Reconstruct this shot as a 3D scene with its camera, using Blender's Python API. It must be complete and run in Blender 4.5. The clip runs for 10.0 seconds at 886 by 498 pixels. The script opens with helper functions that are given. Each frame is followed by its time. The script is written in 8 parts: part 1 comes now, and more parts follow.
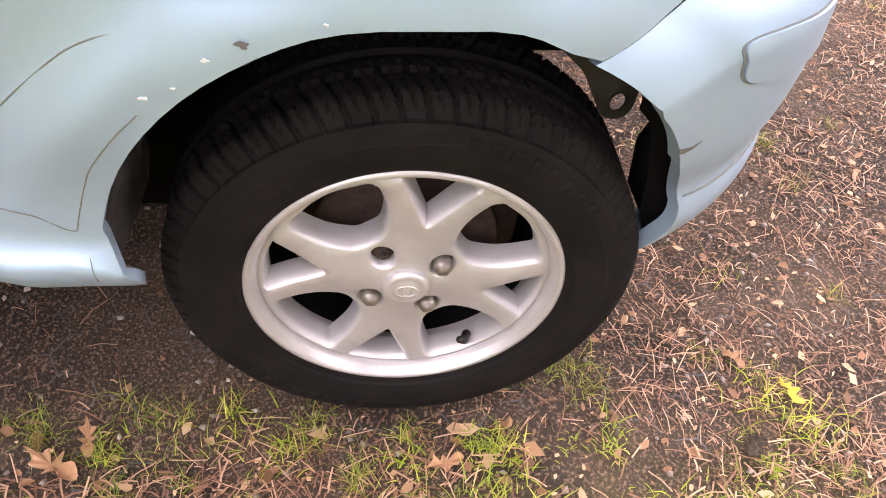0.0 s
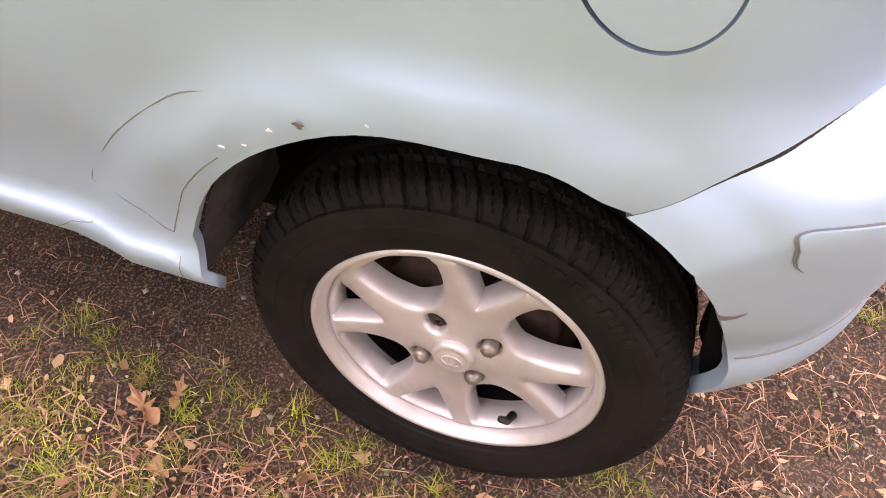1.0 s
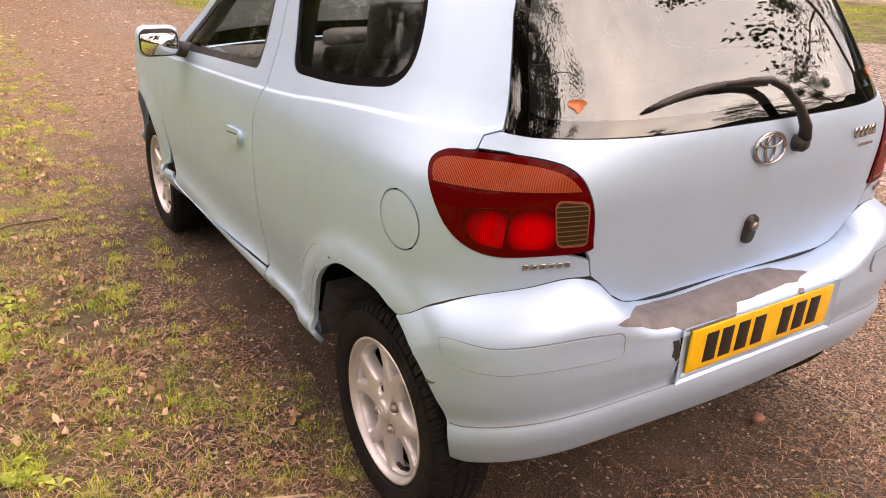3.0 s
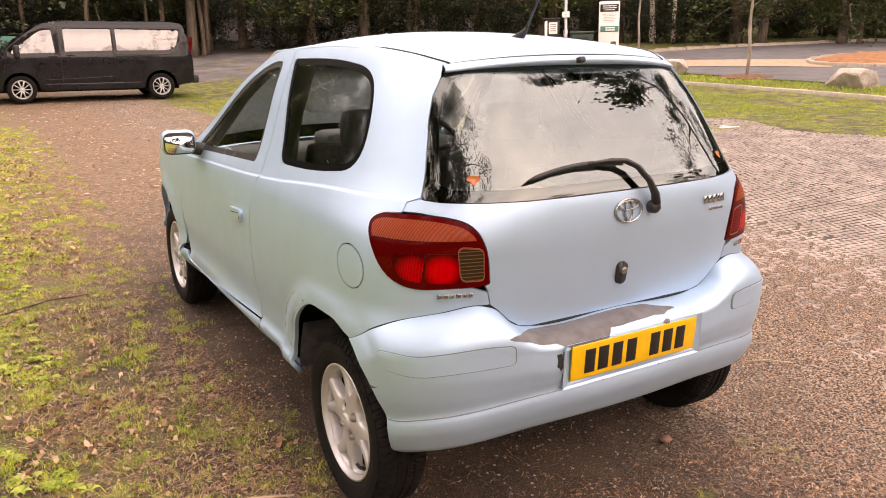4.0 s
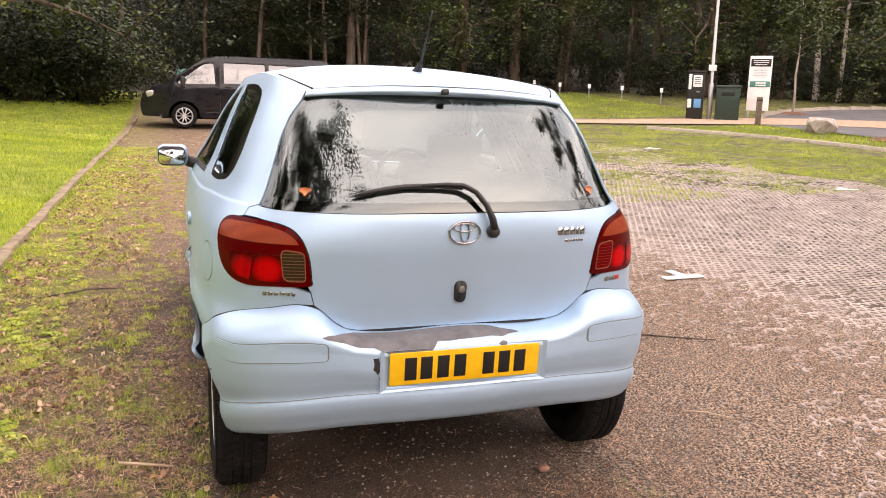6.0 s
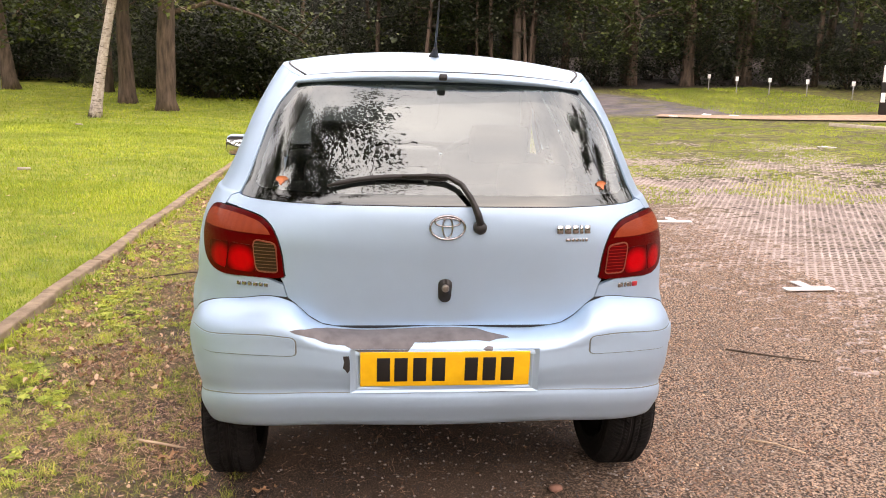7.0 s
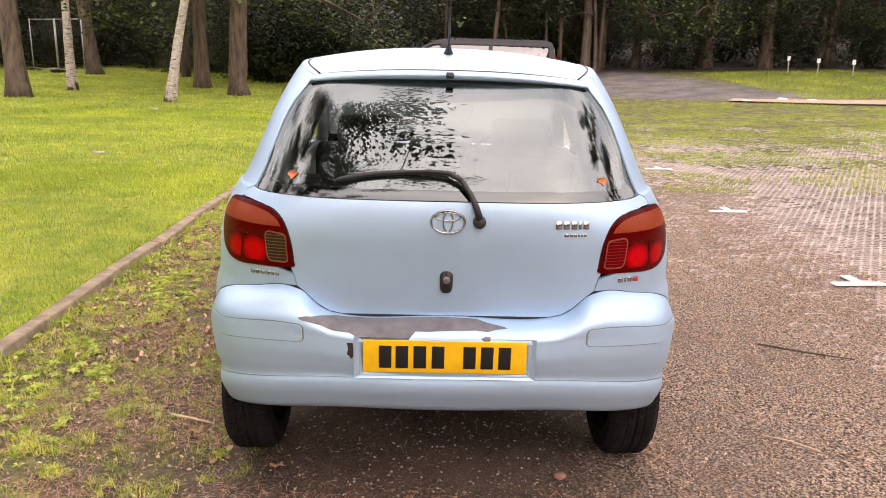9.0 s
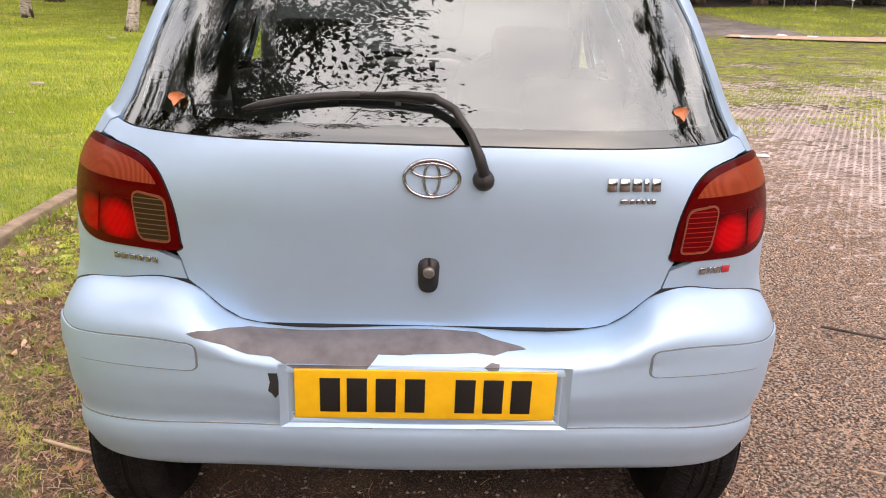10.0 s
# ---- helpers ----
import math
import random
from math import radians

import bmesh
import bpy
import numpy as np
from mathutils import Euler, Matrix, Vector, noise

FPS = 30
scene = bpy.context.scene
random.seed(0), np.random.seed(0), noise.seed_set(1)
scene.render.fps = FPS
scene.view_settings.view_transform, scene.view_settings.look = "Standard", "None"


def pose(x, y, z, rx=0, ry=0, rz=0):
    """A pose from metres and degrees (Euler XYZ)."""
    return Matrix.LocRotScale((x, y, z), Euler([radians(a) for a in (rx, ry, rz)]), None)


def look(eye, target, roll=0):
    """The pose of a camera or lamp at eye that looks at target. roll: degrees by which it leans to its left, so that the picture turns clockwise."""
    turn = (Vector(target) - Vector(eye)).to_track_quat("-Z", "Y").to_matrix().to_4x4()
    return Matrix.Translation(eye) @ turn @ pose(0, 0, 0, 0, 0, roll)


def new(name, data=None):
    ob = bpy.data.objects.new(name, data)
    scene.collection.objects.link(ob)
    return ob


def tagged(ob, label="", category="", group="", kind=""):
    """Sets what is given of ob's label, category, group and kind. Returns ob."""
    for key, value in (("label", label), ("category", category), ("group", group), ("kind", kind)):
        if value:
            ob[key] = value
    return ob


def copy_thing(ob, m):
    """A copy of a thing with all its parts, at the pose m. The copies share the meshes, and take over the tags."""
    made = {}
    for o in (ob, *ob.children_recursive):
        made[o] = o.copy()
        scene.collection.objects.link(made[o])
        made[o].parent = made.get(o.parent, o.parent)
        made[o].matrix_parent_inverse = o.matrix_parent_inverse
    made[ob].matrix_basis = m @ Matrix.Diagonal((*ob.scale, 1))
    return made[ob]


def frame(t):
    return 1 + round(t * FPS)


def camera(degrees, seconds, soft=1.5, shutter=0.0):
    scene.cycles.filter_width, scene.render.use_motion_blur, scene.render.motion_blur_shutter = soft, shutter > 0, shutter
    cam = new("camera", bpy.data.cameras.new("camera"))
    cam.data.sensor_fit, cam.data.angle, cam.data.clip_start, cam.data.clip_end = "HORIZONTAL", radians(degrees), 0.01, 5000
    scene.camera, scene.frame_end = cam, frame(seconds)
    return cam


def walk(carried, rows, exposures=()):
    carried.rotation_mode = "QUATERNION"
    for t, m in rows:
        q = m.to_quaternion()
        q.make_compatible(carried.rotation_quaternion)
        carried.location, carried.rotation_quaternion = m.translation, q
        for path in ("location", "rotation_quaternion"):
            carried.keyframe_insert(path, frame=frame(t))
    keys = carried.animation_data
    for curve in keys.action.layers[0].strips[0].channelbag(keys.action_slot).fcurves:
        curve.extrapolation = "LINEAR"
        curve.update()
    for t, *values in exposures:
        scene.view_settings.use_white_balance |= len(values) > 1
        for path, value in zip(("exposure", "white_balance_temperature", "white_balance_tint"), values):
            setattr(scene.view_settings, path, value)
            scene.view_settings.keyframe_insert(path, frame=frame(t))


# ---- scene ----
cam = camera(59.5, 10.0, soft=1.0)
PATH = [
    (0, (-1.367, 0.072, 1.02), (-0.039, -0.134, -0.461), 5.6),
    (0.5, (-1.373, 0.018, 1.09), (-0.017, 0.046, -0.38), 2.1),
    (1, (-1.318, -0.106, 1.111), (-0.024, 0.245, -0.373), 4.0),
    (1.5, (-1.323, -0.369, 1.141), (-0.156, 0.492, -0.237), 5.8),
    (2, (-1.424, -0.701, 1.229), (-0.362, 0.543, 0.078), 4.1),
    (2.5, (-1.522, -1.097, 1.356), (-0.49, 0.345, 0.431), 2.3),
    (3, (-1.549, -1.485, 1.429), (-0.561, 0.08, 0.671), 1.4),
    (3.2, (-1.585, -1.616, 1.445), (-0.601, -0.02, 0.75), 0.9),
    (4.5, (-1.685, -2.371, 1.512), (-0.702, -0.699, 1.040), 0.5),
    (5, (-1.515, -2.531, 1.513), (-0.564, -0.841, 1.080), 1.7),
    (5.2, (-1.406, -2.56, 1.508), (-0.493, -0.844, 1.077), 2.0),
    (6.3, (-0.678, -2.754, 1.461), (-0.167, -0.866, 1.04), 2.6),
    (6.5, (-0.548, -2.752, 1.466), (-0.135, -0.841, 1.042), 2.7),
    (7, (-0.271, -2.698, 1.449), (-0.051, -0.761, 1.002), 1.8),
    (7.5, (-0.12, -2.803, 1.503), (-0.006, -0.864, 1.027), 0.8),
    (8, (-0.069, -2.912, 1.536), (-0.003, -0.969, 1.068), 0.9),
    (8.5, (-0.068, -2.928, 1.54), (-0.026, -0.984, 1.072), 1.3),
    (9, (-0.064, -2.794, 1.507), (-0.023, -0.856, 1.013), 1.5),
    (9.5, (-0.08, -2.334, 1.422), (-0.025, -0.413, 0.867), 1.7),
    (10, (-0.043, -1.859, 1.336), (0.048, 0.033, 0.696), 2.2),
]
walk(cam, [(t, look(eye, target, roll)) for t, eye, target, roll in PATH],
     exposures=[(0.0, 1.30, 7400, 34), (0.5, 1.28, 7600, 38), (1.0, 1.22, 8000, 43), (1.5, 1.16, 8400, 44), (2.0, 1.18, 8200, 40), (2.5, 0.86, 8600, 40),
                (3.0, 0.61, 8900, 38), (4.5, 0.62, 8700, 32), (6.5, 0.64, 7800, 28), (8.0, 0.62, 7800, 28), (10.0, 0.54, 7600, 29)])

# ---- light ----
world = bpy.data.worlds.new("sky")
scene.world = world
world.use_nodes = True
wn, wl = world.node_tree.nodes, world.node_tree.links
sky = wn.new("ShaderNodeTexSky")
sky.sky_type, sky.sun_disc = "NISHITA", False
SUN_EL, SUN_AZ = radians(29), radians(158)
sky.sun_elevation, sky.sun_rotation = SUN_EL, SUN_AZ
sky.air_density, sky.dust_density, sky.ozone_density = 1.0, 4.0, 1.0
# broken bright cloud over the whole dome
wc = wn.new("ShaderNodeTexCoord")
wmap = wn.new("ShaderNodeMapping")
wmap.inputs["Scale"].default_value = (1.0, 1.0, 2.2)
wnoise = wn.new("ShaderNodeTexNoise")
wnoise.inputs["Scale"].default_value, wnoise.inputs["Detail"].default_value = 2.3, 6.0
wramp = wn.new("ShaderNodeValToRGB")
wramp.color_ramp.elements[0].position, wramp.color_ramp.elements[0].color = 0.36, (5.6, 6.2, 7.0, 1)
wramp.color_ramp.elements[1].position, wramp.color_ramp.elements[1].color = 0.66, (10.0, 10.3, 10.6, 1)
wmix = wn.new("ShaderNodeMix")
wmix.data_type = "RGBA"
wmix.inputs["Factor"].default_value = 0.92
wl.new(wc.outputs["Generated"], wmap.inputs["Vector"])
wl.new(wmap.outputs["Vector"], wnoise.inputs["Vector"])
wl.new(wnoise.outputs["Fac"], wramp.inputs["Fac"])
wl.new(sky.outputs["Color"], wmix.inputs["A"])
wl.new(wramp.outputs["Color"], wmix.inputs["B"])
wl.new(wmix.outputs["Result"], wn["Background"].inputs["Color"])
wn["Background"].inputs["Strength"].default_value = 0.250

sun = new("sun", bpy.data.lights.new("sun", "SUN"))
sun.data.energy, sun.data.angle, sun.data.color = 0.86, radians(100), (1.0, 0.95, 0.87)
sun.matrix_world = pose(0, 0, 30, 90 - math.degrees(SUN_EL), 0, 180 - math.degrees(SUN_AZ))

# ---- materials ----
def material(name, color, rough=0.5, metal=0.0, coat=0.0, spec=0.5):
    m = bpy.data.materials.new(name)
    m.use_nodes = True
    b = m.node_tree.nodes["Principled BSDF"]
    b.inputs["Base Color"].default_value = (*color, 1)
    b.inputs["Roughness"].default_value, b.inputs["Metallic"].default_value = rough, metal
    b.inputs["Coat Weight"].default_value, b.inputs["Coat Roughness"].default_value = coat, 0.05
    b.inputs["Specular IOR Level"].default_value = spec
    return m


def tree_of(m):
    t = m.node_tree
    return t.nodes, t.links, t.nodes["Principled BSDF"]


def noise_node(m, scale, detail=4.0, rough=0.55, space="Object", distortion=0.0, stretch=None):
    n, l, _ = tree_of(m)
    c = n.new("ShaderNodeTexCoord")
    t = n.new("ShaderNodeTexNoise")
    t.inputs["Scale"].default_value, t.inputs["Detail"].default_value = scale, detail
    t.inputs["Roughness"].default_value, t.inputs["Distortion"].default_value = rough, distortion
    if stretch:
        mp = n.new("ShaderNodeMapping")
        mp.inputs["Scale"].default_value = stretch
        l.new(c.outputs[space], mp.inputs["Vector"])
        l.new(mp.outputs["Vector"], t.inputs["Vector"])
    else:
        l.new(c.outputs[space], t.inputs["Vector"])
    return t.outputs["Fac"]


def ramp(m, fac, stops):
    n, l, _ = tree_of(m)
    r = n.new("ShaderNodeValToRGB")
    while len(r.color_ramp.elements) < len(stops):
        r.color_ramp.elements.new(0.5)
    for e, (p, c) in zip(r.color_ramp.elements, stops):
        e.position = p
        e.color = (*c, 1) if len(c) == 3 else c
    l.new(fac, r.inputs["Fac"])
    return r.outputs["Color"]


def grey(v):
    return (v, v, v)


def mixed(m, fac, a, b, mode="MIX"):
    n, l, _ = tree_of(m)
    x = n.new("ShaderNodeMix")
    x.data_type, x.blend_type = "RGBA", mode
    for key, v in (("Factor", fac), ("A", a), ("B", b)):
        s = next(i for i in x.inputs if i.name == key and i.type == ("VALUE" if key == "Factor" else "RGBA"))
        if isinstance(v, bpy.types.NodeSocket):
            l.new(v, s)
        else:
            s.default_value = v if key == "Factor" else (*v, 1)
    return next(o for o in x.outputs if o.type == "RGBA")


def bump(m, height, strength=0.3, distance=0.01):
    n, l, b = tree_of(m)
    k = n.new("ShaderNodeBump")
    k.inputs["Strength"].default_value, k.inputs["Distance"].default_value = strength, distance
    l.new(height, k.inputs["Height"])
    for s in b.inputs["Normal"].links:
        l.new(s.from_socket, k.inputs["Normal"])
    l.new(k.outputs["Normal"], b.inputs["Normal"])


def feed(m, socket, out):
    tree_of(m)[1].new(out, tree_of(m)[2].inputs[socket])


def varied(name, stops, scale, rough=0.8, bump_scale=0.0, bump_strength=0.3, distance=0.01, metal=0.0, coat=0.0, stretch=None, spec=0.5, detail=5.0):
    m = material(name, stops[0][1], rough, metal, coat, spec)
    feed(m, "Base Color", ramp(m, noise_node(m, scale, detail, stretch=stretch), stops))
    if bump_scale:
        bump(m, noise_node(m, bump_scale, 5.0, stretch=stretch), bump_strength, distance)
    return m


# pale metallic blue car paint with a clear coat and faint grime
M_PAINT = material("paint_pale_blue", (0.55, 0.63, 0.72), 0.42, 0.58, 0.14, 0.28)
M_PAINT.node_tree.nodes["Principled BSDF"].inputs["Coat Roughness"].default_value = 0.18
_g = noise_node(M_PAINT, 5.0, 6.0)
feed(M_PAINT, "Base Color", mixed(M_PAINT, ramp(M_PAINT, _g, [(0.4, grey(0.0)), (0.8, grey(0.35))]), (0.415, 0.590, 0.755), (0.400, 0.530, 0.650)))
feed(M_PAINT, "Roughness", ramp(M_PAINT, noise_node(M_PAINT, 11.0, 6.0), [(0.3, grey(0.42)), (0.75, grey(0.56))]))
bump(M_PAINT, noise_node(M_PAINT, 900.0, 2.0), 0.02, 0.001)
M_RUBBER = varied("tyre_rubber", [(0.3, (0.0045, 0.0043, 0.0043)), (0.7, (0.0125, 0.0115, 0.011))], 14.0, 0.8, 160.0, 0.25, 0.002, spec=0.18)
M_BLACK = varied("black_plastic", [(0.3, grey(0.012)), (0.7, grey(0.022))], 30.0, 0.5, 300.0, 0.15, 0.001)
M_LINER = varied("dusty_liner", [(0.3, grey(0.06)), (0.7, (0.14, 0.132, 0.125))], 25.0, 0.8, 200.0, 0.2, 0.001)
M_BARE = varied("bare_grey_plastic", [(0.3, (0.10, 0.095, 0.10)), (0.7, (0.17, 0.165, 0.17))], 22.0, 0.6, 120.0, 0.2, 0.001)
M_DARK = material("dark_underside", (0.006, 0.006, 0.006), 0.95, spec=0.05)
M_ALLOY = varied("alloy_silver", [(0.3, (0.53, 0.53, 0.54)), (0.75, (0.65, 0.65, 0.66))], 18.0, 0.42, 240.0, 0.08, 0.0006, metal=0.55, coat=0.2)
M_RUST = varied("rusty_iron", [(0.3, (0.02, 0.014, 0.011)), (0.7, (0.075, 0.045, 0.033))], 40.0, 0.85, 120.0, 0.4, 0.002, metal=0.2)
M_CHROME = material("chrome", (0.42, 0.42, 0.43), 0.14, 1.0)
M_STEEL = varied("nut_steel", [(0.3, (0.18, 0.16, 0.14)), (0.7, (0.42, 0.40, 0.37))], 60.0, 0.4, 200.0, 0.2, 0.001, metal=0.8)
M_PLATE = material("plate_yellow", (0.86, 0.48, 0.012), 0.35, 0.0, 0.3)
feed(M_PLATE, "Base Color", ramp(M_PLATE, noise_node(M_PLATE, 25.0), [(0.3, (0.80, 0.43, 0.008)), (0.7, (0.90, 0.52, 0.016))]))
M_INK = material("plate_black", (0.01, 0.01, 0.01), 0.4)


def glass(name, tint, alpha):
    """Thin tinted glass: clear film that mirrors the sky at its surface."""
    m = bpy.data.materials.new(name)
    m.use_nodes = True
    n, l = m.node_tree.nodes, m.node_tree.links
    n.remove(n["Principled BSDF"])
    tr, gl, mx, fr = n.new("ShaderNodeBsdfTransparent"), n.new("ShaderNodeBsdfGlossy"), n.new("ShaderNodeMixShader"), n.new("ShaderNodeFresnel")
    tr.inputs["Color"].default_value = (*tint, 1)
    gl.inputs["Roughness"].default_value = 0.015
    gl.inputs["Color"].default_value = (0.86, 0.96, 0.95, 1)
    fr.inputs["IOR"].default_value = alpha
    l.new(fr.outputs["Fac"], mx.inputs["Fac"])
    l.new(tr.outputs["BSDF"], mx.inputs[1])
    l.new(gl.outputs["BSDF"], mx.inputs[2])
    l.new(mx.outputs["Shader"], n["Material Output"].inputs["Surface"])
    return m


M_GLASS = glass("tinted_glass", (0.88, 0.93, 0.90), 1.42)
M_GLASS_REAR = glass("rear_glass", (0.58, 0.64, 0.61), 2.4)
M_FRIT_REAR = glass("rear_glass_border", (0.012, 0.012, 0.012), 2.1)
M_FRIT = material("black_frit", (0.0025, 0.0025, 0.003), 0.35, 0.0, 0.0, 0.04)


def lens(name, dark, light, stretch, scale=160.0, fine=False):
    """Coloured ribbed lamp plastic under a glossy skin."""
    m = material(name, dark, 0.35, 0.0, 0.14, 0.03)
    w = tree_of(m)[0].new("ShaderNodeTexWave")
    c = tree_of(m)[0].new("ShaderNodeTexCoord")
    mp = tree_of(m)[0].new("ShaderNodeMapping")
    mp.inputs["Scale"].default_value = stretch
    w.inputs["Scale"].default_value = scale
    w.bands_direction = "Z" if fine else "X"
    w.inputs["Distortion"].default_value = 0.4
    l = tree_of(m)[1]
    l.new(c.outputs["Object"], mp.inputs["Vector"])
    l.new(mp.outputs["Vector"], w.inputs["Vector"])
    rib = ramp(m, w.outputs["Fac"], [(0.86, grey(0)), (0.99, grey(1))]) if fine else w.outputs["Fac"]
    feed(m, "Base Color", mixed(m, rib, dark, light))
    bump(m, w.outputs["Fac"], 0.25, 0.001)
    tree_of(m)[2].inputs["Coat Roughness"].default_value = 0.03
    return m


M_LENS_RED = lens("lens_red", (0.058, 0.0001, 0.0003), (0.100, 0.0001, 0.0004), (1, 1, 0.02), 150.0)
M_LENS_BRIGHT = lens("lens_bright_red", (0.40, 0.0008, 0.002), (0.60, 0.0015, 0.004), (1, 1, 0.02), 110.0)
M_LENS_SIDE = lens("lens_side_red", (0.22, 0.0006, 0.002), (0.52, 0.0015, 0.004), (1, 1, 0.02), 100.0)


def fading(m, at, spread, edge):
    """Paints a reflector's glow into a lens's colour, strongest inside and fading to its edges."""
    n, l, b = tree_of(m)
    c, mp, gr = n.new("ShaderNodeTexCoord"), n.new("ShaderNodeMapping"), n.new("ShaderNodeTexGradient")
    gr.gradient_type = "SPHERICAL"
    mp.inputs["Location"].default_value, mp.inputs["Scale"].default_value = (-at[0] * spread, 0, -at[1] * spread), (spread, 0, spread)
    l.new(c.outputs["Generated"], mp.inputs["Vector"])
    l.new(mp.outputs["Vector"], gr.inputs["Vector"])
    old = b.inputs["Base Color"].links[0].from_socket
    feed(m, "Base Color", mixed(m, ramp(m, gr.outputs["Fac"], [(0.02, grey(0)), (0.55, grey(1))]), edge, old))


# painted glow in the middle of the stop and side lenses
fading(M_LENS_BRIGHT, (0.5, 0.42), 1.70, (0.055, 0.0002, 0.0006))
fading(M_LENS_SIDE, (0.60, 0.38), 1.65, (0.05, 0.0002, 0.0006))
M_LENS_RIM = material("lens_rim", (0.20, 0.05, 0.025), 0.3, 0.0, 0.1)
M_LENS_AMBER = lens("lens_amber", (0.14, 0.015, 0.006), (0.36, 0.075, 0.032), (1, 1, 0.02), 110.0)
M_LENS_CLEAR = lens("lens_smoky", (0.035, 0.020, 0.009), (0.15, 0.095, 0.05), (0.02, 0.02, 1), 30.0, True)
M_LENS_FOG = lens("lens_fog_red", (0.10, 0.0008, 0.0015), (0.30, 0.018, 0.012), (0.02, 0.02, 1), 30.0, True)
M_FABRIC = varied("seat_fabric", [(0.3, (0.028, 0.03, 0.033)), (0.7, (0.055, 0.058, 0.06))], 60.0, 0.9, 400.0, 0.3, 0.001)
M_TRIM = varied("interior_grey", [(0.3, (0.28, 0.285, 0.285)), (0.7, (0.36, 0.365, 0.36))], 20.0, 0.6, 300.0, 0.1, 0.001)
M_DASH = varied("dash_dark_grey", [(0.3, (0.06, 0.062, 0.066)), (0.7, (0.09, 0.09, 0.095))], 30.0, 0.6, 300.0, 0.2, 0.001)
M_ORANGE = material("spot_orange", (0.55, 0.17, 0.06), 0.5)
M_VAN = material("van_dark_grey_paint", (0.028, 0.029, 0.032), 0.26, 0.0, 0.4, 0.15)
feed(M_VAN, "Base Color", ramp(M_VAN, noise_node(M_VAN, 3.0), [(0.3, (0.007, 0.007, 0.009)), (0.7, (0.012, 0.012, 0.0145))]))
M_VANGLASS = material("van_privacy_glass", (0.006, 0.007, 0.007), 0.02, 0.0, 1.0, 0.9)
M_VANGLASS.node_tree.nodes["Principled BSDF"].inputs["Coat IOR"].default_value = 2.0
bump(M_VANGLASS, noise_node(M_VANGLASS, 1.6, 2.0), 0.9, 0.05)
M_MIRROR = material("mirror_glass", (0.85, 0.86, 0.87), 0.02, 1.0)


def bark(name, a, b, scale, strength):
    m = varied(name, [(0.3, a), (0.7, b)], scale, 0.9, stretch=(1, 1, 0.18))
    bump(m, noise_node(m, scale * 2.2, 6.0, stretch=(1, 1, 0.16)), strength, 0.03)
    return m


M_BARK = bark("bark_brown", (0.040, 0.030, 0.022), (0.15, 0.115, 0.085), 9.0, 0.8)
M_BARK_GREY = bark("bark_grey", (0.032, 0.022, 0.016), (0.155, 0.112, 0.080), 11.0, 1.0)
M_BARK_PALE = bark("bark_pale", (0.24, 0.20, 0.16), (0.50, 0.44, 0.38), 10.0, 0.5)
M_BIRCH = material("birch_bark", (0.45, 0.43, 0.39), 0.8)
feed(M_BIRCH, "Base Color", mixed(M_BIRCH, ramp(M_BIRCH, noise_node(M_BIRCH, 7.0, 6.0, stretch=(0.7, 0.7, 4.5)), [(0.34, grey(1.0)), (0.46, grey(0.0))]),
                                  ramp(M_BIRCH, noise_node(M_BIRCH, 14.0), [(0.3, (0.30, 0.25, 0.21)), (0.7, (0.56, 0.51, 0.46))]), (0.06, 0.045, 0.035)))
_n, _l, _b = tree_of(M_BIRCH)
_c, _s, _a = _n.new("ShaderNodeTexCoord"), _n.new("ShaderNodeSeparateXYZ"), _n.new("ShaderNodeMath")
_a.operation = "MULTIPLY_ADD"
_a.inputs[1].default_value = 1.6
_l.new(_c.outputs["Object"], _s.inputs["Vector"])
_l.new(noise_node(M_BIRCH, 6.0, 6.0, stretch=(1, 1, 0.4)), _a.inputs[0])
_l.new(_s.outputs["Z"], _a.inputs[2])
feed(M_BIRCH, "Base Color", mixed(M_BIRCH, ramp(M_BIRCH, _a.outputs[0], [(0.82, grey(1)), (1.0, grey(0))]), _b.inputs["Base Color"].links[0].from_socket, (0.05, 0.038, 0.03)))
bump(M_BIRCH, noise_node(M_BIRCH, 20.0, 6.0), 0.5, 0.02)


def leafy(name, a, b, c, patchy=0.0, dark=(0.115, 0.20, 0.013)):
    """Leaves: each one its own green, a little light passing through."""
    m = material(name, a, 0.55)
    n, l, bs = tree_of(m)
    g = n.new("ShaderNodeNewGeometry")
    tone = ramp(m, g.outputs["Random Per Island"], [(0.0, a), (0.55, b), (1.0, c)])
    if patchy:
        # broad patches of greener, darker growth
        t = n.new("ShaderNodeTexNoise")
        t.inputs["Scale"].default_value, t.inputs["Detail"].default_value = patchy, 5.0
        l.new(g.outputs["Position"], t.inputs["Vector"])
        tone = mixed(m, ramp(m, t.outputs["Fac"], [(0.42, grey(0.9)), (0.62, grey(0))]), tone, dark)
    feed(m, "Base Color", tone)
    tl, mx = n.new("ShaderNodeBsdfTranslucent"), n.new("ShaderNodeMixShader")
    l.new(ramp(m, g.outputs["Random Per Island"], [(0.0, b), (1.0, c)]), tl.inputs["Color"])
    mx.inputs["Fac"].default_value = 0.22
    l.new(bs.outputs["BSDF"], mx.inputs[1])
    l.new(tl.outputs["BSDF"], mx.inputs[2])
    l.new(mx.outputs["Shader"], n["Material Output"].inputs["Surface"])
    return m


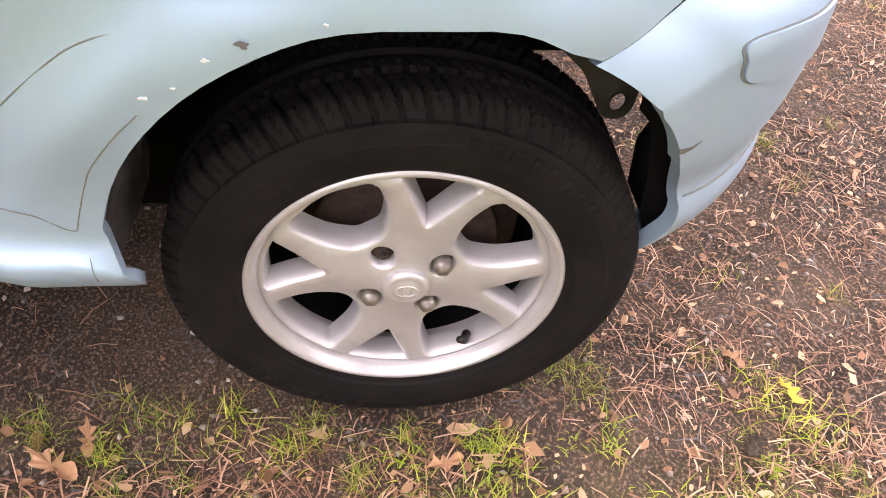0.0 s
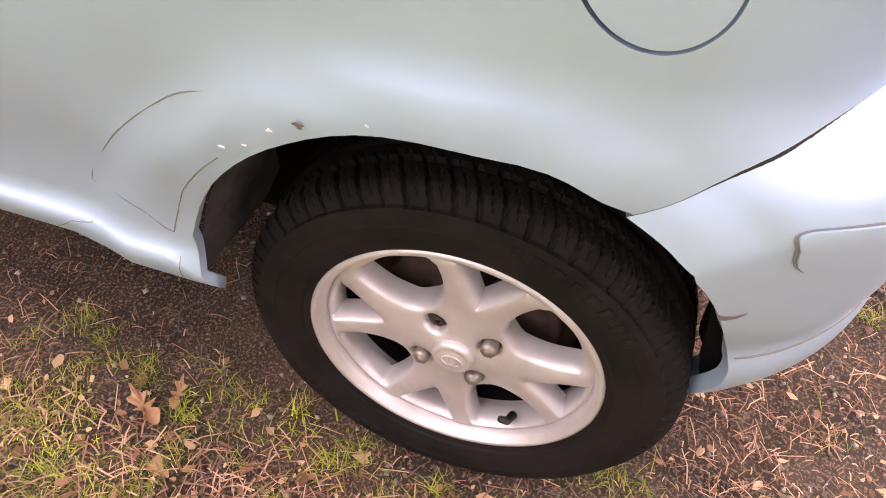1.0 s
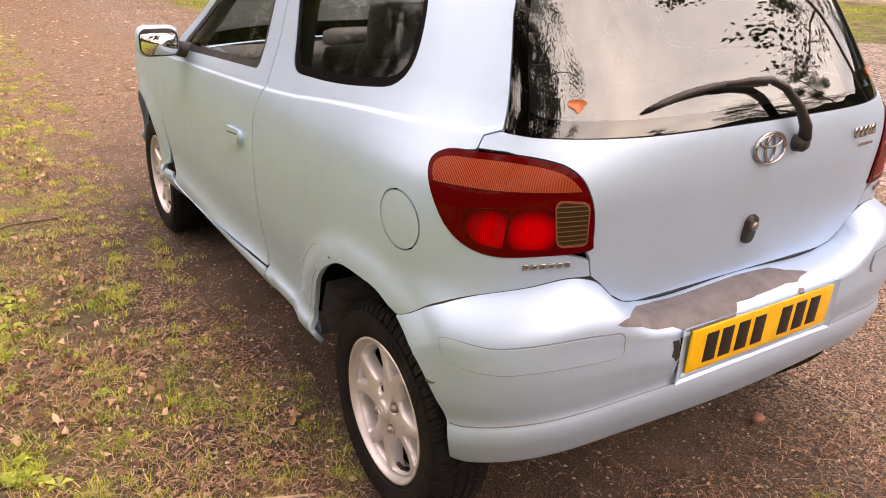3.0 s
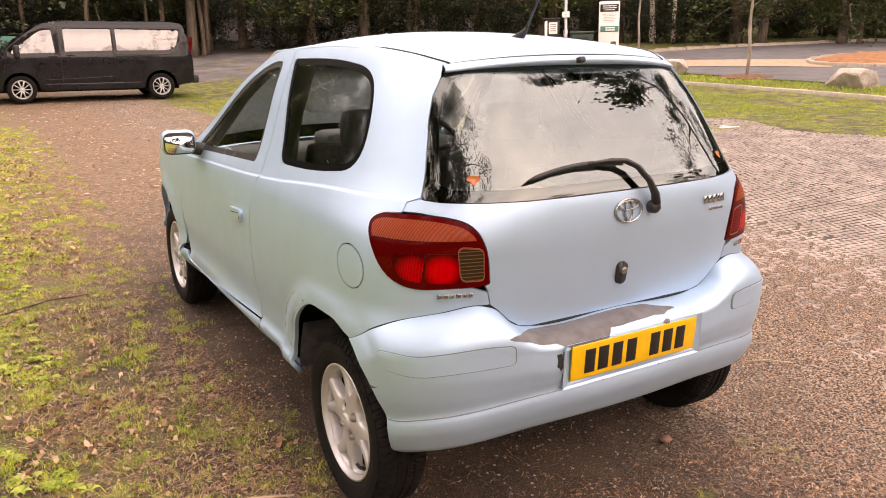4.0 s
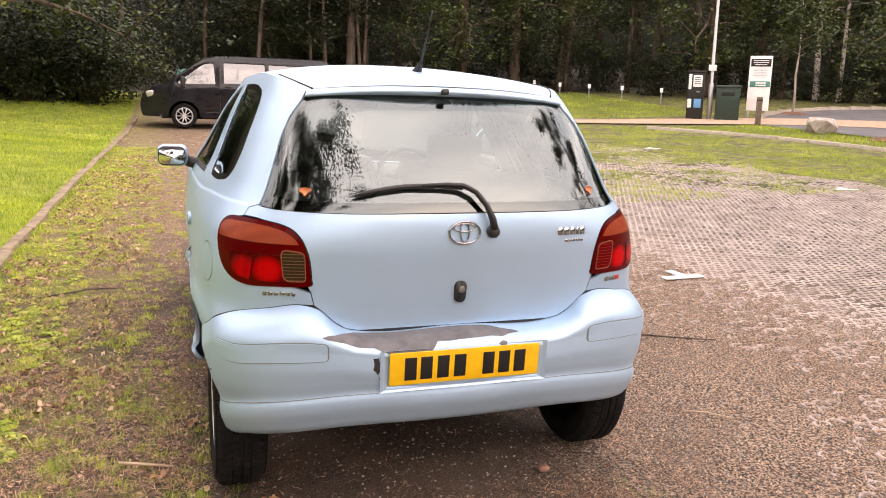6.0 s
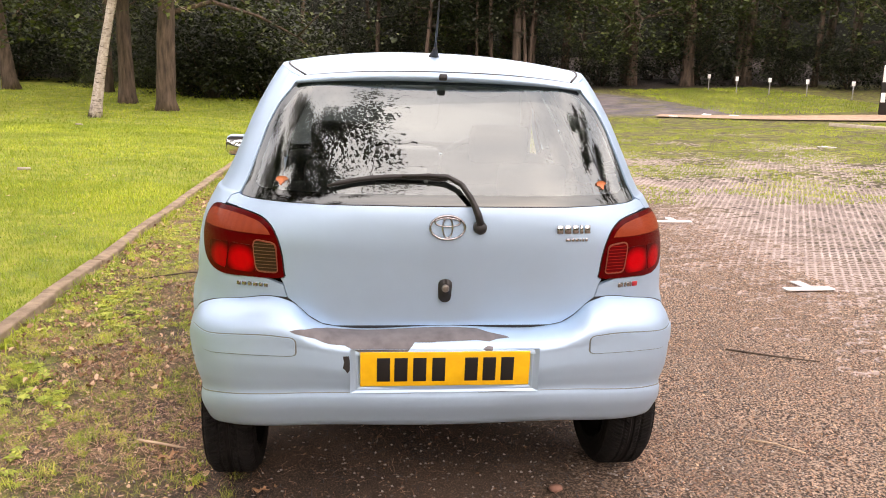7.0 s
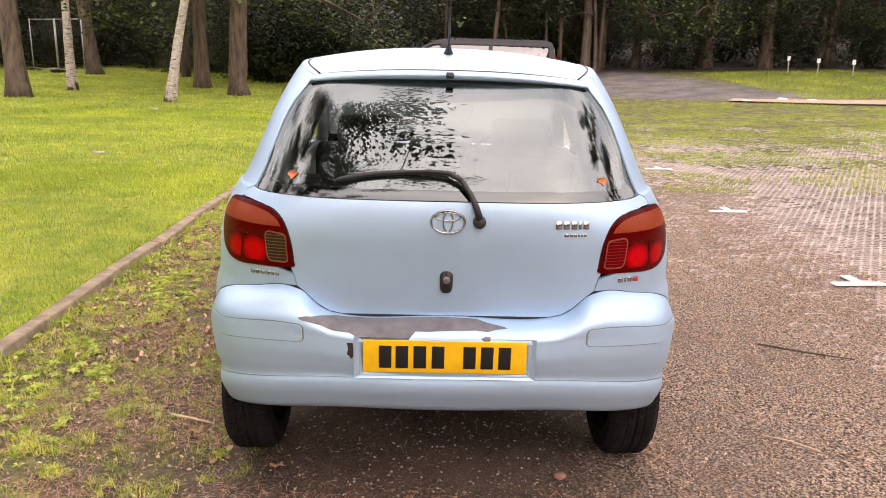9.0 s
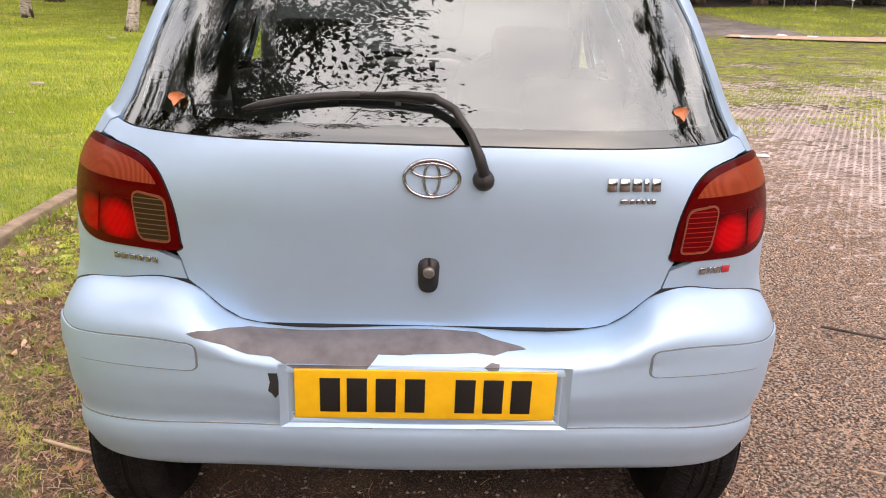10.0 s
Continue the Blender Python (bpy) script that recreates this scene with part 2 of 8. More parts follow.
M_LEAF = leafy("oak_leaves", (0.012, 0.024, 0.006), (0.030, 0.050, 0.011), (0.088, 0.118, 0.022))
# leaf greens darkened so their colour holds the wood's shade
M_LEAF_DARK = leafy("shade_darkened_leaves", (0.005, 0.009, 0.003), (0.011, 0.019, 0.006), (0.034, 0.050, 0.013))
M_LEAF_LIGHT = leafy("birch_leaves", (0.045, 0.07, 0.012), (0.09, 0.125, 0.024), (0.19, 0.21, 0.045))
M_GRASS = leafy("grass_blades", (0.21, 0.325, 0.018), (0.38, 0.50, 0.030), (0.62, 0.62, 0.09), 0.6, (0.15, 0.245, 0.016))
M_TUFT = leafy("tuft_blades", (0.26, 0.39, 0.024), (0.54, 0.62, 0.05), (0.92, 0.80, 0.20), 7.0, (0.19, 0.31, 0.02))
# tuft greens darkened for the shade beside the car
M_TUFT_DARK = leafy("shaded_tuft_blades", (0.09, 0.16, 0.014), (0.22, 0.31, 0.028), (0.58, 0.52, 0.12))
M_WEED = leafy("weed_leaves", (0.16, 0.24, 0.024), (0.32, 0.42, 0.05), (0.56, 0.60, 0.10))
M_LITTER = leafy("fallen_leaves", (0.10, 0.045, 0.024), (0.33, 0.175, 0.085), (0.74, 0.53, 0.34))
M_NEEDLE = leafy("pine_needles", (0.10, 0.042, 0.027), (0.36, 0.19, 0.115), (0.72, 0.49, 0.33))
M_PEBBLE = leafy("pebbles", (0.12, 0.10, 0.085), (0.30, 0.26, 0.22), (0.55, 0.50, 0.45))
M_PEEL = material("white_primer", (0.75, 0.78, 0.80), 0.6)
# grey for the shade painted into creases and strip grooves; door locks share it
M_SEAM = material("crease_shade_grey", (0.16, 0.18, 0.18), 0.5)
M_RED = material("red_enamel", (0.45, 0.02, 0.03), 0.3, 0.0, 0.5)

# ---- ground ----
def ground_z(x, y):
    """Level round the car, rising gently to the far side of the car park and into the wood."""
    r = np.clip(np.asarray(x, float) - 4.0, 0, None)
    u = np.clip(np.asarray(y, float) - 18.0, 0, None)
    k = np.clip(-2.3 - np.asarray(x, float), 0, 1)
    dip = np.clip((np.asarray(x, float) + 4.5) / 2.0, 0, 1) * np.clip((9.0 - np.asarray(x, float)) / 5.0, 0, 1) * np.clip((np.asarray(y, float) - 8.0) / 10.0, 0, 1)
    return -0.14 * dip + 0.045 * r * r / (r + 3.0) + 0.05 * u * u / (u + 6.0) + 0.03 * k


def mesh_object(name, verts, faces, mat, parent=None, smooth=True):
    me = bpy.data.meshes.new(name)
    me.from_pydata([tuple(v) for v in verts], [], faces)
    me.materials.append(mat)
    if smooth:
        me.polygons.foreach_set("use_smooth", np.ones(len(me.polygons), bool))
    ob = new(name, me)
    ob.parent = parent
    return ob


def axis_steps(lo, hi, near_lo, near_hi, fine, grow):
    near = np.arange(near_lo, near_hi, fine)
    out, s, v = [], fine, near[-1]
    while v < hi:
        s *= grow
        v += s
        out.append(v)
    low, s, v = [], fine, near[0]
    while v > lo:
        s *= grow
        v -= s
        low.append(v)
    return np.r_[low[::-1], near, out]


gx = axis_steps(-400, 400, -3.2, 3.6, 0.05, 1.12)
gy = axis_steps(-400, 500, -2.4, 4.0, 0.05, 1.12)
GX, GY = np.meshgrid(gx, gy, indexing="ij")
GZ = ground_z(GX, GY)
rough_ground = np.array([noise.fractal(Vector((x * 2.2, y * 2.2, 0.0)), 1.0, 2.0, 4) for x, y in zip(GX.ravel(), GY.ravel())]).reshape(GX.shape)
GZ = GZ + 0.012 * np.clip(rough_ground, -1, 1) * np.interp(GX, [2.2, 3.6, 4.6], [1.0, 0.3, 0.1]) - 0.012
nx_, ny_ = GX.shape
gi = np.arange(nx_ * ny_).reshape(nx_, ny_)
gfaces = np.stack([gi[:-1, :-1], gi[1:, :-1], gi[1:, 1:], gi[:-1, 1:]], -1).reshape(-1, 4).tolist()
gverts = np.stack([GX, GY, GZ], -1).reshape(-1, 3)

M_GROUND = material("earth_and_grass", (0.1, 0.08, 0.06), 0.95)
n, l, _b = tree_of(M_GROUND)
geo = n.new("ShaderNodeNewGeometry")
sep = n.new("ShaderNodeSeparateXYZ")
l.new(geo.outputs["Position"], sep.inputs["Vector"])


def band(axis, lo, hi, wobble=0.0, wscale=1.0):
    """0 below lo, 1 above hi along one axis, with an uneven edge."""
    v = sep.outputs[axis] if isinstance(axis, str) else axis
    if wobble:
        t = noise_node(M_GROUND, wscale, 4.0)
        a = n.new("ShaderNodeMath")
        a.operation = "MULTIPLY_ADD"
        a.inputs[1].default_value = 2 * wobble
        l.new(t, a.inputs[0])
        s = n.new("ShaderNodeMath")
        s.operation = "SUBTRACT"
        s.inputs[1].default_value = wobble
        l.new(v, a.inputs[2])
        l.new(a.outputs[0], s.inputs[0])
        v = s.outputs[0]
    r = n.new("ShaderNodeMapRange")
    r.interpolation_type = "SMOOTHSTEP"
    r.inputs["From Min"].default_value, r.inputs["From Max"].default_value = lo, hi
    l.new(v, r.inputs["Value"])
    return r.outputs["Result"]


def product(a, b):
    m = n.new("ShaderNodeMath")
    m.operation = "MULTIPLY"
    l.new(a, m.inputs[0])
    l.new(b, m.inputs[1])
    return m.outputs[0]


# soil colour darkened throughout, partly to hold the shade under the car
soil = mixed(M_GROUND, ramp(M_GROUND, noise_node(M_GROUND, 2.2, 9.0, 0.7), [(0.38, grey(0)), (0.62, grey(1))]), (0.013, 0.0095, 0.007), (0.085, 0.058, 0.039))
soil = mixed(M_GROUND, ramp(M_GROUND, noise_node(M_GROUND, 190.0, 3.0), [(0.51, grey(0)), (0.64, grey(0.72))]), soil, (0.28, 0.185, 0.125))
# paler litter-strewn earth ahead of the car
pale_earth = mixed(M_GROUND, ramp(M_GROUND, noise_node(M_GROUND, 26.0, 8.0, 0.7), [(0.38, grey(0)), (0.62, grey(1))]), (0.095, 0.062, 0.037), (0.36, 0.245, 0.155))
soil = mixed(M_GROUND, ramp(M_GROUND, band("Y", 1.8, 6.5, 2.0, 0.8), [(0.0, grey(0)), (1.0, grey(0.75))]), soil, pale_earth)
gravel = mixed(M_GROUND, ramp(M_GROUND, noise_node(M_GROUND, 95.0, 5.0), [(0.45, grey(0)), (0.60, grey(1))]), (0.026, 0.018, 0.013), (0.50, 0.37, 0.27))
gravel = mixed(M_GROUND, ramp(M_GROUND, noise_node(M_GROUND, 1.3, 5.0), [(0.4, grey(0)), (0.7, grey(0.5))]), gravel, (0.12, 0.085, 0.06))
turf = mixed(M_GROUND, ramp(M_GROUND, noise_node(M_GROUND, 3.0, 7.0), [(0.35, grey(0)), (0.68, grey(1))]), (0.13, 0.21, 0.014), (0.43, 0.43, 0.055))
turf = mixed(M_GROUND, ramp(M_GROUND, noise_node(M_GROUND, 60.0, 6.0), [(0.4, grey(0)), (0.7, grey(0.6))]), turf, (0.045, 0.07, 0.009))
worn = mixed(M_GROUND, ramp(M_GROUND, noise_node(M_GROUND, 4.0, 7.0), [(0.40, grey(0)), (0.62, grey(1))]), (0.012, 0.010, 0.008), (0.060, 0.054, 0.018))
tar = mixed(M_GROUND, ramp(M_GROUND, noise_node(M_GROUND, 1.1, 6.0), [(0.4, grey(0)), (0.7, grey(1))]), (0.085, 0.080, 0.088), (0.20, 0.175, 0.165))
wood_floor = mixed(M_GROUND, ramp(M_GROUND, noise_node(M_GROUND, 2.0, 7.0), [(0.4, grey(0)), (0.7, grey(1))]), (0.014, 0.010, 0.007), (0.045, 0.030, 0.019))
col = mixed(M_GROUND, band("X", 0.2, 1.1, 0.8, 1.2), soil, gravel)
col = mixed(M_GROUND, band("X", 3.3, 4.6, 0.9, 0.9), col, worn)
# moss and thin grass take over the far bays
moss = n.new("ShaderNodeMath")
moss.operation = "MULTIPLY"
l.new(band("Y", 5.0, 12.0, 6.0, 0.5), moss.inputs[0])
l.new(band("X", 1.8, 3.6, 1.0, 0.7), moss.inputs[1])
outer = n.new("ShaderNodeMath")
outer.operation = "MAXIMUM"
l.new(moss.outputs[0], outer.inputs[0])
l.new(band("X", 8.9, 9.6, 0.5, 1.1), outer.inputs[1])
col = mixed(M_GROUND, outer.outputs[0], col, mixed(M_GROUND, ramp(M_GROUND, noise_node(M_GROUND, 5.0, 7.0), [(0.42, grey(0)), (0.66, grey(0.8))]), (0.075, 0.060, 0.030), turf))
patch = n.new("ShaderNodeMath")
patch.operation = "MULTIPLY"
l.new(product(ramp(M_GROUND, noise_node(M_GROUND, 2.3, 12.0, 0.72), [(0.40, grey(0)), (0.57, grey(0.9))]), ramp(M_GROUND, noise_node(M_GROUND, 34.0, 7.0, 0.7), [(0.43, grey(0.05)), (0.56, grey(1))])), patch.inputs[0])
left_strip = n.new("ShaderNodeMath")
left_strip.operation = "SUBTRACT"
left_strip.inputs[0].default_value = 1.0
l.new(band("X", -1.95, -0.75, 0.55, 1.4), left_strip.inputs[1])
l.new(left_strip.outputs[0], patch.inputs[1])
col = mixed(M_GROUND, patch.outputs[0], col, turf)
lawn = n.new("ShaderNodeMath")
lawn.operation = "SUBTRACT"
lawn.inputs[0].default_value = 1.0
l.new(band("X", -2.25, -2.05), lawn.inputs[1])
col = mixed(M_GROUND, lawn.outputs[0], col, turf)


def slanted(kx, ky, k0):
    """kx * x + ky * y + k0 of the place on the ground."""
    a, b = n.new("ShaderNodeMath"), n.new("ShaderNodeMath")
    a.operation = b.operation = "MULTIPLY_ADD"
    a.inputs[1].default_value, a.inputs[2].default_value, b.inputs[1].default_value = kx, k0, ky
    l.new(sep.outputs["X"], a.inputs[0])
    l.new(sep.outputs["Y"], b.inputs[0])
    l.new(a.outputs[0], b.inputs[2])
    return b.outputs[0]


apron = product(product(band(slanted(0.55, 1, -27.9), -1.6, 0.9, 2.6, 0.45), band(slanted(-1, -0.25, 18.6), -0.5, 0.5, 1.0, 0.5)), band("X", 0.5, 3.0, 1.5, 0.3))
apron = product(apron, ramp(M_GROUND, noise_node(M_GROUND, 0.9, 10.0, 0.7), [(0.36, grey(0.25)), (0.5, grey(1))]))
col = mixed(M_GROUND, apron, col, tar)
col = mixed(M_GROUND, band("Y", 33.0, 36.0, 3.0, 0.2), col, wood_floor)
feed(M_GROUND, "Base Color", col)
feed(M_GROUND, "Roughness", ramp(M_GROUND, noise_node(M_GROUND, 8.0), [(0.3, grey(0.75)), (0.7, grey(0.98))]))
bump(M_GROUND, noise_node(M_GROUND, 140.0, 5.0), 0.9, 0.010)
bump(M_GROUND, noise_node(M_GROUND, 9.0, 6.0), 0.5, 0.03)
ground = tagged(mesh_object("ground", gverts, gfaces, M_GROUND), "brown earth and gravel car park with patchy grass", "ground", kind="structure")

# ---- small helpers for meshes ----
from mathutils import geometry


def part(name, bm, mat, parent=None, label="", smooth=True):
    """Links a bmesh as one mesh object under a thing or a part."""
    me = bpy.data.meshes.new(name)
    bm.to_mesh(me)
    bm.free()
    for m in (mat if isinstance(mat, (list, tuple)) else [mat]):
        me.materials.append(m)
    if smooth:
        me.polygons.foreach_set("use_smooth", np.ones(len(me.polygons), bool))
    ob = new(name, me)
    ob.parent = parent
    return tagged(ob, label)


def thing(name, label, category, at=(0, 0, 0), group="", kind=""):
    ob = new(name)
    ob.location = at
    ob.empty_display_size = 0.1
    return tagged(ob, label, category, group, kind)


def box(bm, size, m=None, bevel=0.0, segments=2):
    r = bmesh.ops.create_cube(bm, size=1.0, matrix=(m or Matrix.Identity(4)) @ Matrix.Diagonal((*size, 1)))
    if bevel:
        edges = list({e for v in r["verts"] for e in v.link_edges})
        bmesh.ops.bevel(bm, geom=edges, offset=bevel, segments=segments, affect="EDGES", profile=0.6)
    return bm


def boxed(name, size, at, mat, parent, label="", bevel=0.01, turn=(0, 0, 0)):
    return part(name, box(bmesh.new(), size, pose(*at, *turn), bevel), mat, parent, label)


def tube(bm, pts, r, sides=10, caps=True, flat=1.0):
    """A round bar along points; r is one radius or one for each point."""
    pts = [Vector(p) for p in pts]
    rs = r if isinstance(r, (list, tuple)) else [r] * len(pts)
    rings, up = [], None
    for i, p in enumerate(pts):
        d = (pts[min(i + 1, len(pts) - 1)] - pts[max(i - 1, 0)]).normalized()
        if up is None:
            up = Vector((0, 0, 1)) if abs(d.z) < 0.9 else Vector((1, 0, 0))
        side = d.cross(up).normalized()
        up = side.cross(d).normalized()
        rings.append([bm.verts.new(p + rs[i] * (math.cos(a) * side + flat * math.sin(a) * up)) for a in (2 * math.pi * k / sides for k in range(sides))])
    for a, b in zip(rings, rings[1:]):
        for k in range(sides):
            bm.faces.new((a[k], a[(k + 1) % sides], b[(k + 1) % sides], b[k]))
    if caps:
        bm.faces.new(rings[0][::-1])
        bm.faces.new(rings[-1])
    return bm


def lathe(bm, profile, m=None, sides=48, axis_open=True):
    """Turns (radius, height) round the x axis: height runs along x."""
    m = m or Matrix.Identity(4)
    rings = [[bm.verts.new(m @ Vector((h, r * math.cos(a), r * math.sin(a)))) for a in (2 * math.pi * k / sides for k in range(sides))] for r, h in profile]
    for a, b in zip(rings, rings[1:]):
        for k in range(sides):
            bm.faces.new((a[k], b[k], b[(k + 1) % sides], a[(k + 1) % sides]))
    return rings


def curve(x, xs, ys):
    """A smooth line through (xs, ys)."""
    xs, ys = np.asarray(xs, float), np.asarray(ys, float)
    x = np.clip(np.asarray(x, float), xs[0], xs[-1])
    m = np.gradient(ys, xs)
    i = np.clip(np.searchsorted(xs, x, side="right") - 1, 0, len(xs) - 2)
    h = xs[i + 1] - xs[i]
    t = (x - xs[i]) / h
    return (2 * t**3 - 3 * t**2 + 1) * ys[i] + (t**3 - 2 * t**2 + t) * h * m[i] + (-2 * t**3 + 3 * t**2) * ys[i + 1] + (t**3 - t**2) * h * m[i + 1]


# ---- the hatchback's skin ----
# x to its right, y ahead, z up, from the ground under the rear axle. A place on the skin is (a, v): a runs along the flank as y does
# and then round the rear corner to the tail's middle at A0; v is the height.
AXLE, BASE = 0.02, 2.37
YC = 0.5


def plan(t, w, y0, n):
    return w * np.sin(t) ** (2 / n), YC - (YC - y0) * np.cos(t) ** (2 / n)


_t = np.linspace(0, np.pi / 2, 4001)
_x, _y = plan(_t, 0.82, -0.44, 4.5)
_s = np.r_[0, np.cumsum(np.hypot(np.diff(_x), np.diff(_y)))]
A0 = YC - _s[-1]


def turn_of(a):
    return np.interp(YC - np.asarray(a, float), _s[-1] - _s[::-1], _t[::-1])


WIDTH = ([0.16, 0.24, 0.30, 0.345, 0.385, 0.405, 0.425, 0.46, 0.60, 0.75, 0.88, 0.97, 1.03, 1.10, 1.20, 1.30, 1.38, 1.44, 1.48], [0.67, 0.70, 0.745, 0.788, 0.818, 0.824, 0.809, 0.805, 0.82, 0.825, 0.818, 0.80, 0.772, 0.735, 0.69, 0.645, 0.602, 0.566, 0.536])
TAIL = ([0.16, 0.60, 0.66, 0.75, 0.85, 0.95, 1.0, 1.06, 1.10, 1.20, 1.30, 1.40, 1.44, 1.48], [-0.37, -0.38, -0.385, -0.395, -0.406, -0.415, -0.413, -0.40, -0.38, -0.315, -0.24, -0.15, -0.105, -0.05])
ROUND = ([0.16, 0.75, 0.95, 1.06, 1.2, 1.44], [5, 5, 4.5, 4, 4.2, 5])


def flare(y, z, wheel):
    r = np.hypot(y - wheel, z - 0.29)
    return 0.02 * np.exp(-np.clip(r - 0.41, 0, None) ** 2 / 0.0017) * np.clip((r - 0.2) / 0.1, 0, 1)


def placed(a, w, y0, n, z, bow=0.0):
    a = np.asarray(a, float)
    t = turn_of(np.minimum(a, YC))
    # round the tail, corners of any sharpness share the same x at the same a
    grip = np.clip((-0.28 - a) / 0.30, 0, 1)
    t = np.arcsin(np.clip(np.sin(t) ** (1 + (n / 5.0 - 1) * grip * grip * (3 - 2 * grip)), 0, 1))
    x, y = plan(t, w, y0, n)
    x = np.where(a <= A0 + 1e-6, 0.0, x)
    y = np.where(a > YC, a, y + bow * x * x * np.cos(t))
    x = x + flare(y, z, AXLE) * np.clip((np.sin(t) - 0.9) * 12, 0, 1) + flare(y, z, BASE)
    k = np.clip((y - 1.7) / 1.4, 0, 1.2)
    return np.stack([-x * (1 - 0.16 * k**2.2), y, z + 0 * x], -1)


SHOULDER = ([-0.4, -0.3, 0.0, 0.65, 1.9, 3.2], [1.06, 1.055, 1.044, 0.992, 0.93, 0.86])


def soft_step(t):
    t = np.clip(t, 0, 1)
    return t * t * (3 - 2 * t)


def tail_at(a, v):
    """How far back the tail's middle would lie for this place: low on the corners the skin swells to meet the bumper."""
    return curve(v, *TAIL) - 0.088 * soft_step((0.752 - v) / 0.11) * soft_step((a + 0.42) / 0.2)


def skin(a, v):
    a, v = np.asarray(a, float), np.asarray(v, float)
    k = np.clip((v - curve(a, *SHOULDER)) / 0.010, 0, 1) * np.clip((a + 0.34) / 0.05, 0, 1)
    return placed(a, curve(v, *WIDTH) - 0.009 * k * k * (3 - 2 * k), tail_at(a, v), curve(v, *ROUND), v)


B_TOP = ([A0, -0.76, -0.72, -0.68, -0.64, -0.60, -0.45, -0.30, -0.18, -0.12, -0.082, 0.0], [0.668, 0.668, 0.676, 0.70, 0.738, 0.755, 0.747, 0.718, 0.6815, 0.654, 0.637, 0.60])
B_V = [0, 0.06, 0.2, 0.30, 0.36, 0.41, 0.55, 0.7, 0.82]
B_Z = [0.300, 0.312, 0.356, 0.394, 0.418, 0.437, 0.50, 0.57, 0.63]
B_Y = [-0.420, -0.446, -0.474, -0.487, -0.488, -0.484, -0.490, -0.496, -0.492]
B_W = [0.742, 0.768, 0.793, 0.803, 0.803, 0.799, 0.814, 0.818, 0.82]


def bumper_skin(a, v):
    """v from 0 at the lower edge to 1 at the seam with the body above."""
    a, v = np.asarray(a, float), np.asarray(v, float)
    q = np.clip((v - 0.82) / 0.18, 0, 1)
    side = np.clip((a + 0.74) / 0.14, 0, 1)
    side = side * side * (3 - 2 * side)
    top = curve(a, *B_TOP)
    z82 = np.minimum(0.63, 0.437 + 0.78 * (top - 0.437))
    low = curve(v, B_V, B_Z)
    low = np.where(v > 0.41, 0.437 + (low - 0.437) * (z82 - 0.437) / 0.193, low)
    z = np.where(v <= 0.82, low, z82 + (top - z82) * (side * q + (1 - side) * np.sin(q * np.pi / 2)))
    z = z + curve(a, [A0, -0.6, -0.36, -0.25, 0.0], [0.048, 0.044, 0.018, 0.0, 0.0]) * np.clip((0.72 - v) / 0.3, 0, 1)
    y0 = np.where(v <= 0.82, curve(v, B_V, B_Y), -0.492 + ((tail_at(a, curve(a, *B_TOP)) + 0.492) * side + 0.106 * (1 - side)) * q ** (2.7 * side + 1.7 * (1 - side)))
    w = np.where(v <= 0.82, curve(v, B_V, B_W), 0.82 + 0.005 * q)
    return placed(a, w, y0, 7.0 - 2.0 * q, z, 0.09 * (1 - q))


def inside(pts, loop):
    x, y = pts[:, 0], pts[:, 1]
    hit = np.zeros(len(pts), bool)
    for (x0, y0), (x1, y1) in zip(loop, np.roll(loop, -1, 0)):
        if y0 != y1:
            hit ^= ((y0 > y) != (y1 > y)) & (x < (x1 - x0) * (y - y0) / (y1 - y0) + x0)
    return hit


def resampled(loop, step):
    out = []
    for p, q in zip(loop, np.roll(loop, -1, 0)):
        k = max(1, int(np.ceil(np.linalg.norm(q - p) / step)))
        out += [p + (q - p) * i / k for i in range(k)]
    return np.array(out)


def rounded(pts):
    """A closed outline from corners (a, v, radius)."""
    out, n = [], len(pts)
    for i, (x, y, r) in enumerate(pts):
        p, a, b = np.array([x, y]), np.array(pts[i - 1][:2]), np.array(pts[(i + 1) % n][:2])
        if r <= 0:
            out.append(p)
            continue
        da, db = a - p, b - p
        ra, rb = min(r, 0.5 * np.linalg.norm(da)), min(r, 0.5 * np.linalg.norm(db))
        s, e = p + da / np.linalg.norm(da) * ra, p + db / np.linalg.norm(db) * rb
        for t in np.linspace(0, 1, 7):
            out.append((1 - t) ** 2 * s + 2 * t * (1 - t) * p + t * t * e)
    return np.array(out)


def looped(pts, k=6):
    """A smooth closed outline through points."""
    pts = np.array(pts, float)
    out = []
    for i in range(len(pts)):
        p0, p1, p2, p3 = (pts[(i + j) % len(pts)] for j in (-1, 0, 1, 2))
        for t in np.linspace(0, 1, k, endpoint=False):
            out.append(0.5 * (2 * p1 + (p2 - p0) * t + (2 * p0 - 5 * p1 + 4 * p2 - p3) * t**2 + (3 * p1 - p0 - 3 * p2 + p3) * t**3))
    return np.array(out)


def arch(yw, lift=0.0):
    """The wheel opening's edge from its front foot up and over to its rear foot."""
    out = []
    for t in np.linspace(0.02, np.pi - 0.02, 40):
        c, s = np.cos(t), np.sin(t)
        y, z = yw + 0.015 + ((0.345 if c > 0 else 0.33) + lift) * np.sign(c) * abs(c) ** 0.8, 0.285 + (0.388 + lift + 0.018 * float(soft_step((c + 0.4) / 0.7))) * s**0.8
        if y < YC:
            a = np.linspace(y - 0.1, y + 0.15, 120)
            y = y + (float(np.interp(y, skin(a, np.full(120, z))[:, 1], a)) - y) * min(1.0, max(0.0, -y / 0.1))
        out.append((y, z))
    return np.array(out)


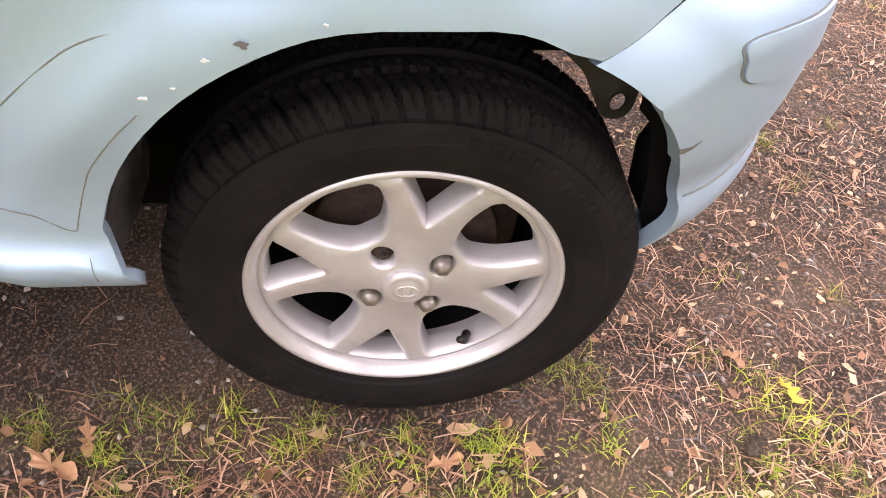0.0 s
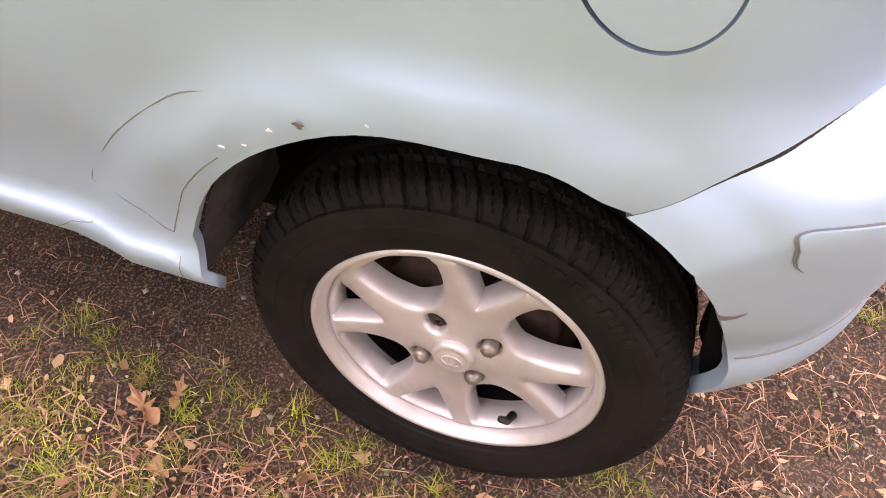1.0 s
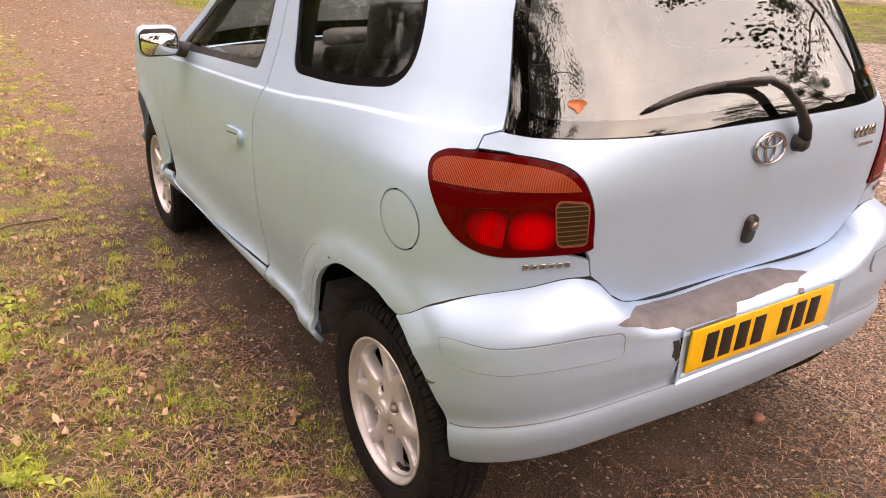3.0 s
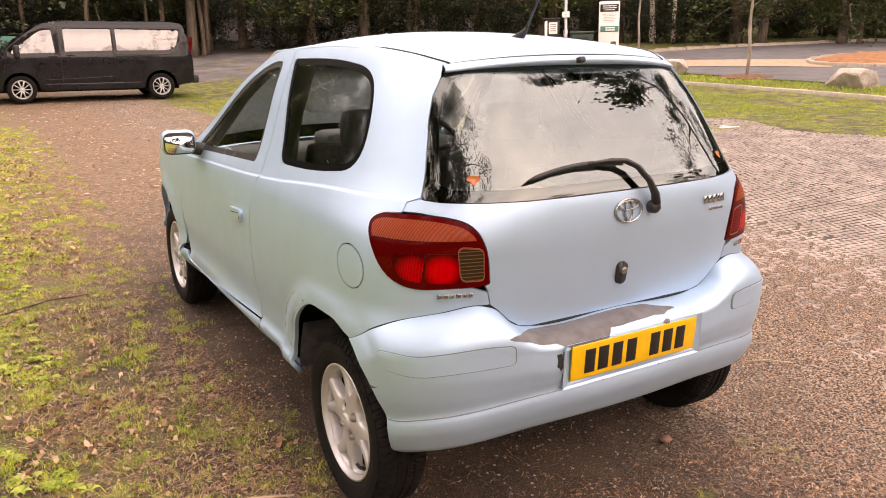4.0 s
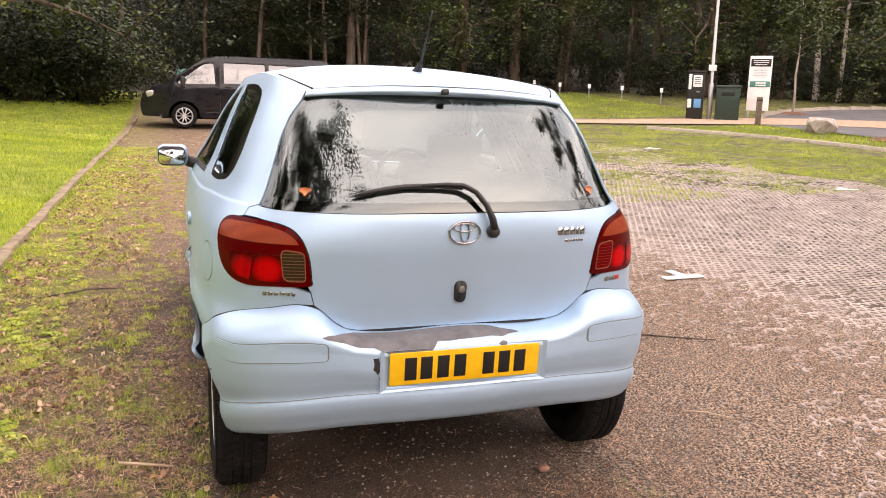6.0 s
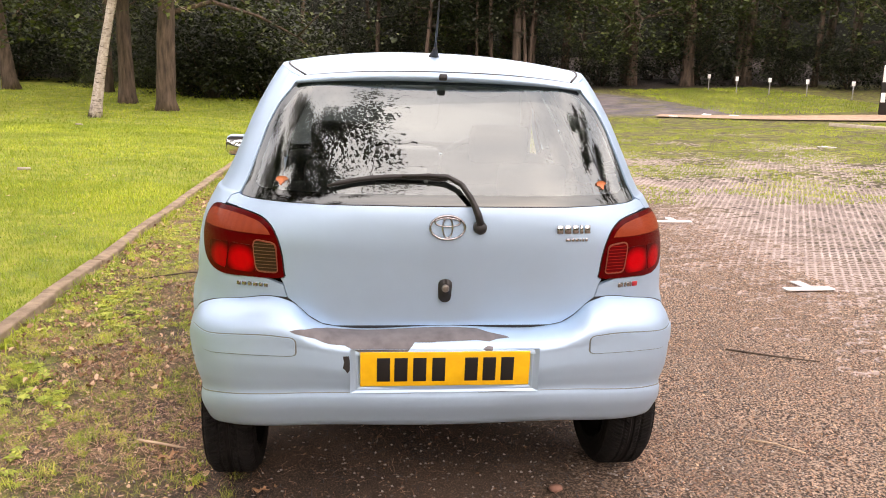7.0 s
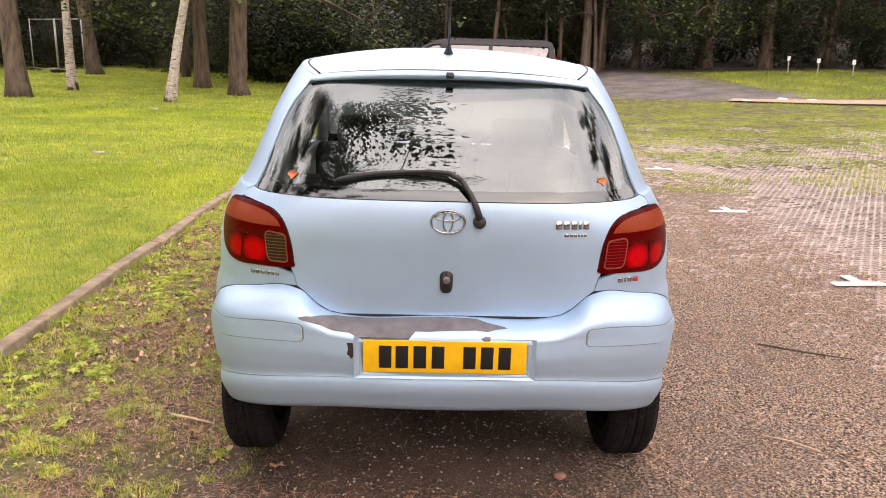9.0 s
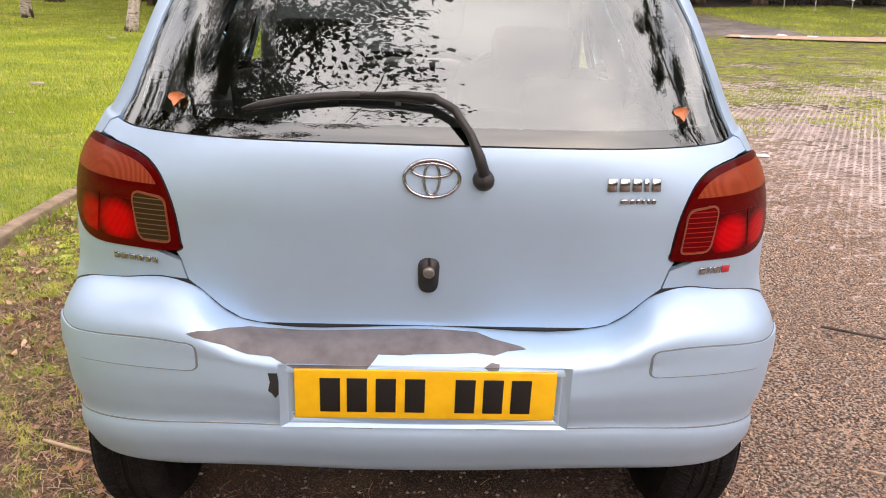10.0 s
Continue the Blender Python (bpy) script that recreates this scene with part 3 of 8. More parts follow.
def shell(name, mat, parent, loop, holes=(), surf=skin, step=0.035, thick=0.014, out=0.0, label="", sides=(1,), open_at=None, edge=None):
    """A pressed panel on the skin: an outline with holes, its true surface normals and folded edges. sides: 1 for the car's left, -1 for its right."""
    loops = [resampled(np.array(p, float), step * 0.7) for p in (loop, *holes)]
    lo, hi = loops[0].min(0), loops[0].max(0)
    g = np.stack(np.meshgrid(np.arange(lo[0], hi[0], step), np.arange(lo[1], hi[1], step), indexing="ij"), -1).reshape(-1, 2)
    keep = inside(g, loops[0])
    for h in loops[1:]:
        keep &= ~inside(g, h)
    g = g[keep]
    rim = np.concatenate(loops)
    g = g[np.array([np.hypot(*(rim - p).T).min() > step * 0.45 for p in g], bool)] if len(g) else g
    if surf is skin and step > 0.03 and len(g):
        # rows of points that keep the shoulder line sharp
        g = g[abs(g[:, 1] - curve(g[:, 0], *SHOULDER) - 0.004) > 0.022]
        ca = np.arange(lo[0], hi[0], step * 0.7)
        c = np.concatenate([np.stack([ca, curve(ca, *SHOULDER) + off], 1) for off in (-0.008, -0.001, 0.005, 0.011, 0.018)])
        keep = inside(c, loops[0])
        for h in loops[1:]:
            keep &= ~inside(c, h)
        c = c[keep]
        g = np.concatenate([g, c[np.array([np.hypot(*(rim - p).T).min() > 0.006 for p in c], bool)]]) if len(c) else g
    pts, edges, at = np.concatenate([rim, g]), [], 0
    for p in loops:
        edges += [(at + i, at + (i + 1) % len(p)) for i in range(len(p))]
        at += len(p)
    vs, _, fs, *_ = geometry.delaunay_2d_cdt([Vector(p) for p in pts], edges, [], 0, 1e-6)
    vs = np.array([tuple(v) for v in vs])
    fs = np.array([f[:3] for f in fs])
    mid = vs[fs].mean(1)
    ok = inside(mid, loops[0])
    for h in loops[1:]:
        ok &= ~inside(mid, h)
    fs = fs[ok]
    d = 1e-3
    left = np.maximum(vs[:, 0] - d, A0)
    du = surf(vs[:, 0] + d, vs[:, 1]) - surf(left, vs[:, 1])
    dv = surf(vs[:, 0], vs[:, 1] + d) - surf(vs[:, 0], vs[:, 1] - d)
    nrm = np.cross(dv, du)
    nrm[vs[:, 0] < A0 + 1e-4, 0] = 0
    nrm /= np.linalg.norm(nrm, axis=1)[:, None] + 1e-12
    pos = surf(vs[:, 0], vs[:, 1])
    away = pos - np.array([0, 1.0, 0.7])
    nrm *= np.sign((nrm * away).sum(1).mean())
    pos = pos + out * nrm
    # folded edge
    count = {}
    for f in fs:
        for i in range(3):
            e = (f[i], f[(i + 1) % 3])
            count[tuple(sorted(e))] = None if tuple(sorted(e)) in count else e
    rims = [e for e in count.values() if e is not None]
    if open_at is not None:
        rims = [e for e in rims if not (open_at(vs[e[0]]) and open_at(vs[e[1]]))]
    allv, alln, allf = [], [], []
    for s in sides:
        flip = np.array([s, 1, 1])
        base = sum(len(v) for v in allv)
        p, nn = pos * flip, nrm * flip
        tri = fs
        a, b, c = p[tri[:, 0]], p[tri[:, 1]], p[tri[:, 2]]
        fn = np.cross(b - a, c - a)
        back = (fn * nn[tri[:, 0]]).sum(1) < 0
        tri = np.where(back[:, None], tri[:, ::-1], tri)
        idx = {}
        ev, en = [], []
        for e in rims:
            for i in e:
                if i not in idx:
                    idx[i] = len(p) + 2 * len(idx)
                    ev += [p[i], p[i] - thick * nn[i]]
                    en += [np.zeros(3), np.zeros(3)]
        allv.append(np.concatenate([p, np.array(ev).reshape(-1, 3)]))
        alln.append(np.concatenate([nn, np.array(en).reshape(-1, 3)]))
        allf += (tri + base).tolist()
        allf += [[idx[i] + base, idx[j] + base, idx[j] + 1 + base, idx[i] + 1 + base] for i, j in rims]
    me = bpy.data.meshes.new(name)
    me.from_pydata(np.concatenate(allv).tolist(), [], allf)
    me.materials.append(mat)
    me.polygons.foreach_set("use_smooth", np.ones(len(me.polygons), bool))
    me.normals_split_custom_set_from_vertices([tuple(v) for v in np.concatenate(alln)])
    ob = new(name, me)
    ob.parent = parent
    return tagged(ob, label)


def grown(loop, d):
    """An outline moved outwards by d."""
    loop = np.array(loop, float)
    t = np.roll(loop, -1, 0) - np.roll(loop, 1, 0)
    nn = np.stack([t[:, 1], -t[:, 0]], 1) / (np.linalg.norm(t, axis=1)[:, None] + 1e-9)
    x, y = loop[:, 0], loop[:, 1]
    area = (x * np.roll(y, -1) - y * np.roll(x, -1)).sum()
    return loop + d * np.sign(area) * nn


# ---- outlines of the panels ----
GAP = 0.0025
ARCH_R, ARCH_F = arch(AXLE), arch(BASE)
LAMP = looped([(-0.285, 1.0195), (-0.225, 1.016), (-0.191, 0.998), (-0.188, 0.968), (-0.210, 0.924), (-0.250, 0.874), (-0.305, 0.838), (-0.375, 0.821), (-0.48, 0.822), (-0.592, 0.824), (-0.600, 0.846), (-0.584, 0.918), (-0.552, 0.970), (-0.505, 0.999), (-0.44, 1.013), (-0.36, 1.0195)])
QWIN = rounded([(0.86, 1.418, 0.03), (0.46, 1.428, 0.2), (0.02, 1.405, 0.16), (-0.068, 1.30, 0.15), (-0.06, 1.108, 0.10), (0.25, 1.068, 0.2), (0.60, 1.058, 0.06)])
DWIN = rounded([(0.835, 1.03, 0.03), (0.965, 1.408, 0.04), (1.12, 1.395, 0.14), (1.36, 1.275, 0.25), (1.68, 0.985, 0.05)])
CAP = looped([(-0.115 + 0.067 * np.cos(t) + 0.020 * np.sin(t), 0.8525 + 0.0645 * np.sin(t) - 0.008 * np.cos(t)) for t in np.linspace(0, 2 * np.pi, 16, endpoint=False)])
arc_top = [(y, z) for y, z in ARCH_R if z > (0.44 if y > 0 else 0.295)]
fore = [p for p in arc_top if p[0] > -0.065][::-1]
QUARTER = np.array([(0.725, 0.278), (0.725, 0.43), (0.748, 0.52), (0.757, 0.70), (0.758, 0.90), (0.742, 0.95), (0.722, 0.985), (0.735, 1.04), (0.80, 1.22), (0.893, 1.455),
                    (0.6, 1.468), (0.3, 1.466), (0.0, 1.458), (-0.25, 1.443), (-0.415, 1.420), (-0.40, 1.385), (-0.362, 1.335), (-0.343, 1.27), (-0.334, 1.17), (-0.327, 1.065), (-0.290, 1.052), (-0.282, 1.0245)]
                   + [tuple(p) for p in grown(LAMP, GAP)[2:52]] + [(-0.600, 0.80), (-0.6112, 0.7615)] + [(a, float(curve(a, *B_TOP)) + float(np.interp(a, [-0.58, -0.40, -0.18], [0.0030, 0.0015, 0.0045]))) for a in np.linspace(-0.58, -0.082, 20)] + fore + [(0.360, 0.428), (0.352, 0.406), (0.340, 0.384), (0.342, 0.360), (0.358, 0.345), (0.38, 0.339), (0.40, 0.337), (0.425, 0.325), (0.46, 0.300), (0.52, 0.284)])
DOOR = rounded([(0.728 + GAP, 0.425, 0.02), (0.752, 0.52, 0.05), (0.762, 0.70, 0.1), (0.763, 0.905, 0.03), (0.727, 0.985, 0.02), (0.742, 1.045, 0.03), (0.805, 1.22, 0.05), (0.898, 1.454, 0.0), (1.10, 1.442, 0.1),
                (1.36, 1.315, 0.25), (1.60, 1.12, 0.05), (1.80, 0.965, 0.02), (1.955, 0.93, 0.02), (1.955, 0.70, 0.1), (1.93, 0.45, 0.08), (1.84, 0.40, 0.05), (1.6, 0.395, 0.1)])
SILL = np.array([(0.728, 0.278), (0.728, 0.420), (1.6, 0.390), (1.84, 0.395), (1.93, 0.425), (1.985, 0.425), (2.005, 0.36), (1.985, 0.310), (1.93, 0.278)])
front_arc = [p for p in [tuple(q) for q in ARCH_F] if p[1] > 0.27]
WING = np.array([(1.958, 0.455), (1.958, 0.93), (1.86, 0.962), (2.05, 0.955), (2.5, 0.90), (2.85, 0.80), (2.98, 0.68), (3.0, 0.45), (2.98, 0.30)] + front_arc[::-1] + [(2.04, 0.34), (2.02, 0.435)])
HATCH = np.concatenate([np.array([(A0, 0.6695), (-0.76, 0.6695), (-0.72, 0.6778), (-0.682, 0.7018), (-0.642, 0.7395), (-0.6145, 0.7605), (-0.6028, 0.803)]),
                        grown(LAMP, GAP * 1.6)[54:90], np.array([(-0.345, 1.0265), (-0.286, 1.0275), (-0.2925, 1.0495), (-0.325, 1.0600), (-0.345, 1.0575), (-0.40, 1.0535), (-0.7, 1.0498), (A0, 1.0490)])])
GLASS = np.array([(A0, 1.053), (-0.7, 1.053), (-0.40, 1.0565), (-0.343, 1.0612), (-0.3315, 1.070), (-0.3375, 1.17), (-0.3468, 1.27), (-0.3648, 1.334), (-0.4022, 1.3845), (-0.46, 1.405), (-0.6, 1.413), (A0, 1.42)])
GLASS_IN = np.array([(A0, 1.085), (-0.7, 1.085), (-0.43, 1.088), (-0.385, 1.10), (-0.378, 1.17), (-0.386, 1.27), (-0.405, 1.325), (-0.445, 1.378), (-0.52, 1.398), (A0, 1.409)])
B_ARCH = ([0, 0.13, 0.3, 0.43, 0.5, 0.55, 0.6, 0.65, 0.7, 0.75, 0.8, 0.85, 0.9, 0.95, 1.0], [-0.212, -0.205, -0.203, -0.19, -0.17, -0.155, -0.141, -0.126, -0.11, -0.095, -0.079, -0.074, -0.077, -0.08, -0.084])
BUMPER = np.array([(A0, 0.0), (-0.62, 0.0), (-0.45, 0.0), (-0.27, 0.0)] + [(float(curve(v, *B_ARCH)), v) for v in np.linspace(0.04, 1.0, 24)] + [(-0.3, 1.0), (-0.45, 1.0), (-0.6, 1.0), (-0.68, 1.0), (-0.76, 1.0), (A0, 1.0)])
STRIP = rounded([(-0.184, 0.872, 0.032), (-0.192, 0.762, 0.032), (-0.262, 0.750, 0.05), (-0.373, 0.742, 0.08), (-0.43, 0.758, 0.06), (-0.52, 0.766, 0.06), (-0.640, 0.768, 0.022), (-0.640, 0.862, 0.022), (-0.50, 0.868, 0.08), (-0.426, 0.861, 0.08), (-0.345, 0.850, 0.08), (-0.262, 0.866, 0.05)])


def a_at(x, v):
    """The place along the bumper, at height v, that lies x from the middle."""
    a = np.linspace(A0, -0.3, 400)
    return float(np.interp(x, -bumper_skin(a, np.full(400, v))[::1, 0], a))


def by_x(pts):
    return np.array([(A0 if x == 0 else a_at(x, v), v) for x, v in pts])


at_middle = lambda p: p[0] < A0 + 1e-4  # noqa: E731

# ---- the pale blue hatchback ----
car = thing("hatchback_car", "pale metallic blue three-door hatchback, scuffed and chipped, parked on bare earth", "car")
both = (1, -1)
for s in both:
    q = shell("quarter_panel", M_PAINT, car, QUARTER, [QWIN, CAP], sides=(s,))
    shell("fuel_flap" if s > 0 else "blank_flap", M_PAINT, q, grown(CAP, -0.0040), sides=(s,), out=0.0005)
    shell("quarter_window", M_GLASS, car, grown(QWIN, -0.022), sides=(s,), out=-0.004, thick=0.003)
    shell("window_seal", M_FRIT, car, grown(QWIN, -0.001), [grown(QWIN, -0.022)], sides=(s,), out=-0.003, thick=0.004)
    d = shell("door", M_PAINT, car, DOOR, [DWIN], sides=(s,))
    shell("door_window", M_GLASS, d, grown(DWIN, -0.022), sides=(s,), out=-0.005, thick=0.003)
    shell("window_seal", M_BLACK, d, grown(DWIN, -0.001), [grown(DWIN, -0.022)], sides=(s,), out=-0.003, thick=0.006)
    shell("sill", M_PAINT, car, SILL, sides=(s,), out=0.004)
    shell("front_wing", M_PAINT, car, WING, sides=(s,))
tailgate = shell("tailgate", M_PAINT, car, HATCH, sides=both, open_at=at_middle)
shell("rear_window", M_GLASS_REAR, tailgate, GLASS_IN, sides=both, out=-0.004, thick=0.0, open_at=at_middle)
shell("rear_window_border", M_FRIT_REAR, tailgate, np.concatenate([GLASS, GLASS_IN[::-1]]), sides=both, out=-0.004, thick=0.004, open_at=at_middle, step=0.025)
cut = np.concatenate([BUMPER[:-1], [(A0, 1.0), (A0, 0.812)], [(a_at(0.289, 0.812), 0.812), (a_at(0.289, 0.528), 0.528), (A0, 0.528)]])
bumper = shell("rear_bumper", M_PAINT, car, cut, [grown(STRIP, GAP * 1.5)], surf=bumper_skin, sides=both, open_at=at_middle, thick=0.02, step=0.02)
for s in both:
    shell("rubbing_strip", M_PAINT, bumper, STRIP, surf=bumper_skin, sides=(s,), out=0.004)
    # flat grey ring that paints the shade of the strip's groove
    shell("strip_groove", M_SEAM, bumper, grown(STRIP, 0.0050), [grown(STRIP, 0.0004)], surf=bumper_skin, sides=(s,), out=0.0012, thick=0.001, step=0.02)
# dark bar painting the shade in the crease above the bumper's lower lip
for s in both:
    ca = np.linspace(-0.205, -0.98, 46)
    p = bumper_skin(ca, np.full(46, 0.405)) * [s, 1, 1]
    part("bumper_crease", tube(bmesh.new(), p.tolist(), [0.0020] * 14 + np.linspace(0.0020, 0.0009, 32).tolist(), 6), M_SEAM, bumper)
# dark joints between the panels
ja = np.r_[A0, np.linspace(-0.8, -0.088, 40)]
joint = np.concatenate([np.stack([ja, curve(ja, *B_TOP) - 0.010], 1), np.stack([ja, curve(ja, *B_TOP) + 0.012], 1)[::-1]])
shell("bumper_joint", M_INK, car, joint, sides=both, out=-0.0012, thick=0.001, step=0.02, open_at=at_middle)
dj = np.array([(0.7265, 0.285), (0.7265, 0.43), (0.750, 0.52), (0.7595, 0.70), (0.7605, 0.905), (0.7245, 0.985), (0.7385, 1.045), (0.8025, 1.22), (0.8955, 1.452)])
for s in both:
    shell("door_joint", M_BLACK, car, np.concatenate([dj - [0.009, 0], (dj + [0.009, 0])[::-1]]), sides=(s,), out=-0.0025, thick=0.001, step=0.02)


def loft(name, mat, parent, stations, across=24, label=""):
    """A crowned sheet: stations of (y, half width, z at the middle, z at the edge, how far the edge lies ahead)."""
    bm = bmesh.new()
    rows = []
    for y, w, zm, ze, *ahead in stations:
        rows.append([bm.verts.new((w * u, y + (ahead[0] if ahead else 0.0) * abs(u) ** 3, ze + (zm - ze) * (1 - abs(u) ** 2.4))) for u in np.linspace(-1, 1, across + 1)])
    for a, b in zip(rows, rows[1:]):
        for i in range(across):
            bm.faces.new((a[i], a[i + 1], b[i + 1], b[i]))
    return part(name, bm, mat, parent, label)


# the roof's edge follows the top of the quarter panels and door frames
EDGE_A = np.array([-0.415, -0.25, -0.12, 0.0, 0.15, 0.3, 0.45, 0.6, 0.75, 0.893, 1.02, 1.10])
EDGE = skin(EDGE_A, curve(EDGE_A, [-0.415, -0.25, 0.0, 0.3, 0.6, 0.893, 1.02, 1.10], [1.420, 1.443, 1.458, 1.466, 1.468, 1.4545, 1.449, 1.442]))
st = []
for y in np.linspace(-0.125, 1.12, 30):
    ahead = 0.045 * max(0.0, 1 - (y + 0.125) / 0.4)
    w, ze = (float(np.interp(y + ahead, EDGE[:, 1], col)) for col in (-EDGE[:, 0], EDGE[:, 2]))
    st.append((y, w, float(curve(y, [-0.14, 0.1, 0.4, 0.8, 1.15], [1.445, 1.490, 1.514, 1.514, 1.464])), ze + 0.0015, ahead))
roof = loft("roof", M_PAINT, car, st)
lip = [(-0.130, 0.474, 1.414, 1.396, 0.030), (-0.152, 0.474, 1.420, 1.397, 0.042), (-0.159, 0.471, 1.430, 1.402, 0.046), (-0.151, 0.466, 1.4395, 1.410, 0.046), (-0.127, 0.461, 1.4445, 1.4205, 0.045)]
loft("roof_lip", M_PAINT, car, lip)
for s in both:
    bm = bmesh.new()
    tube(bm, [(s * (q[1] - 0.0045), q[0] + q[4], q[3] - 0.0055) for q in st], 0.007, 8)
    part("roof_channel", bm, M_PAINT, car)
    bm = bmesh.new()
    tube(bm, [(s * q[1] * 0.955, q[0] + q[4] * 0.87, q[3] + (q[2] - q[3]) * (1 - 0.955**2.4)) for q in st[:10]], [0.0035] * 8 + [0.002, 0.0008], 6)
    part("roof_seam", bm, M_BLACK, car)
loft("windscreen", M_GLASS, car, [(1.125, 0.565, 1.462, 1.412), (1.40, 0.60, 1.30, 1.24), (1.65, 0.65, 1.13, 1.09), (1.92, 0.70, 0.975, 0.945)])
loft("bonnet", M_PAINT, car, [(1.925, 0.715, 0.97, 0.935), (2.2, 0.735, 0.955, 0.91), (2.5, 0.72, 0.90, 0.86), (2.75, 0.68, 0.82, 0.78), (2.93, 0.60, 0.72, 0.68), (3.0, 0.56, 0.62, 0.6)])
loft("front_bumper", M_PAINT, car, [(3.0, 0.62, 0.62, 0.60), (3.06, 0.66, 0.50, 0.50), (3.07, 0.68, 0.40, 0.40), (3.03, 0.68, 0.28, 0.28), (2.9, 0.66, 0.20, 0.20)])
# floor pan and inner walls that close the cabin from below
# set low and unseen, to block light from the ground under the car
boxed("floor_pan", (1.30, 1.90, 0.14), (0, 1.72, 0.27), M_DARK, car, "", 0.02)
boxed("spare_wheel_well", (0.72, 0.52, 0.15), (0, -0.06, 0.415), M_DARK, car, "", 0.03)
# unseen box added to shade the ground beneath
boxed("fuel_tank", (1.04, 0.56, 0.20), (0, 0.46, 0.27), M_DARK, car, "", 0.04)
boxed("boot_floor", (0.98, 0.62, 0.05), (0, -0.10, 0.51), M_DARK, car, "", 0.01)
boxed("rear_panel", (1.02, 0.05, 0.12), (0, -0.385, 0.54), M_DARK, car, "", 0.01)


# ---- wheels ----
def sheet(name, mat, parent, outline, holes, height, m, step=0.012, chamfer=0.0035, depth=0.034, label="", slope=0.0):
    """A cast face in the plane (u, v) with rounded openings, raised by height(u, v) along x."""
    loops = [resampled(np.array(p, float), step * 0.6) for p in (outline, *holes)]
    lo, hi = loops[0].min(0), loops[0].max(0)
    g = np.stack(np.meshgrid(np.arange(lo[0], hi[0], step), np.arange(lo[1], hi[1], step), indexing="ij"), -1).reshape(-1, 2)
    keep = inside(g, loops[0])
    for h in loops[1:]:
        keep &= ~inside(g, h)
    g = g[keep]
    rim = np.concatenate(loops)
    g = g[np.array([np.hypot(*(rim - p).T).min() > step * 0.4 for p in g], bool)]
    edges, at = [], 0
    for p in loops:
        edges += [(at + i, at + (i + 1) % len(p)) for i in range(len(p))]
        at += len(p)
    vs, _, fs, *_ = geometry.delaunay_2d_cdt([Vector(p) for p in np.concatenate([rim, g])], edges, [], 0, 1e-7)
    vs, fs = np.array([tuple(v) for v in vs]), np.array([f[:3] for f in fs])
    mid = vs[fs].mean(1)
    ok = inside(mid, loops[0])
    for h in loops[1:]:
        ok &= ~inside(mid, h)
    bm = bmesh.new()
    hv = height(vs[:, 0], vs[:, 1])
    bv = [bm.verts.new(m @ Vector((h, u, v))) for (u, v), h in zip(vs, hv)]
    for f in fs[ok]:
        bm.faces.new([bv[i] for i in f])
    for h in loops[1:]:
        rings = []
        for off, drop in ((0, 0), (-chamfer * 0.35, -chamfer * 0.3), (-chamfer * 0.8, -chamfer), (-chamfer - slope * 0.7, -chamfer * 2.2 - slope * 1.4), (-chamfer * 1.2 - slope, -depth)):
            p = grown(h, off if len(h) > 24 else max(off, -chamfer))
            hh = height(h[:, 0], h[:, 1]) + drop
            rings.append([bm.verts.new(m @ Vector((c, u, v))) for (u, v), c in zip(p, hh)])
        for a, b in zip(rings, rings[1:]):
            for k in range(len(a)):
                bm.faces.new((a[k], a[(k + 1) % len(a)], b[(k + 1) % len(a)], b[k]))
    bmesh.ops.remove_doubles(bm, verts=bm.verts, dist=1e-5)
    bmesh.ops.recalc_face_normals(bm, faces=bm.faces)
    return part(name, bm, mat, parent, label)


def polar(r, deg):
    return (r * math.sin(math.radians(deg)), r * math.cos(math.radians(deg)))


TYRE_R = 0.288


def tyre_mesh(m):
    """A road tyre with cut shoulder blocks, slanting grooves and fine sipes."""
    hs = np.r_[np.linspace(-0.079, 0.079, 41)]
    na = 64 * 10
    bm = bmesh.new()
    th = np.arange(na) * 2 * np.pi / na
    side = [(0.180, 0.062), (0.190, 0.068), (0.194, 0.075), (0.199, 0.0775), (0.203, 0.0785), (0.206, 0.082), (0.222, 0.0865), (0.238, 0.0880), (0.2405, 0.0888), (0.243, 0.0880), (0.256, 0.0865), (0.264, 0.0842)]
    rows = [[(r, -h)] * na for r, h in side]
    rows = [np.array(r) for r in rows]
    for h in hs:
        u = abs(h) / 0.0875
        base = TYRE_R - 0.0015 * u**2 - 0.022 * max(0.0, (abs(h) - 0.055) / 0.024) ** 2.4
        k = th * 64 / (2 * np.pi) + 0.9 * (1 - u) ** 1.5 * 1.6 * (1 if h > 0 else 1) + (0.5 if h > 0 else 0)
        f = k % 1.0
        cut = np.zeros(na)
        if abs(h) > 0.012:
            cut = np.where(f < 0.2, 0.0075, 0.0)
            cut = np.maximum(cut, np.where(abs(f - 0.58) < 0.045, 0.0035 if abs(h) < 0.072 else 0.0, 0.0))
        if 0.025 < abs(h) < 0.033 or abs(h) < 0.004:
            cut = np.maximum(cut, 0.006)
        rows.append(np.stack([base - cut, np.full(na, h)], 1))
    rows += [np.array([(r, h)] * na) for r, h in side[::-1]]
    rings = [[bm.verts.new(m @ Vector((h, r * np.sin(t), r * np.cos(t)))) for (r, h), t in zip(row, th)] for row in rows]
    for a, b in zip(rings, rings[1:]):
        for i in range(na):
            j = (i + 1) % na
            bm.faces.new((a[i], a[j], b[j], b[i]))
    bmesh.ops.recalc_face_normals(bm, faces=bm.faces)
    return bm


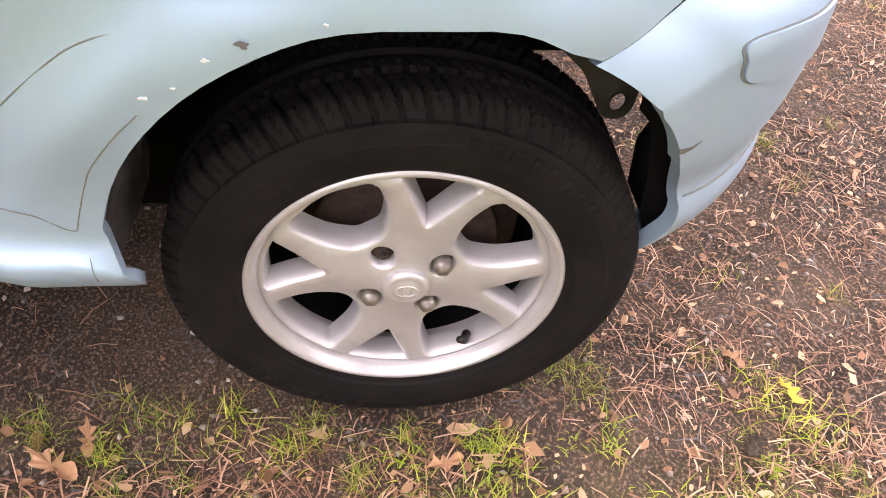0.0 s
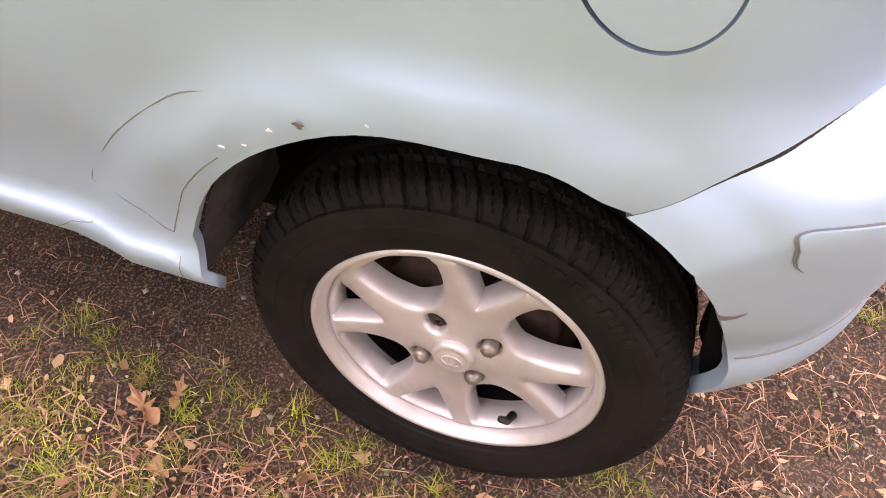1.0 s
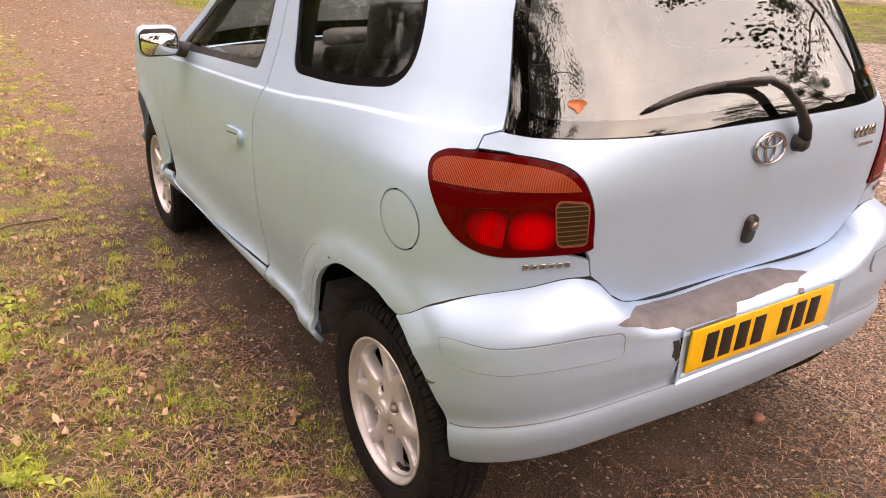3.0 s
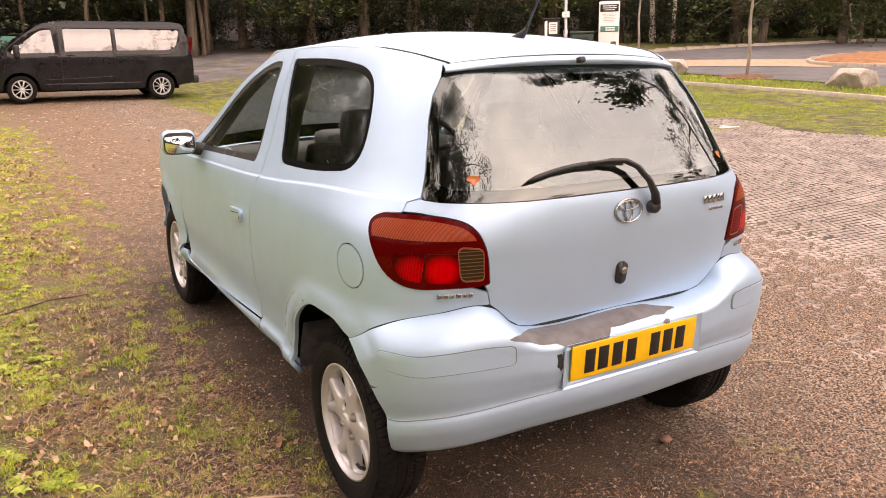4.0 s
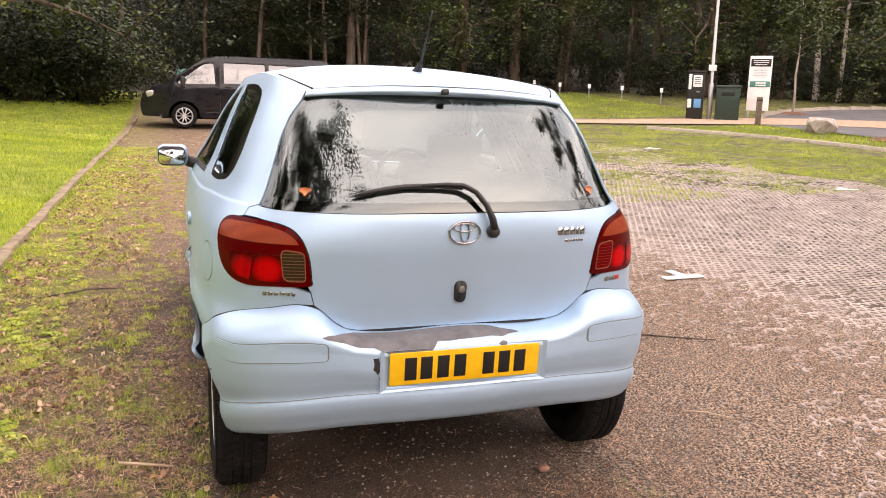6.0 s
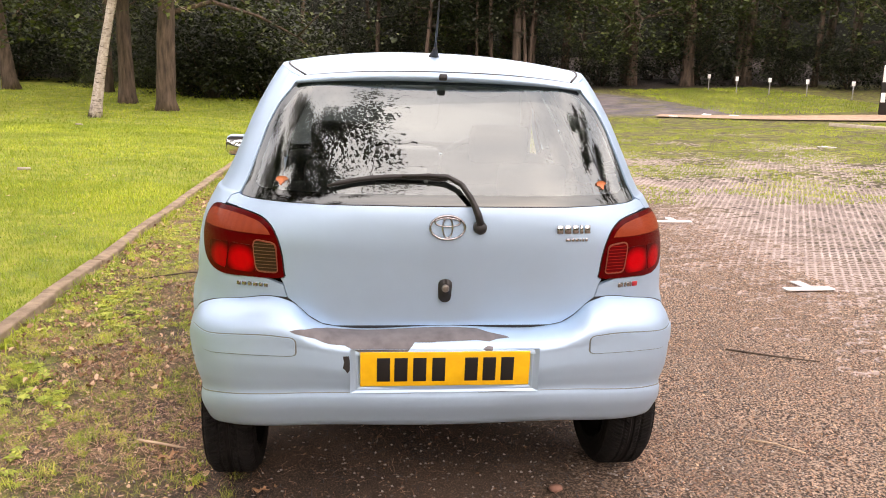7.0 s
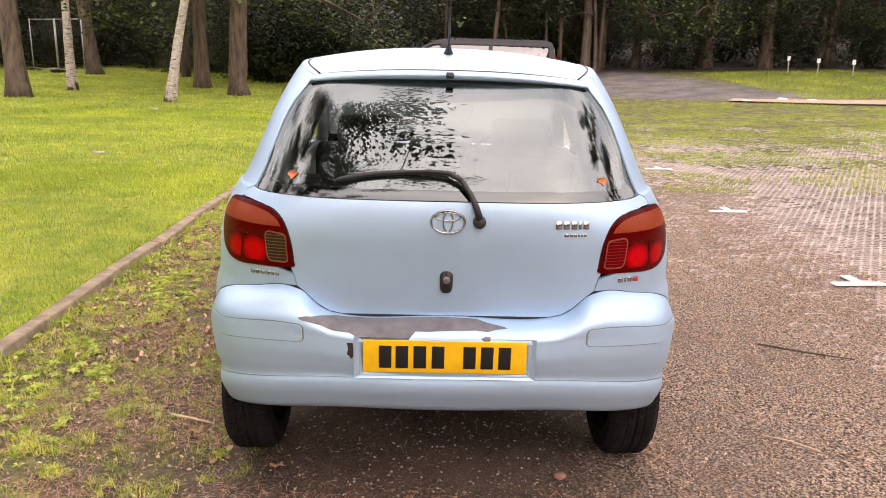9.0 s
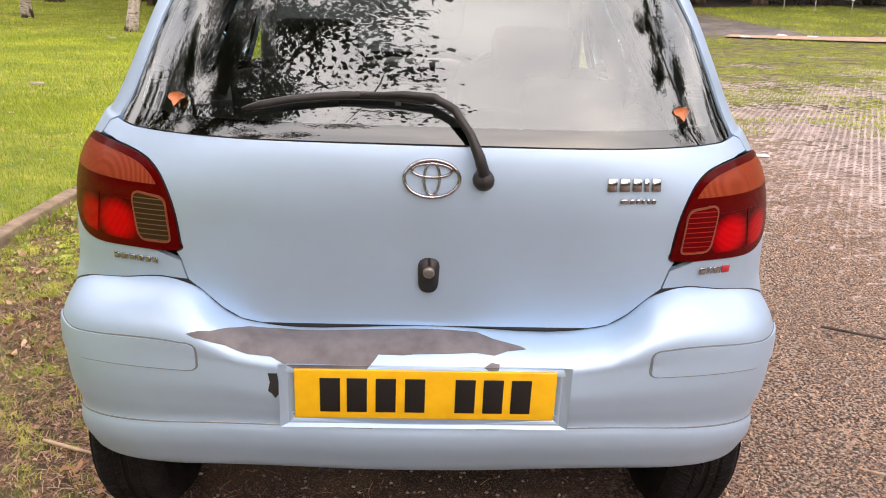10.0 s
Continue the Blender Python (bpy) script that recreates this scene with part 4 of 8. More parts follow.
def sidewall_bars(tyre):
    """Worn raised marks round the sidewall, too faint to read."""
    for start in (14, 194):
        for i in range(8):
            a = math.radians(start + i * 5.6)
            part("sidewall_mark", box(bmesh.new(), (0.0022, 0.014 if i % 3 else 0.010, 0.017), Matrix.Rotation(-a, 4, "X") @ pose(0.0884, 0, 0.246), 0.0006, 1), M_RUBBER, tyre)


def hexagon(bm, m, r, h):
    vs = [[bm.verts.new(m @ Vector((x, s * r * math.cos(k * math.pi / 3), s * r * math.sin(k * math.pi / 3)))) for k in range(6)] for x, s in ((0, 1), (h * 0.8, 1), (h, 0.8))]
    for a, b in zip(vs, vs[1:]):
        for k in range(6):
            bm.faces.new((a[k], a[(k + 1) % 6], b[(k + 1) % 6], b[k]))
    bm.faces.new(vs[-1])
    return bm


SPOKE = 12.0


def face_height(u, v):
    r = np.hypot(u, v)
    return 0.060 + 0.010 * np.exp(-((r / 0.05) ** 2)) + 0.006 * np.clip((r - 0.09) / 0.08, 0, 1) ** 2 - 0.012 * np.clip((r - 0.168) / 0.014, 0, 1) + 0.005 * np.cos(4 * (np.arctan2(u, v) - math.radians(SPOKE))) * np.clip((r - 0.05) / 0.05, 0, 1) * np.clip((0.17 - r) / 0.05, 0, 1)


def alloy_wheel(parent, at, outward, lug_missing=True):
    """A tyre on a four-spoke split alloy rim. outward: 1 where its face looks to +x."""
    m0 = pose(*at, 0, 0, 0 if outward > 0 else 180)
    w = new("wheel")
    w.parent = parent
    w.matrix_local = m0
    m = Matrix.Identity(4)
    tyre = part("tyre", tyre_mesh(m), M_RUBBER, w, "worn black rubber tyre", smooth=False)
    sidewall_bars(tyre)
    bm = bmesh.new()
    lathe(bm, [(0.1935, 0.064), (0.1955, 0.071), (0.1945, 0.0765), (0.1905, 0.0785), (0.1865, 0.0770), (0.1845, 0.0715), (0.1815, 0.0690), (0.1800, 0.066), (0.1785, 0.055), (0.172, 0.030), (0.1705, 0.015)], m, 96)
    part("rim", bm, M_ALLOY, w, "silver painted alloy rim")
    # inner rim and back plate coloured near-black behind the silver barrel
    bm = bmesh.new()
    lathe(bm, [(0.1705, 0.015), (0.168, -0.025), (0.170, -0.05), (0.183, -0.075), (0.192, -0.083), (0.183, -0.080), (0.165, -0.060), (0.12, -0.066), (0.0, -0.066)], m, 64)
    part("back_plate", bm, M_DARK, w, "near-black inner rim and back plate")
    big, small = [], []
    for k in range(4):
        c = SPOKE + 45 + 90 * k
        big.append(rounded([(*polar(0.077, c - 15), 0.014), (*polar(0.118, c - 25), 0.03), (*polar(0.173, c - 22), 0.018), (*polar(0.178, c), 0.04), (*polar(0.173, c + 22), 0.018), (*polar(0.118, c + 25), 0.03), (*polar(0.077, c + 15), 0.014)]))
        c = SPOKE + 90 * k
        small.append(rounded([(*polar(0.092, c), 0.012), (*polar(0.174, c + 16), 0.010), (*polar(0.178, c), 0.03), (*polar(0.174, c - 16), 0.010)]))
    nuts = [polar(0.052, SPOKE + 45 + 90 * k) for k in range(4)]
    pockets = [np.array([(u + 0.0185 * math.cos(t), v + 0.0185 * math.sin(t)) for t in np.linspace(0, 2 * math.pi, 20, endpoint=False)]) for u, v in nuts]
    disc = np.array([(0.181 * math.cos(t), 0.181 * math.sin(t)) for t in np.linspace(0, 2 * math.pi, 96, endpoint=False)])
    sp = sheet("spokes", M_ALLOY, w, disc, big + small + pockets, face_height, m, label="silver split spokes", slope=0.002, chamfer=0.005)
    for k, (u, v) in enumerate(nuts):
        # black lining stands in for the shade inside the nut pocket
        bm = bmesh.new()
        lathe(bm, [(0.0, 0.040), (0.0178, 0.040), (0.0178, 0.056)], pose(0, u, v), 20)
        part("nut_seat", bm, M_BLACK, w, "black lining that paints the shade of a nut recess")
        if k == 3 and lug_missing:
            bm = bmesh.new()
            lathe(bm, [(0.004, 0.056), (0.006, 0.058), (0.0095, 0.056), (0.0105, 0.052), (0.014, 0.050), (0.015, 0.04)], pose(0, u, v), 16)
            part("locking_nut", bm, M_RUST, w, "rusted locking wheel nut")
        else:
            bm = hexagon(bmesh.new(), pose(0.045, u, v), 0.0122, 0.026)
            bmesh.ops.create_cone(bm, cap_ends=True, segments=20, radius1=0.0158, radius2=0.0150, depth=0.007, matrix=pose(0.046, u, v, 0, 90, 0))
            lathe(bm, [(0.0, 0.0735), (0.006, 0.073), (0.0092, 0.068)], pose(0, u, v), 12)
            part("wheel_nut", bm, M_STEEL, w)
    bm = bmesh.new()
    lathe(bm, [(0.0, 0.0785), (0.017, 0.078), (0.0195, 0.0765), (0.021, 0.0775), (0.0255, 0.0765), (0.0285, 0.073), (0.0295, 0.062)], m, 40)
    cap = part("centre_cap", bm, M_ALLOY, w)
    bm = bmesh.new()
    for rx, rz in ((0.0135, 0.0095), (0.0045, 0.0085)):
        tube(bm, [(0.0788, rx * math.cos(t), rz * math.sin(t)) for t in np.linspace(0, 2 * math.pi, 25)], 0.0011, 6, False)
    part("cap_badge", bm, M_ALLOY, cap)
    bm = bmesh.new()
    lathe(bm, [(0.0, 0.012), (0.055, 0.012), (0.062, 0.0), (0.118, -0.002), (0.122, -0.006), (0.122, -0.02), (0.0, -0.02)], m, 48)
    lathe(bm, [(0.0, -0.03), (0.150, -0.03), (0.156, -0.05)], m, 48)
    part("brake_drum", bm, M_RUST, w, "rusty brake drum behind the spokes")
    bm = bmesh.new()
    u, v = polar(0.160, SPOKE + 135)
    tube(bm, [(0.045, u * 1.02, v * 1.02), (0.062, u * 0.96, v * 0.96), (0.070, u * 0.86, v * 0.86)], [0.0065, 0.006, 0.005], 10)
    part("valve", bm, M_BLACK, w)
    return w


for s in both:
    for y in (AXLE, BASE):
        alloy_wheel(car, (s * 0.698, y, 0.285), s)
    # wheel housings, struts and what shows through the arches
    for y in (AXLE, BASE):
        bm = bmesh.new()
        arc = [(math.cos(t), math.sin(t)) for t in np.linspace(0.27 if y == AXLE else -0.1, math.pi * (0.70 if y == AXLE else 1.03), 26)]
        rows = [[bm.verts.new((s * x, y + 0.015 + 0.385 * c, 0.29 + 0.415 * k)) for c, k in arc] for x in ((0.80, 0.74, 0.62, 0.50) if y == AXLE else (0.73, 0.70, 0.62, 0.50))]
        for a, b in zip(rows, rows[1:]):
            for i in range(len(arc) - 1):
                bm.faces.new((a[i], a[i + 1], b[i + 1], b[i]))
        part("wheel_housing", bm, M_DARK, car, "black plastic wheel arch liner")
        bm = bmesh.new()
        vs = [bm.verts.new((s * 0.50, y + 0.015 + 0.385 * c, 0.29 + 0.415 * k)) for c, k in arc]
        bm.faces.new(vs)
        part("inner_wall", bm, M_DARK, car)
    # splash guard at the arch's front foot
    bm = bmesh.new()
    rows = [[bm.verts.new((s * x, y + dy, z)) for y, z in ((0.335, 0.365), (0.338, 0.40), (0.318, 0.47), (0.285, 0.55))] for x, dy in ((0.80, 0.0), (0.66, -0.01), (0.60, 0.0))]
    for a, b in zip(rows, rows[1:]):
        for i in range(3):
            bm.faces.new((a[i], a[i + 1], b[i + 1], b[i]))
    bmesh.ops.solidify(bm, geom=bm.faces, thickness=0.004)
    part("splash_guard", bm, M_LINER, car, "dusty grey plastic guard")
    # slotted bracket behind the bumper's corner
    bm = bmesh.new()
    ring = [(-0.214 + 0.0095 * math.cos(t), 0.501 + 0.0125 * math.sin(t)) for t in np.linspace(0, 2 * math.pi, 17)[:-1]]
    outer = rounded([(-0.06, 0.645, 0.005), (-0.225, 0.640, 0.01), (-0.238, 0.514, 0.02), (-0.232, 0.476, 0.018), (-0.202, 0.474, 0.016), (-0.168, 0.539, 0.01), (-0.145, 0.560, 0.01)])
    ob = sheet("bumper_bracket", M_BLACK, car, outer, [np.array(ring)], lambda u, v: 0 * u + 0.02 * (v - 0.6), pose(s * 0.68, 0, 0), step=0.03, chamfer=0.001, depth=0.004, label="black slotted steel bracket")
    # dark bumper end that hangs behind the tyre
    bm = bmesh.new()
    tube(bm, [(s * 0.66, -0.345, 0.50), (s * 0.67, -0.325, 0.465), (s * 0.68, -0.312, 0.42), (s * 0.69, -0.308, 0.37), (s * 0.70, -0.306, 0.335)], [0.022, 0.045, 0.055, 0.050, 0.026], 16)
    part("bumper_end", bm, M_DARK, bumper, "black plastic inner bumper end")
    # torn flange along the bumper's edge
    rim = rounded([(-0.16, 0.615, 0.004), (-0.205, 0.590, 0.004), (-0.222, 0.537, 0.004), (-0.2215, 0.525, 0.003), (-0.239, 0.506, 0.006), (-0.2465, 0.478, 0.004), (-0.257, 0.430, 0.006), (-0.262, 0.37, 0.02), (-0.275, 0.335, 0.01), (-0.32, 0.345, 0.01), (-0.345, 0.45, 0.02), (-0.30, 0.56, 0.02), (-0.24, 0.625, 0.01)])
    sheet("bumper_flange", M_DARK, bumper, rim, [], lambda u, v: 0 * u, pose(s * 0.728, 0, 0), step=0.03, chamfer=0.001, depth=0.004, label="torn black plastic flange")
for name, pts, r in (("rear_axle", [(-0.62, AXLE, 0.28), (0.62, AXLE, 0.28)], 0.035), ("exhaust_pipe", [(0.2, -0.42, 0.37), (0.2, 0.1, 0.31), (0.15, 1.0, 0.26)], 0.022), ("silencer", [(0.36, -0.28, 0.40), (0.05, -0.28, 0.40)], 0.06)):
    bm = bmesh.new()
    tube(bm, pts, r, 14)
    part(name, bm, M_DARK, car)


# ---- lamps, plate and fittings ----
def frame_on(surf, a, v, side=1, out=0.0):
    """A pose on the skin: x along it to the car's right, y up along it, z outwards."""
    d = 2e-3
    p = surf(np.array([a]), np.array([v]))[0]
    tu = surf(np.array([a + d]), np.array([v]))[0] - surf(np.array([max(a - d, A0)]), np.array([v]))[0]
    tv = surf(np.array([a]), np.array([v + d]))[0] - surf(np.array([a]), np.array([v - d]))[0]
    up = Vector(tv).normalized()
    nrm = Vector(np.cross(tv, tu)).normalized()
    if nrm.dot(Vector(p) - Vector((0, 1, 0.7))) < 0:
        nrm = -nrm
    if a < A0 + 1e-3:
        nrm.x = 0
        nrm.normalize()
    p = Vector(p) + out * nrm
    if side < 0:
        p.x, nrm.x, up.x = -p.x, -nrm.x, -up.x
    right = Vector((0, 0, 1)).cross(nrm).normalized()
    up = nrm.cross(right)
    m = Matrix((right, up, nrm)).transposed().to_4x4()
    m.translation = p
    return m


def below(loop, axis, limit, keep_less=True):
    """The part of an outline on one side of a line."""
    out = []
    for p, q in zip(loop, np.roll(loop, -1, 0)):
        ip, iq = (p[axis] < limit) == keep_less, (q[axis] < limit) == keep_less
        if ip:
            out.append(p)
        if ip != iq:
            t = (limit - p[axis]) / (q[axis] - p[axis])
            out.append(p + t * (q - p))
    return np.array(out)


for s in both:
    lamp = shell("tail_lamp", M_LENS_RED, car, LAMP, [rounded([(-0.513, 0.842, 0.018), (-0.584, 0.840, 0.014), (-0.571, 0.930, 0.018), (-0.489, 0.938, 0.022)])],
                 sides=(s,), out=0.004, thick=0.02, step=0.02, label="red lamp with amber top band and smoky reversing lens")
    shell("indicator_lens", M_LENS_AMBER, lamp, below(grown(LAMP, -0.013), 1, 0.955, False), sides=(s,), out=0.0055, thick=0.02, step=0.02, label="ribbed amber lens")
    shell("reversing_lens" if s > 0 else "fog_lens", M_LENS_CLEAR if s > 0 else M_LENS_FOG, lamp, rounded([(-0.514, 0.843, 0.018), (-0.583, 0.841, 0.014), (-0.570, 0.929, 0.018), (-0.490, 0.937, 0.022)]), sides=(s,), out=0.006, thick=0.02, step=0.012, label="smoky clear lens" if s > 0 else "ribbed dark red lens")
    shell("lens_edge", M_LENS_RIM, lamp, rounded([(-0.511, 0.839, 0.02), (-0.586, 0.838, 0.015), (-0.573, 0.933, 0.019), (-0.486, 0.941, 0.024)]), [rounded([(-0.514, 0.843, 0.018), (-0.583, 0.841, 0.014), (-0.570, 0.929, 0.018), (-0.490, 0.937, 0.022)])], sides=(s,), out=0.0068, thick=0.004, step=0.012)
    shell("stop_lens", M_LENS_BRIGHT, lamp, rounded([(-0.397, 0.838, 0.010), (-0.510, 0.836, 0.010), (-0.494, 0.920, 0.010), (-0.397, 0.922, 0.010)]), sides=(s,), out=0.0052, thick=0.003, step=0.02, label="bright red lens")
    shell("side_lens", M_LENS_SIDE, lamp, rounded([(-0.318, 0.848, 0.03), (-0.389, 0.838, 0.010), (-0.389, 0.922, 0.010), (-0.275, 0.915, 0.03)]), sides=(s,), out=0.0050, thick=0.003, step=0.02, label="ribbed red lens")
    shell("lamp_seal", M_BLACK, lamp, grown(LAMP, 0.001), [grown(LAMP, -0.004)], sides=(s,), out=0.0, thick=0.02, step=0.02)
    shell("lamp_housing", M_BLACK, lamp, LAMP, sides=(s,), out=-0.02, thick=0.01, step=0.03)

# number plate in its recess
bm = bmesh.new()
v0, v1, z0, z1, yb = -0.352, 0.352, 0, 0, -0.474
outer = [(-0.290, -0.489, 0.488), (0.290, -0.489, 0.488), (0.290, -0.491, 0.628), (-0.290, -0.491, 0.628)]
inner = [(-0.268, -0.480, 0.499), (0.268, -0.480, 0.499), (0.268, -0.478, 0.624), (-0.268, -0.478, 0.624)]
A, B = [bm.verts.new(p) for p in outer], [bm.verts.new(p) for p in inner]
for i in range(4):
    bm.faces.new((A[i], A[(i + 1) % 4], B[(i + 1) % 4], B[i]))
bm.faces.new(B)
bmesh.ops.bevel(bm, geom=[e for e in bm.edges if all(v in B for v in e.verts)], offset=0.006, segments=3, affect="EDGES")
part("plate_recess", bm, M_PAINT, bumper, smooth=False)
plate = boxed("number_plate", (0.52, 0.006, 0.111), (0, -0.4885, 0.5645), M_PLATE, car, "yellow reflective plate with black characters as bars", 0.002, (3, 0, 0))
for i, x in enumerate([-0.190, -0.137, -0.080, -0.022, 0.078, 0.134, 0.190]):
    boxed("character_bar", (0.040, 0.002, 0.077), (x, -0.4920, 0.5635), M_INK, plate, "", 0.0008, (3, 0, 0))
for x in (-0.105, 0.108):
    bm = bmesh.new()
    lathe(bm, [(0.0, 0.004), (0.005, 0.003), (0.0065, 0.0)], pose(x, -0.4895, 0.608, 0, 0, -90), 12)
    part("plate_screw", bm, M_RUST, plate)
# paint worn off the bumper's ledge
bare_l = by_x([(0, 0.985), (0.297, 0.985), (0.362, 0.972), (0.396, 0.945), (0.427, 0.915), (0.471, 0.892), (0.454, 0.882), (0.396, 0.880), (0.352, 0.868), (0.307, 0.872), (0.285, 0.852), (0.252, 0.826), (0.194, 0.822), (0.121, 0.825), (0.103, 0.868), (0.096, 0.888), (0.049, 0.884), (0, 0.889)])
shell("bare_patch", M_BARE, bumper, bare_l, surf=bumper_skin, sides=(1,), out=0.0012, thick=0.0012, step=0.02, open_at=at_middle, label="grey plastic where blue paint has flaked off")
bare_r = by_x([(0, 0.985), (0.102, 0.980), (0.135, 0.955), (0.189, 0.932), (0.20, 0.922), (0.162, 0.912), (0.135, 0.893), (0.096, 0.900), (0.049, 0.893), (0, 0.889)])
shell("bare_patch", M_BARE, bumper, bare_r, surf=bumper_skin, sides=(-1,), out=0.0012, thick=0.0012, step=0.02, open_at=at_middle)
chip = by_x([(0.145, 0.862), (0.128, 0.866), (0.113, 0.846), (0.124, 0.832), (0.139, 0.826), (0.143, 0.842)])
shell("paint_chip", M_BARE, bumper, chip, surf=bumper_skin, sides=(-1,), out=0.0012, thick=0.001, step=0.02)
chip = by_x([(0.312, 0.800), (0.294, 0.804), (0.291, 0.77), (0.291, 0.70), (0.298, 0.665), (0.304, 0.70), (0.312, 0.72), (0.308, 0.76)])
shell("paint_chip", M_BLACK, bumper, chip, surf=bumper_skin, sides=(1,), out=0.0012, thick=0.001, step=0.02)
crack = np.array([(-0.126, 0.648), (-0.137, 0.637), (-0.152, 0.628), (-0.166, 0.634), (-0.155, 0.618), (-0.140, 0.619), (-0.130, 0.628)])
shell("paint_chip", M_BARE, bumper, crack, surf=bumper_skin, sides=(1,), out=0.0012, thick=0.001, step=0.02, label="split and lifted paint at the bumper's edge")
for c, v, r in ((0.211, 0.674, 0.0046), (0.138, 0.692, 0.0017), (0.244, 0.660, 0.0026), (0.297, 0.622, 0.0030), (0.274, 0.632, 0.0016)):
    chip = np.array([(c + r * (1 + 0.5 * math.sin(3 * t + c * 90)) * math.cos(t), v + 0.6 * r * (1 + 0.4 * math.cos(2 * t + v * 70)) * math.sin(t)) for t in np.linspace(0, 2 * math.pi, 12, endpoint=False)])
    shell("paint_chip", M_BARE if r > 0.0045 else M_PEEL, car, chip, sides=(1,), out=0.001, thick=0.001, step=0.02)
# pressed wheel arch and lower flank creases, their shade drawn as thin grey bars
for s in both:
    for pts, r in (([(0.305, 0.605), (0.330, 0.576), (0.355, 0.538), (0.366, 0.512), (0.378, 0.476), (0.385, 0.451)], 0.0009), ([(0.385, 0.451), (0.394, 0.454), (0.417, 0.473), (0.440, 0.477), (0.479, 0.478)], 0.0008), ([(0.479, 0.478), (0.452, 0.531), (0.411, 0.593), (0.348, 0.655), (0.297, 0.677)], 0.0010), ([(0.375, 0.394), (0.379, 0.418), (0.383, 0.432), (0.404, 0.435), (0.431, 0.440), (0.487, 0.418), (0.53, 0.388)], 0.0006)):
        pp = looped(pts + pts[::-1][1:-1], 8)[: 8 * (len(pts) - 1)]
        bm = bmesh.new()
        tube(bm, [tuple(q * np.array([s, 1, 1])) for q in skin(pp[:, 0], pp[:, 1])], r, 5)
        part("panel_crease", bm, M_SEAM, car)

# wiper
wiper = new("rear_wiper")
wiper.parent = car


def on_tail(x, z, out):
    """A point off the tail at a given x and height."""
    a = np.linspace(A0, -0.3, 200)
    p = skin(a, np.full(200, z))
    i = int(np.abs(p[:, 0] + abs(x)).argmin())
    m = frame_on(skin, float(a[i]), z, -1 if x > 0 else 1, out)
    return m.translation


arm = [on_tail(0.098, 1.002, 0.022), on_tail(0.088, 1.03, 0.030), on_tail(0.070, 1.065, 0.032), on_tail(0.040, 1.105, 0.030), on_tail(0.0, 1.124, 0.027), on_tail(-0.06, 1.129, 0.023), on_tail(-0.14, 1.127, 0.020)]
part("wiper_arm", tube(bmesh.new(), arm, [0.017, 0.016, 0.0125, 0.012, 0.012, 0.010, 0.007], 10, True, 0.7), M_BLACK, wiper)
blade = [on_tail(x, 1.096 + 0.033 * (1 - ((x + 0.13) / 0.24) ** 2), 0.014) for x in np.linspace(-0.36, 0.0, 12)]
part("wiper_blade", tube(bmesh.new(), blade, [0.003] + [0.0075] * 10 + [0.003], 8), M_BLACK, wiper)
bm = bmesh.new()
tube(bm, [on_tail(0.100, 0.990, -0.005), on_tail(0.100, 0.990, 0.02), on_tail(0.100, 0.990, 0.030)], [0.021, 0.020, 0.012], 16)
part("wiper_pivot", bm, M_BLACK, wiper)
# washer jet and aerial
bm = bmesh.new()
box(bm, (0.026, 0.022, 0.018), pose(0, -0.164, 1.430, -20), 0.005)
part("washer_jet", bm, M_BLACK, car)
bm = bmesh.new()
tube(bm, [(0, 0.19, 1.482), (0, 0.165, 1.50), (0, 0.135, 1.520), (0, 0.125, 1.532)], [0.026, 0.017, 0.009, 0.006], 14)
aerial = part("aerial_base", bm, M_BLACK, car)
part("aerial_rod", tube(bmesh.new(), [(0, 0.128, 1.528), (0, 0.06, 1.63), (0, 0.01, 1.71)], [0.0045, 0.0035, 0.0025], 8), M_BLACK, aerial)


def ring_on(m, rx, ry, r, bm, cx=0.0, cy=0.0):
    tube(bm, [m @ Vector((cx + rx * math.cos(t), cy + ry * math.sin(t), 0.004)) for t in np.linspace(0, 2 * math.pi, 41)], r, 8, False, 0.7)


m = frame_on(skin, A0, 0.989, 1)
bm = bmesh.new()
ring_on(m, 0.053, 0.036, 0.0055, bm)
ring_on(m, 0.015, 0.031, 0.004, bm)
ring_on(m, 0.038, 0.013, 0.004, bm, 0, 0.016)
part("tailgate_badge", bm, M_CHROME, tailgate, "chrome oval badge")
m = frame_on(skin, A0, 0.787, 1)
bm = bmesh.new()
pts = rounded([(-0.023, 0.038, 0.023), (0.023, 0.038, 0.023), (0.020, -0.038, 0.020), (-0.020, -0.038, 0.020)])
lo = [bm.verts.new(m @ Vector((x, y, -0.002))) for x, y in pts]
hi = [bm.verts.new(m @ Vector((x * 0.9, y * 0.94, 0.010))) for x, y in pts]
for i in range(len(pts)):
    bm.faces.new((lo[i], lo[(i + 1) % len(pts)], hi[(i + 1) % len(pts)], hi[i]))
bm.faces.new(hi)
lock = part("lock_plate", bm, M_BLACK, tailgate)
bm = bmesh.new()
tube(bm, [m @ Vector((0, 0.012, 0.008)), m @ Vector((0, 0.012, 0.018)), m @ Vector((0, 0.012, 0.020))], [0.0115, 0.0115, 0.009], 18)
part("lock_barrel", bm, M_STEEL, lock)


def badge(parent, a, v, side, widths, h, gap, slant=0.0, red_last=False):
    """Chrome lettering as plain raised bars."""
    m = frame_on(skin, a, v, side)
    x = -(sum(widths) + gap * (len(widths) - 1)) / 2
    g = new("badge")
    g.parent = parent
    for i, w in enumerate(widths):
        part("badge_bar", box(bmesh.new(), (w, h, 0.004), m @ pose(x + w / 2, slant * i, 0.002), 0.0012, 1), M_RED if red_last and i == len(widths) - 1 else M_CHROME, g)
        x += w + gap


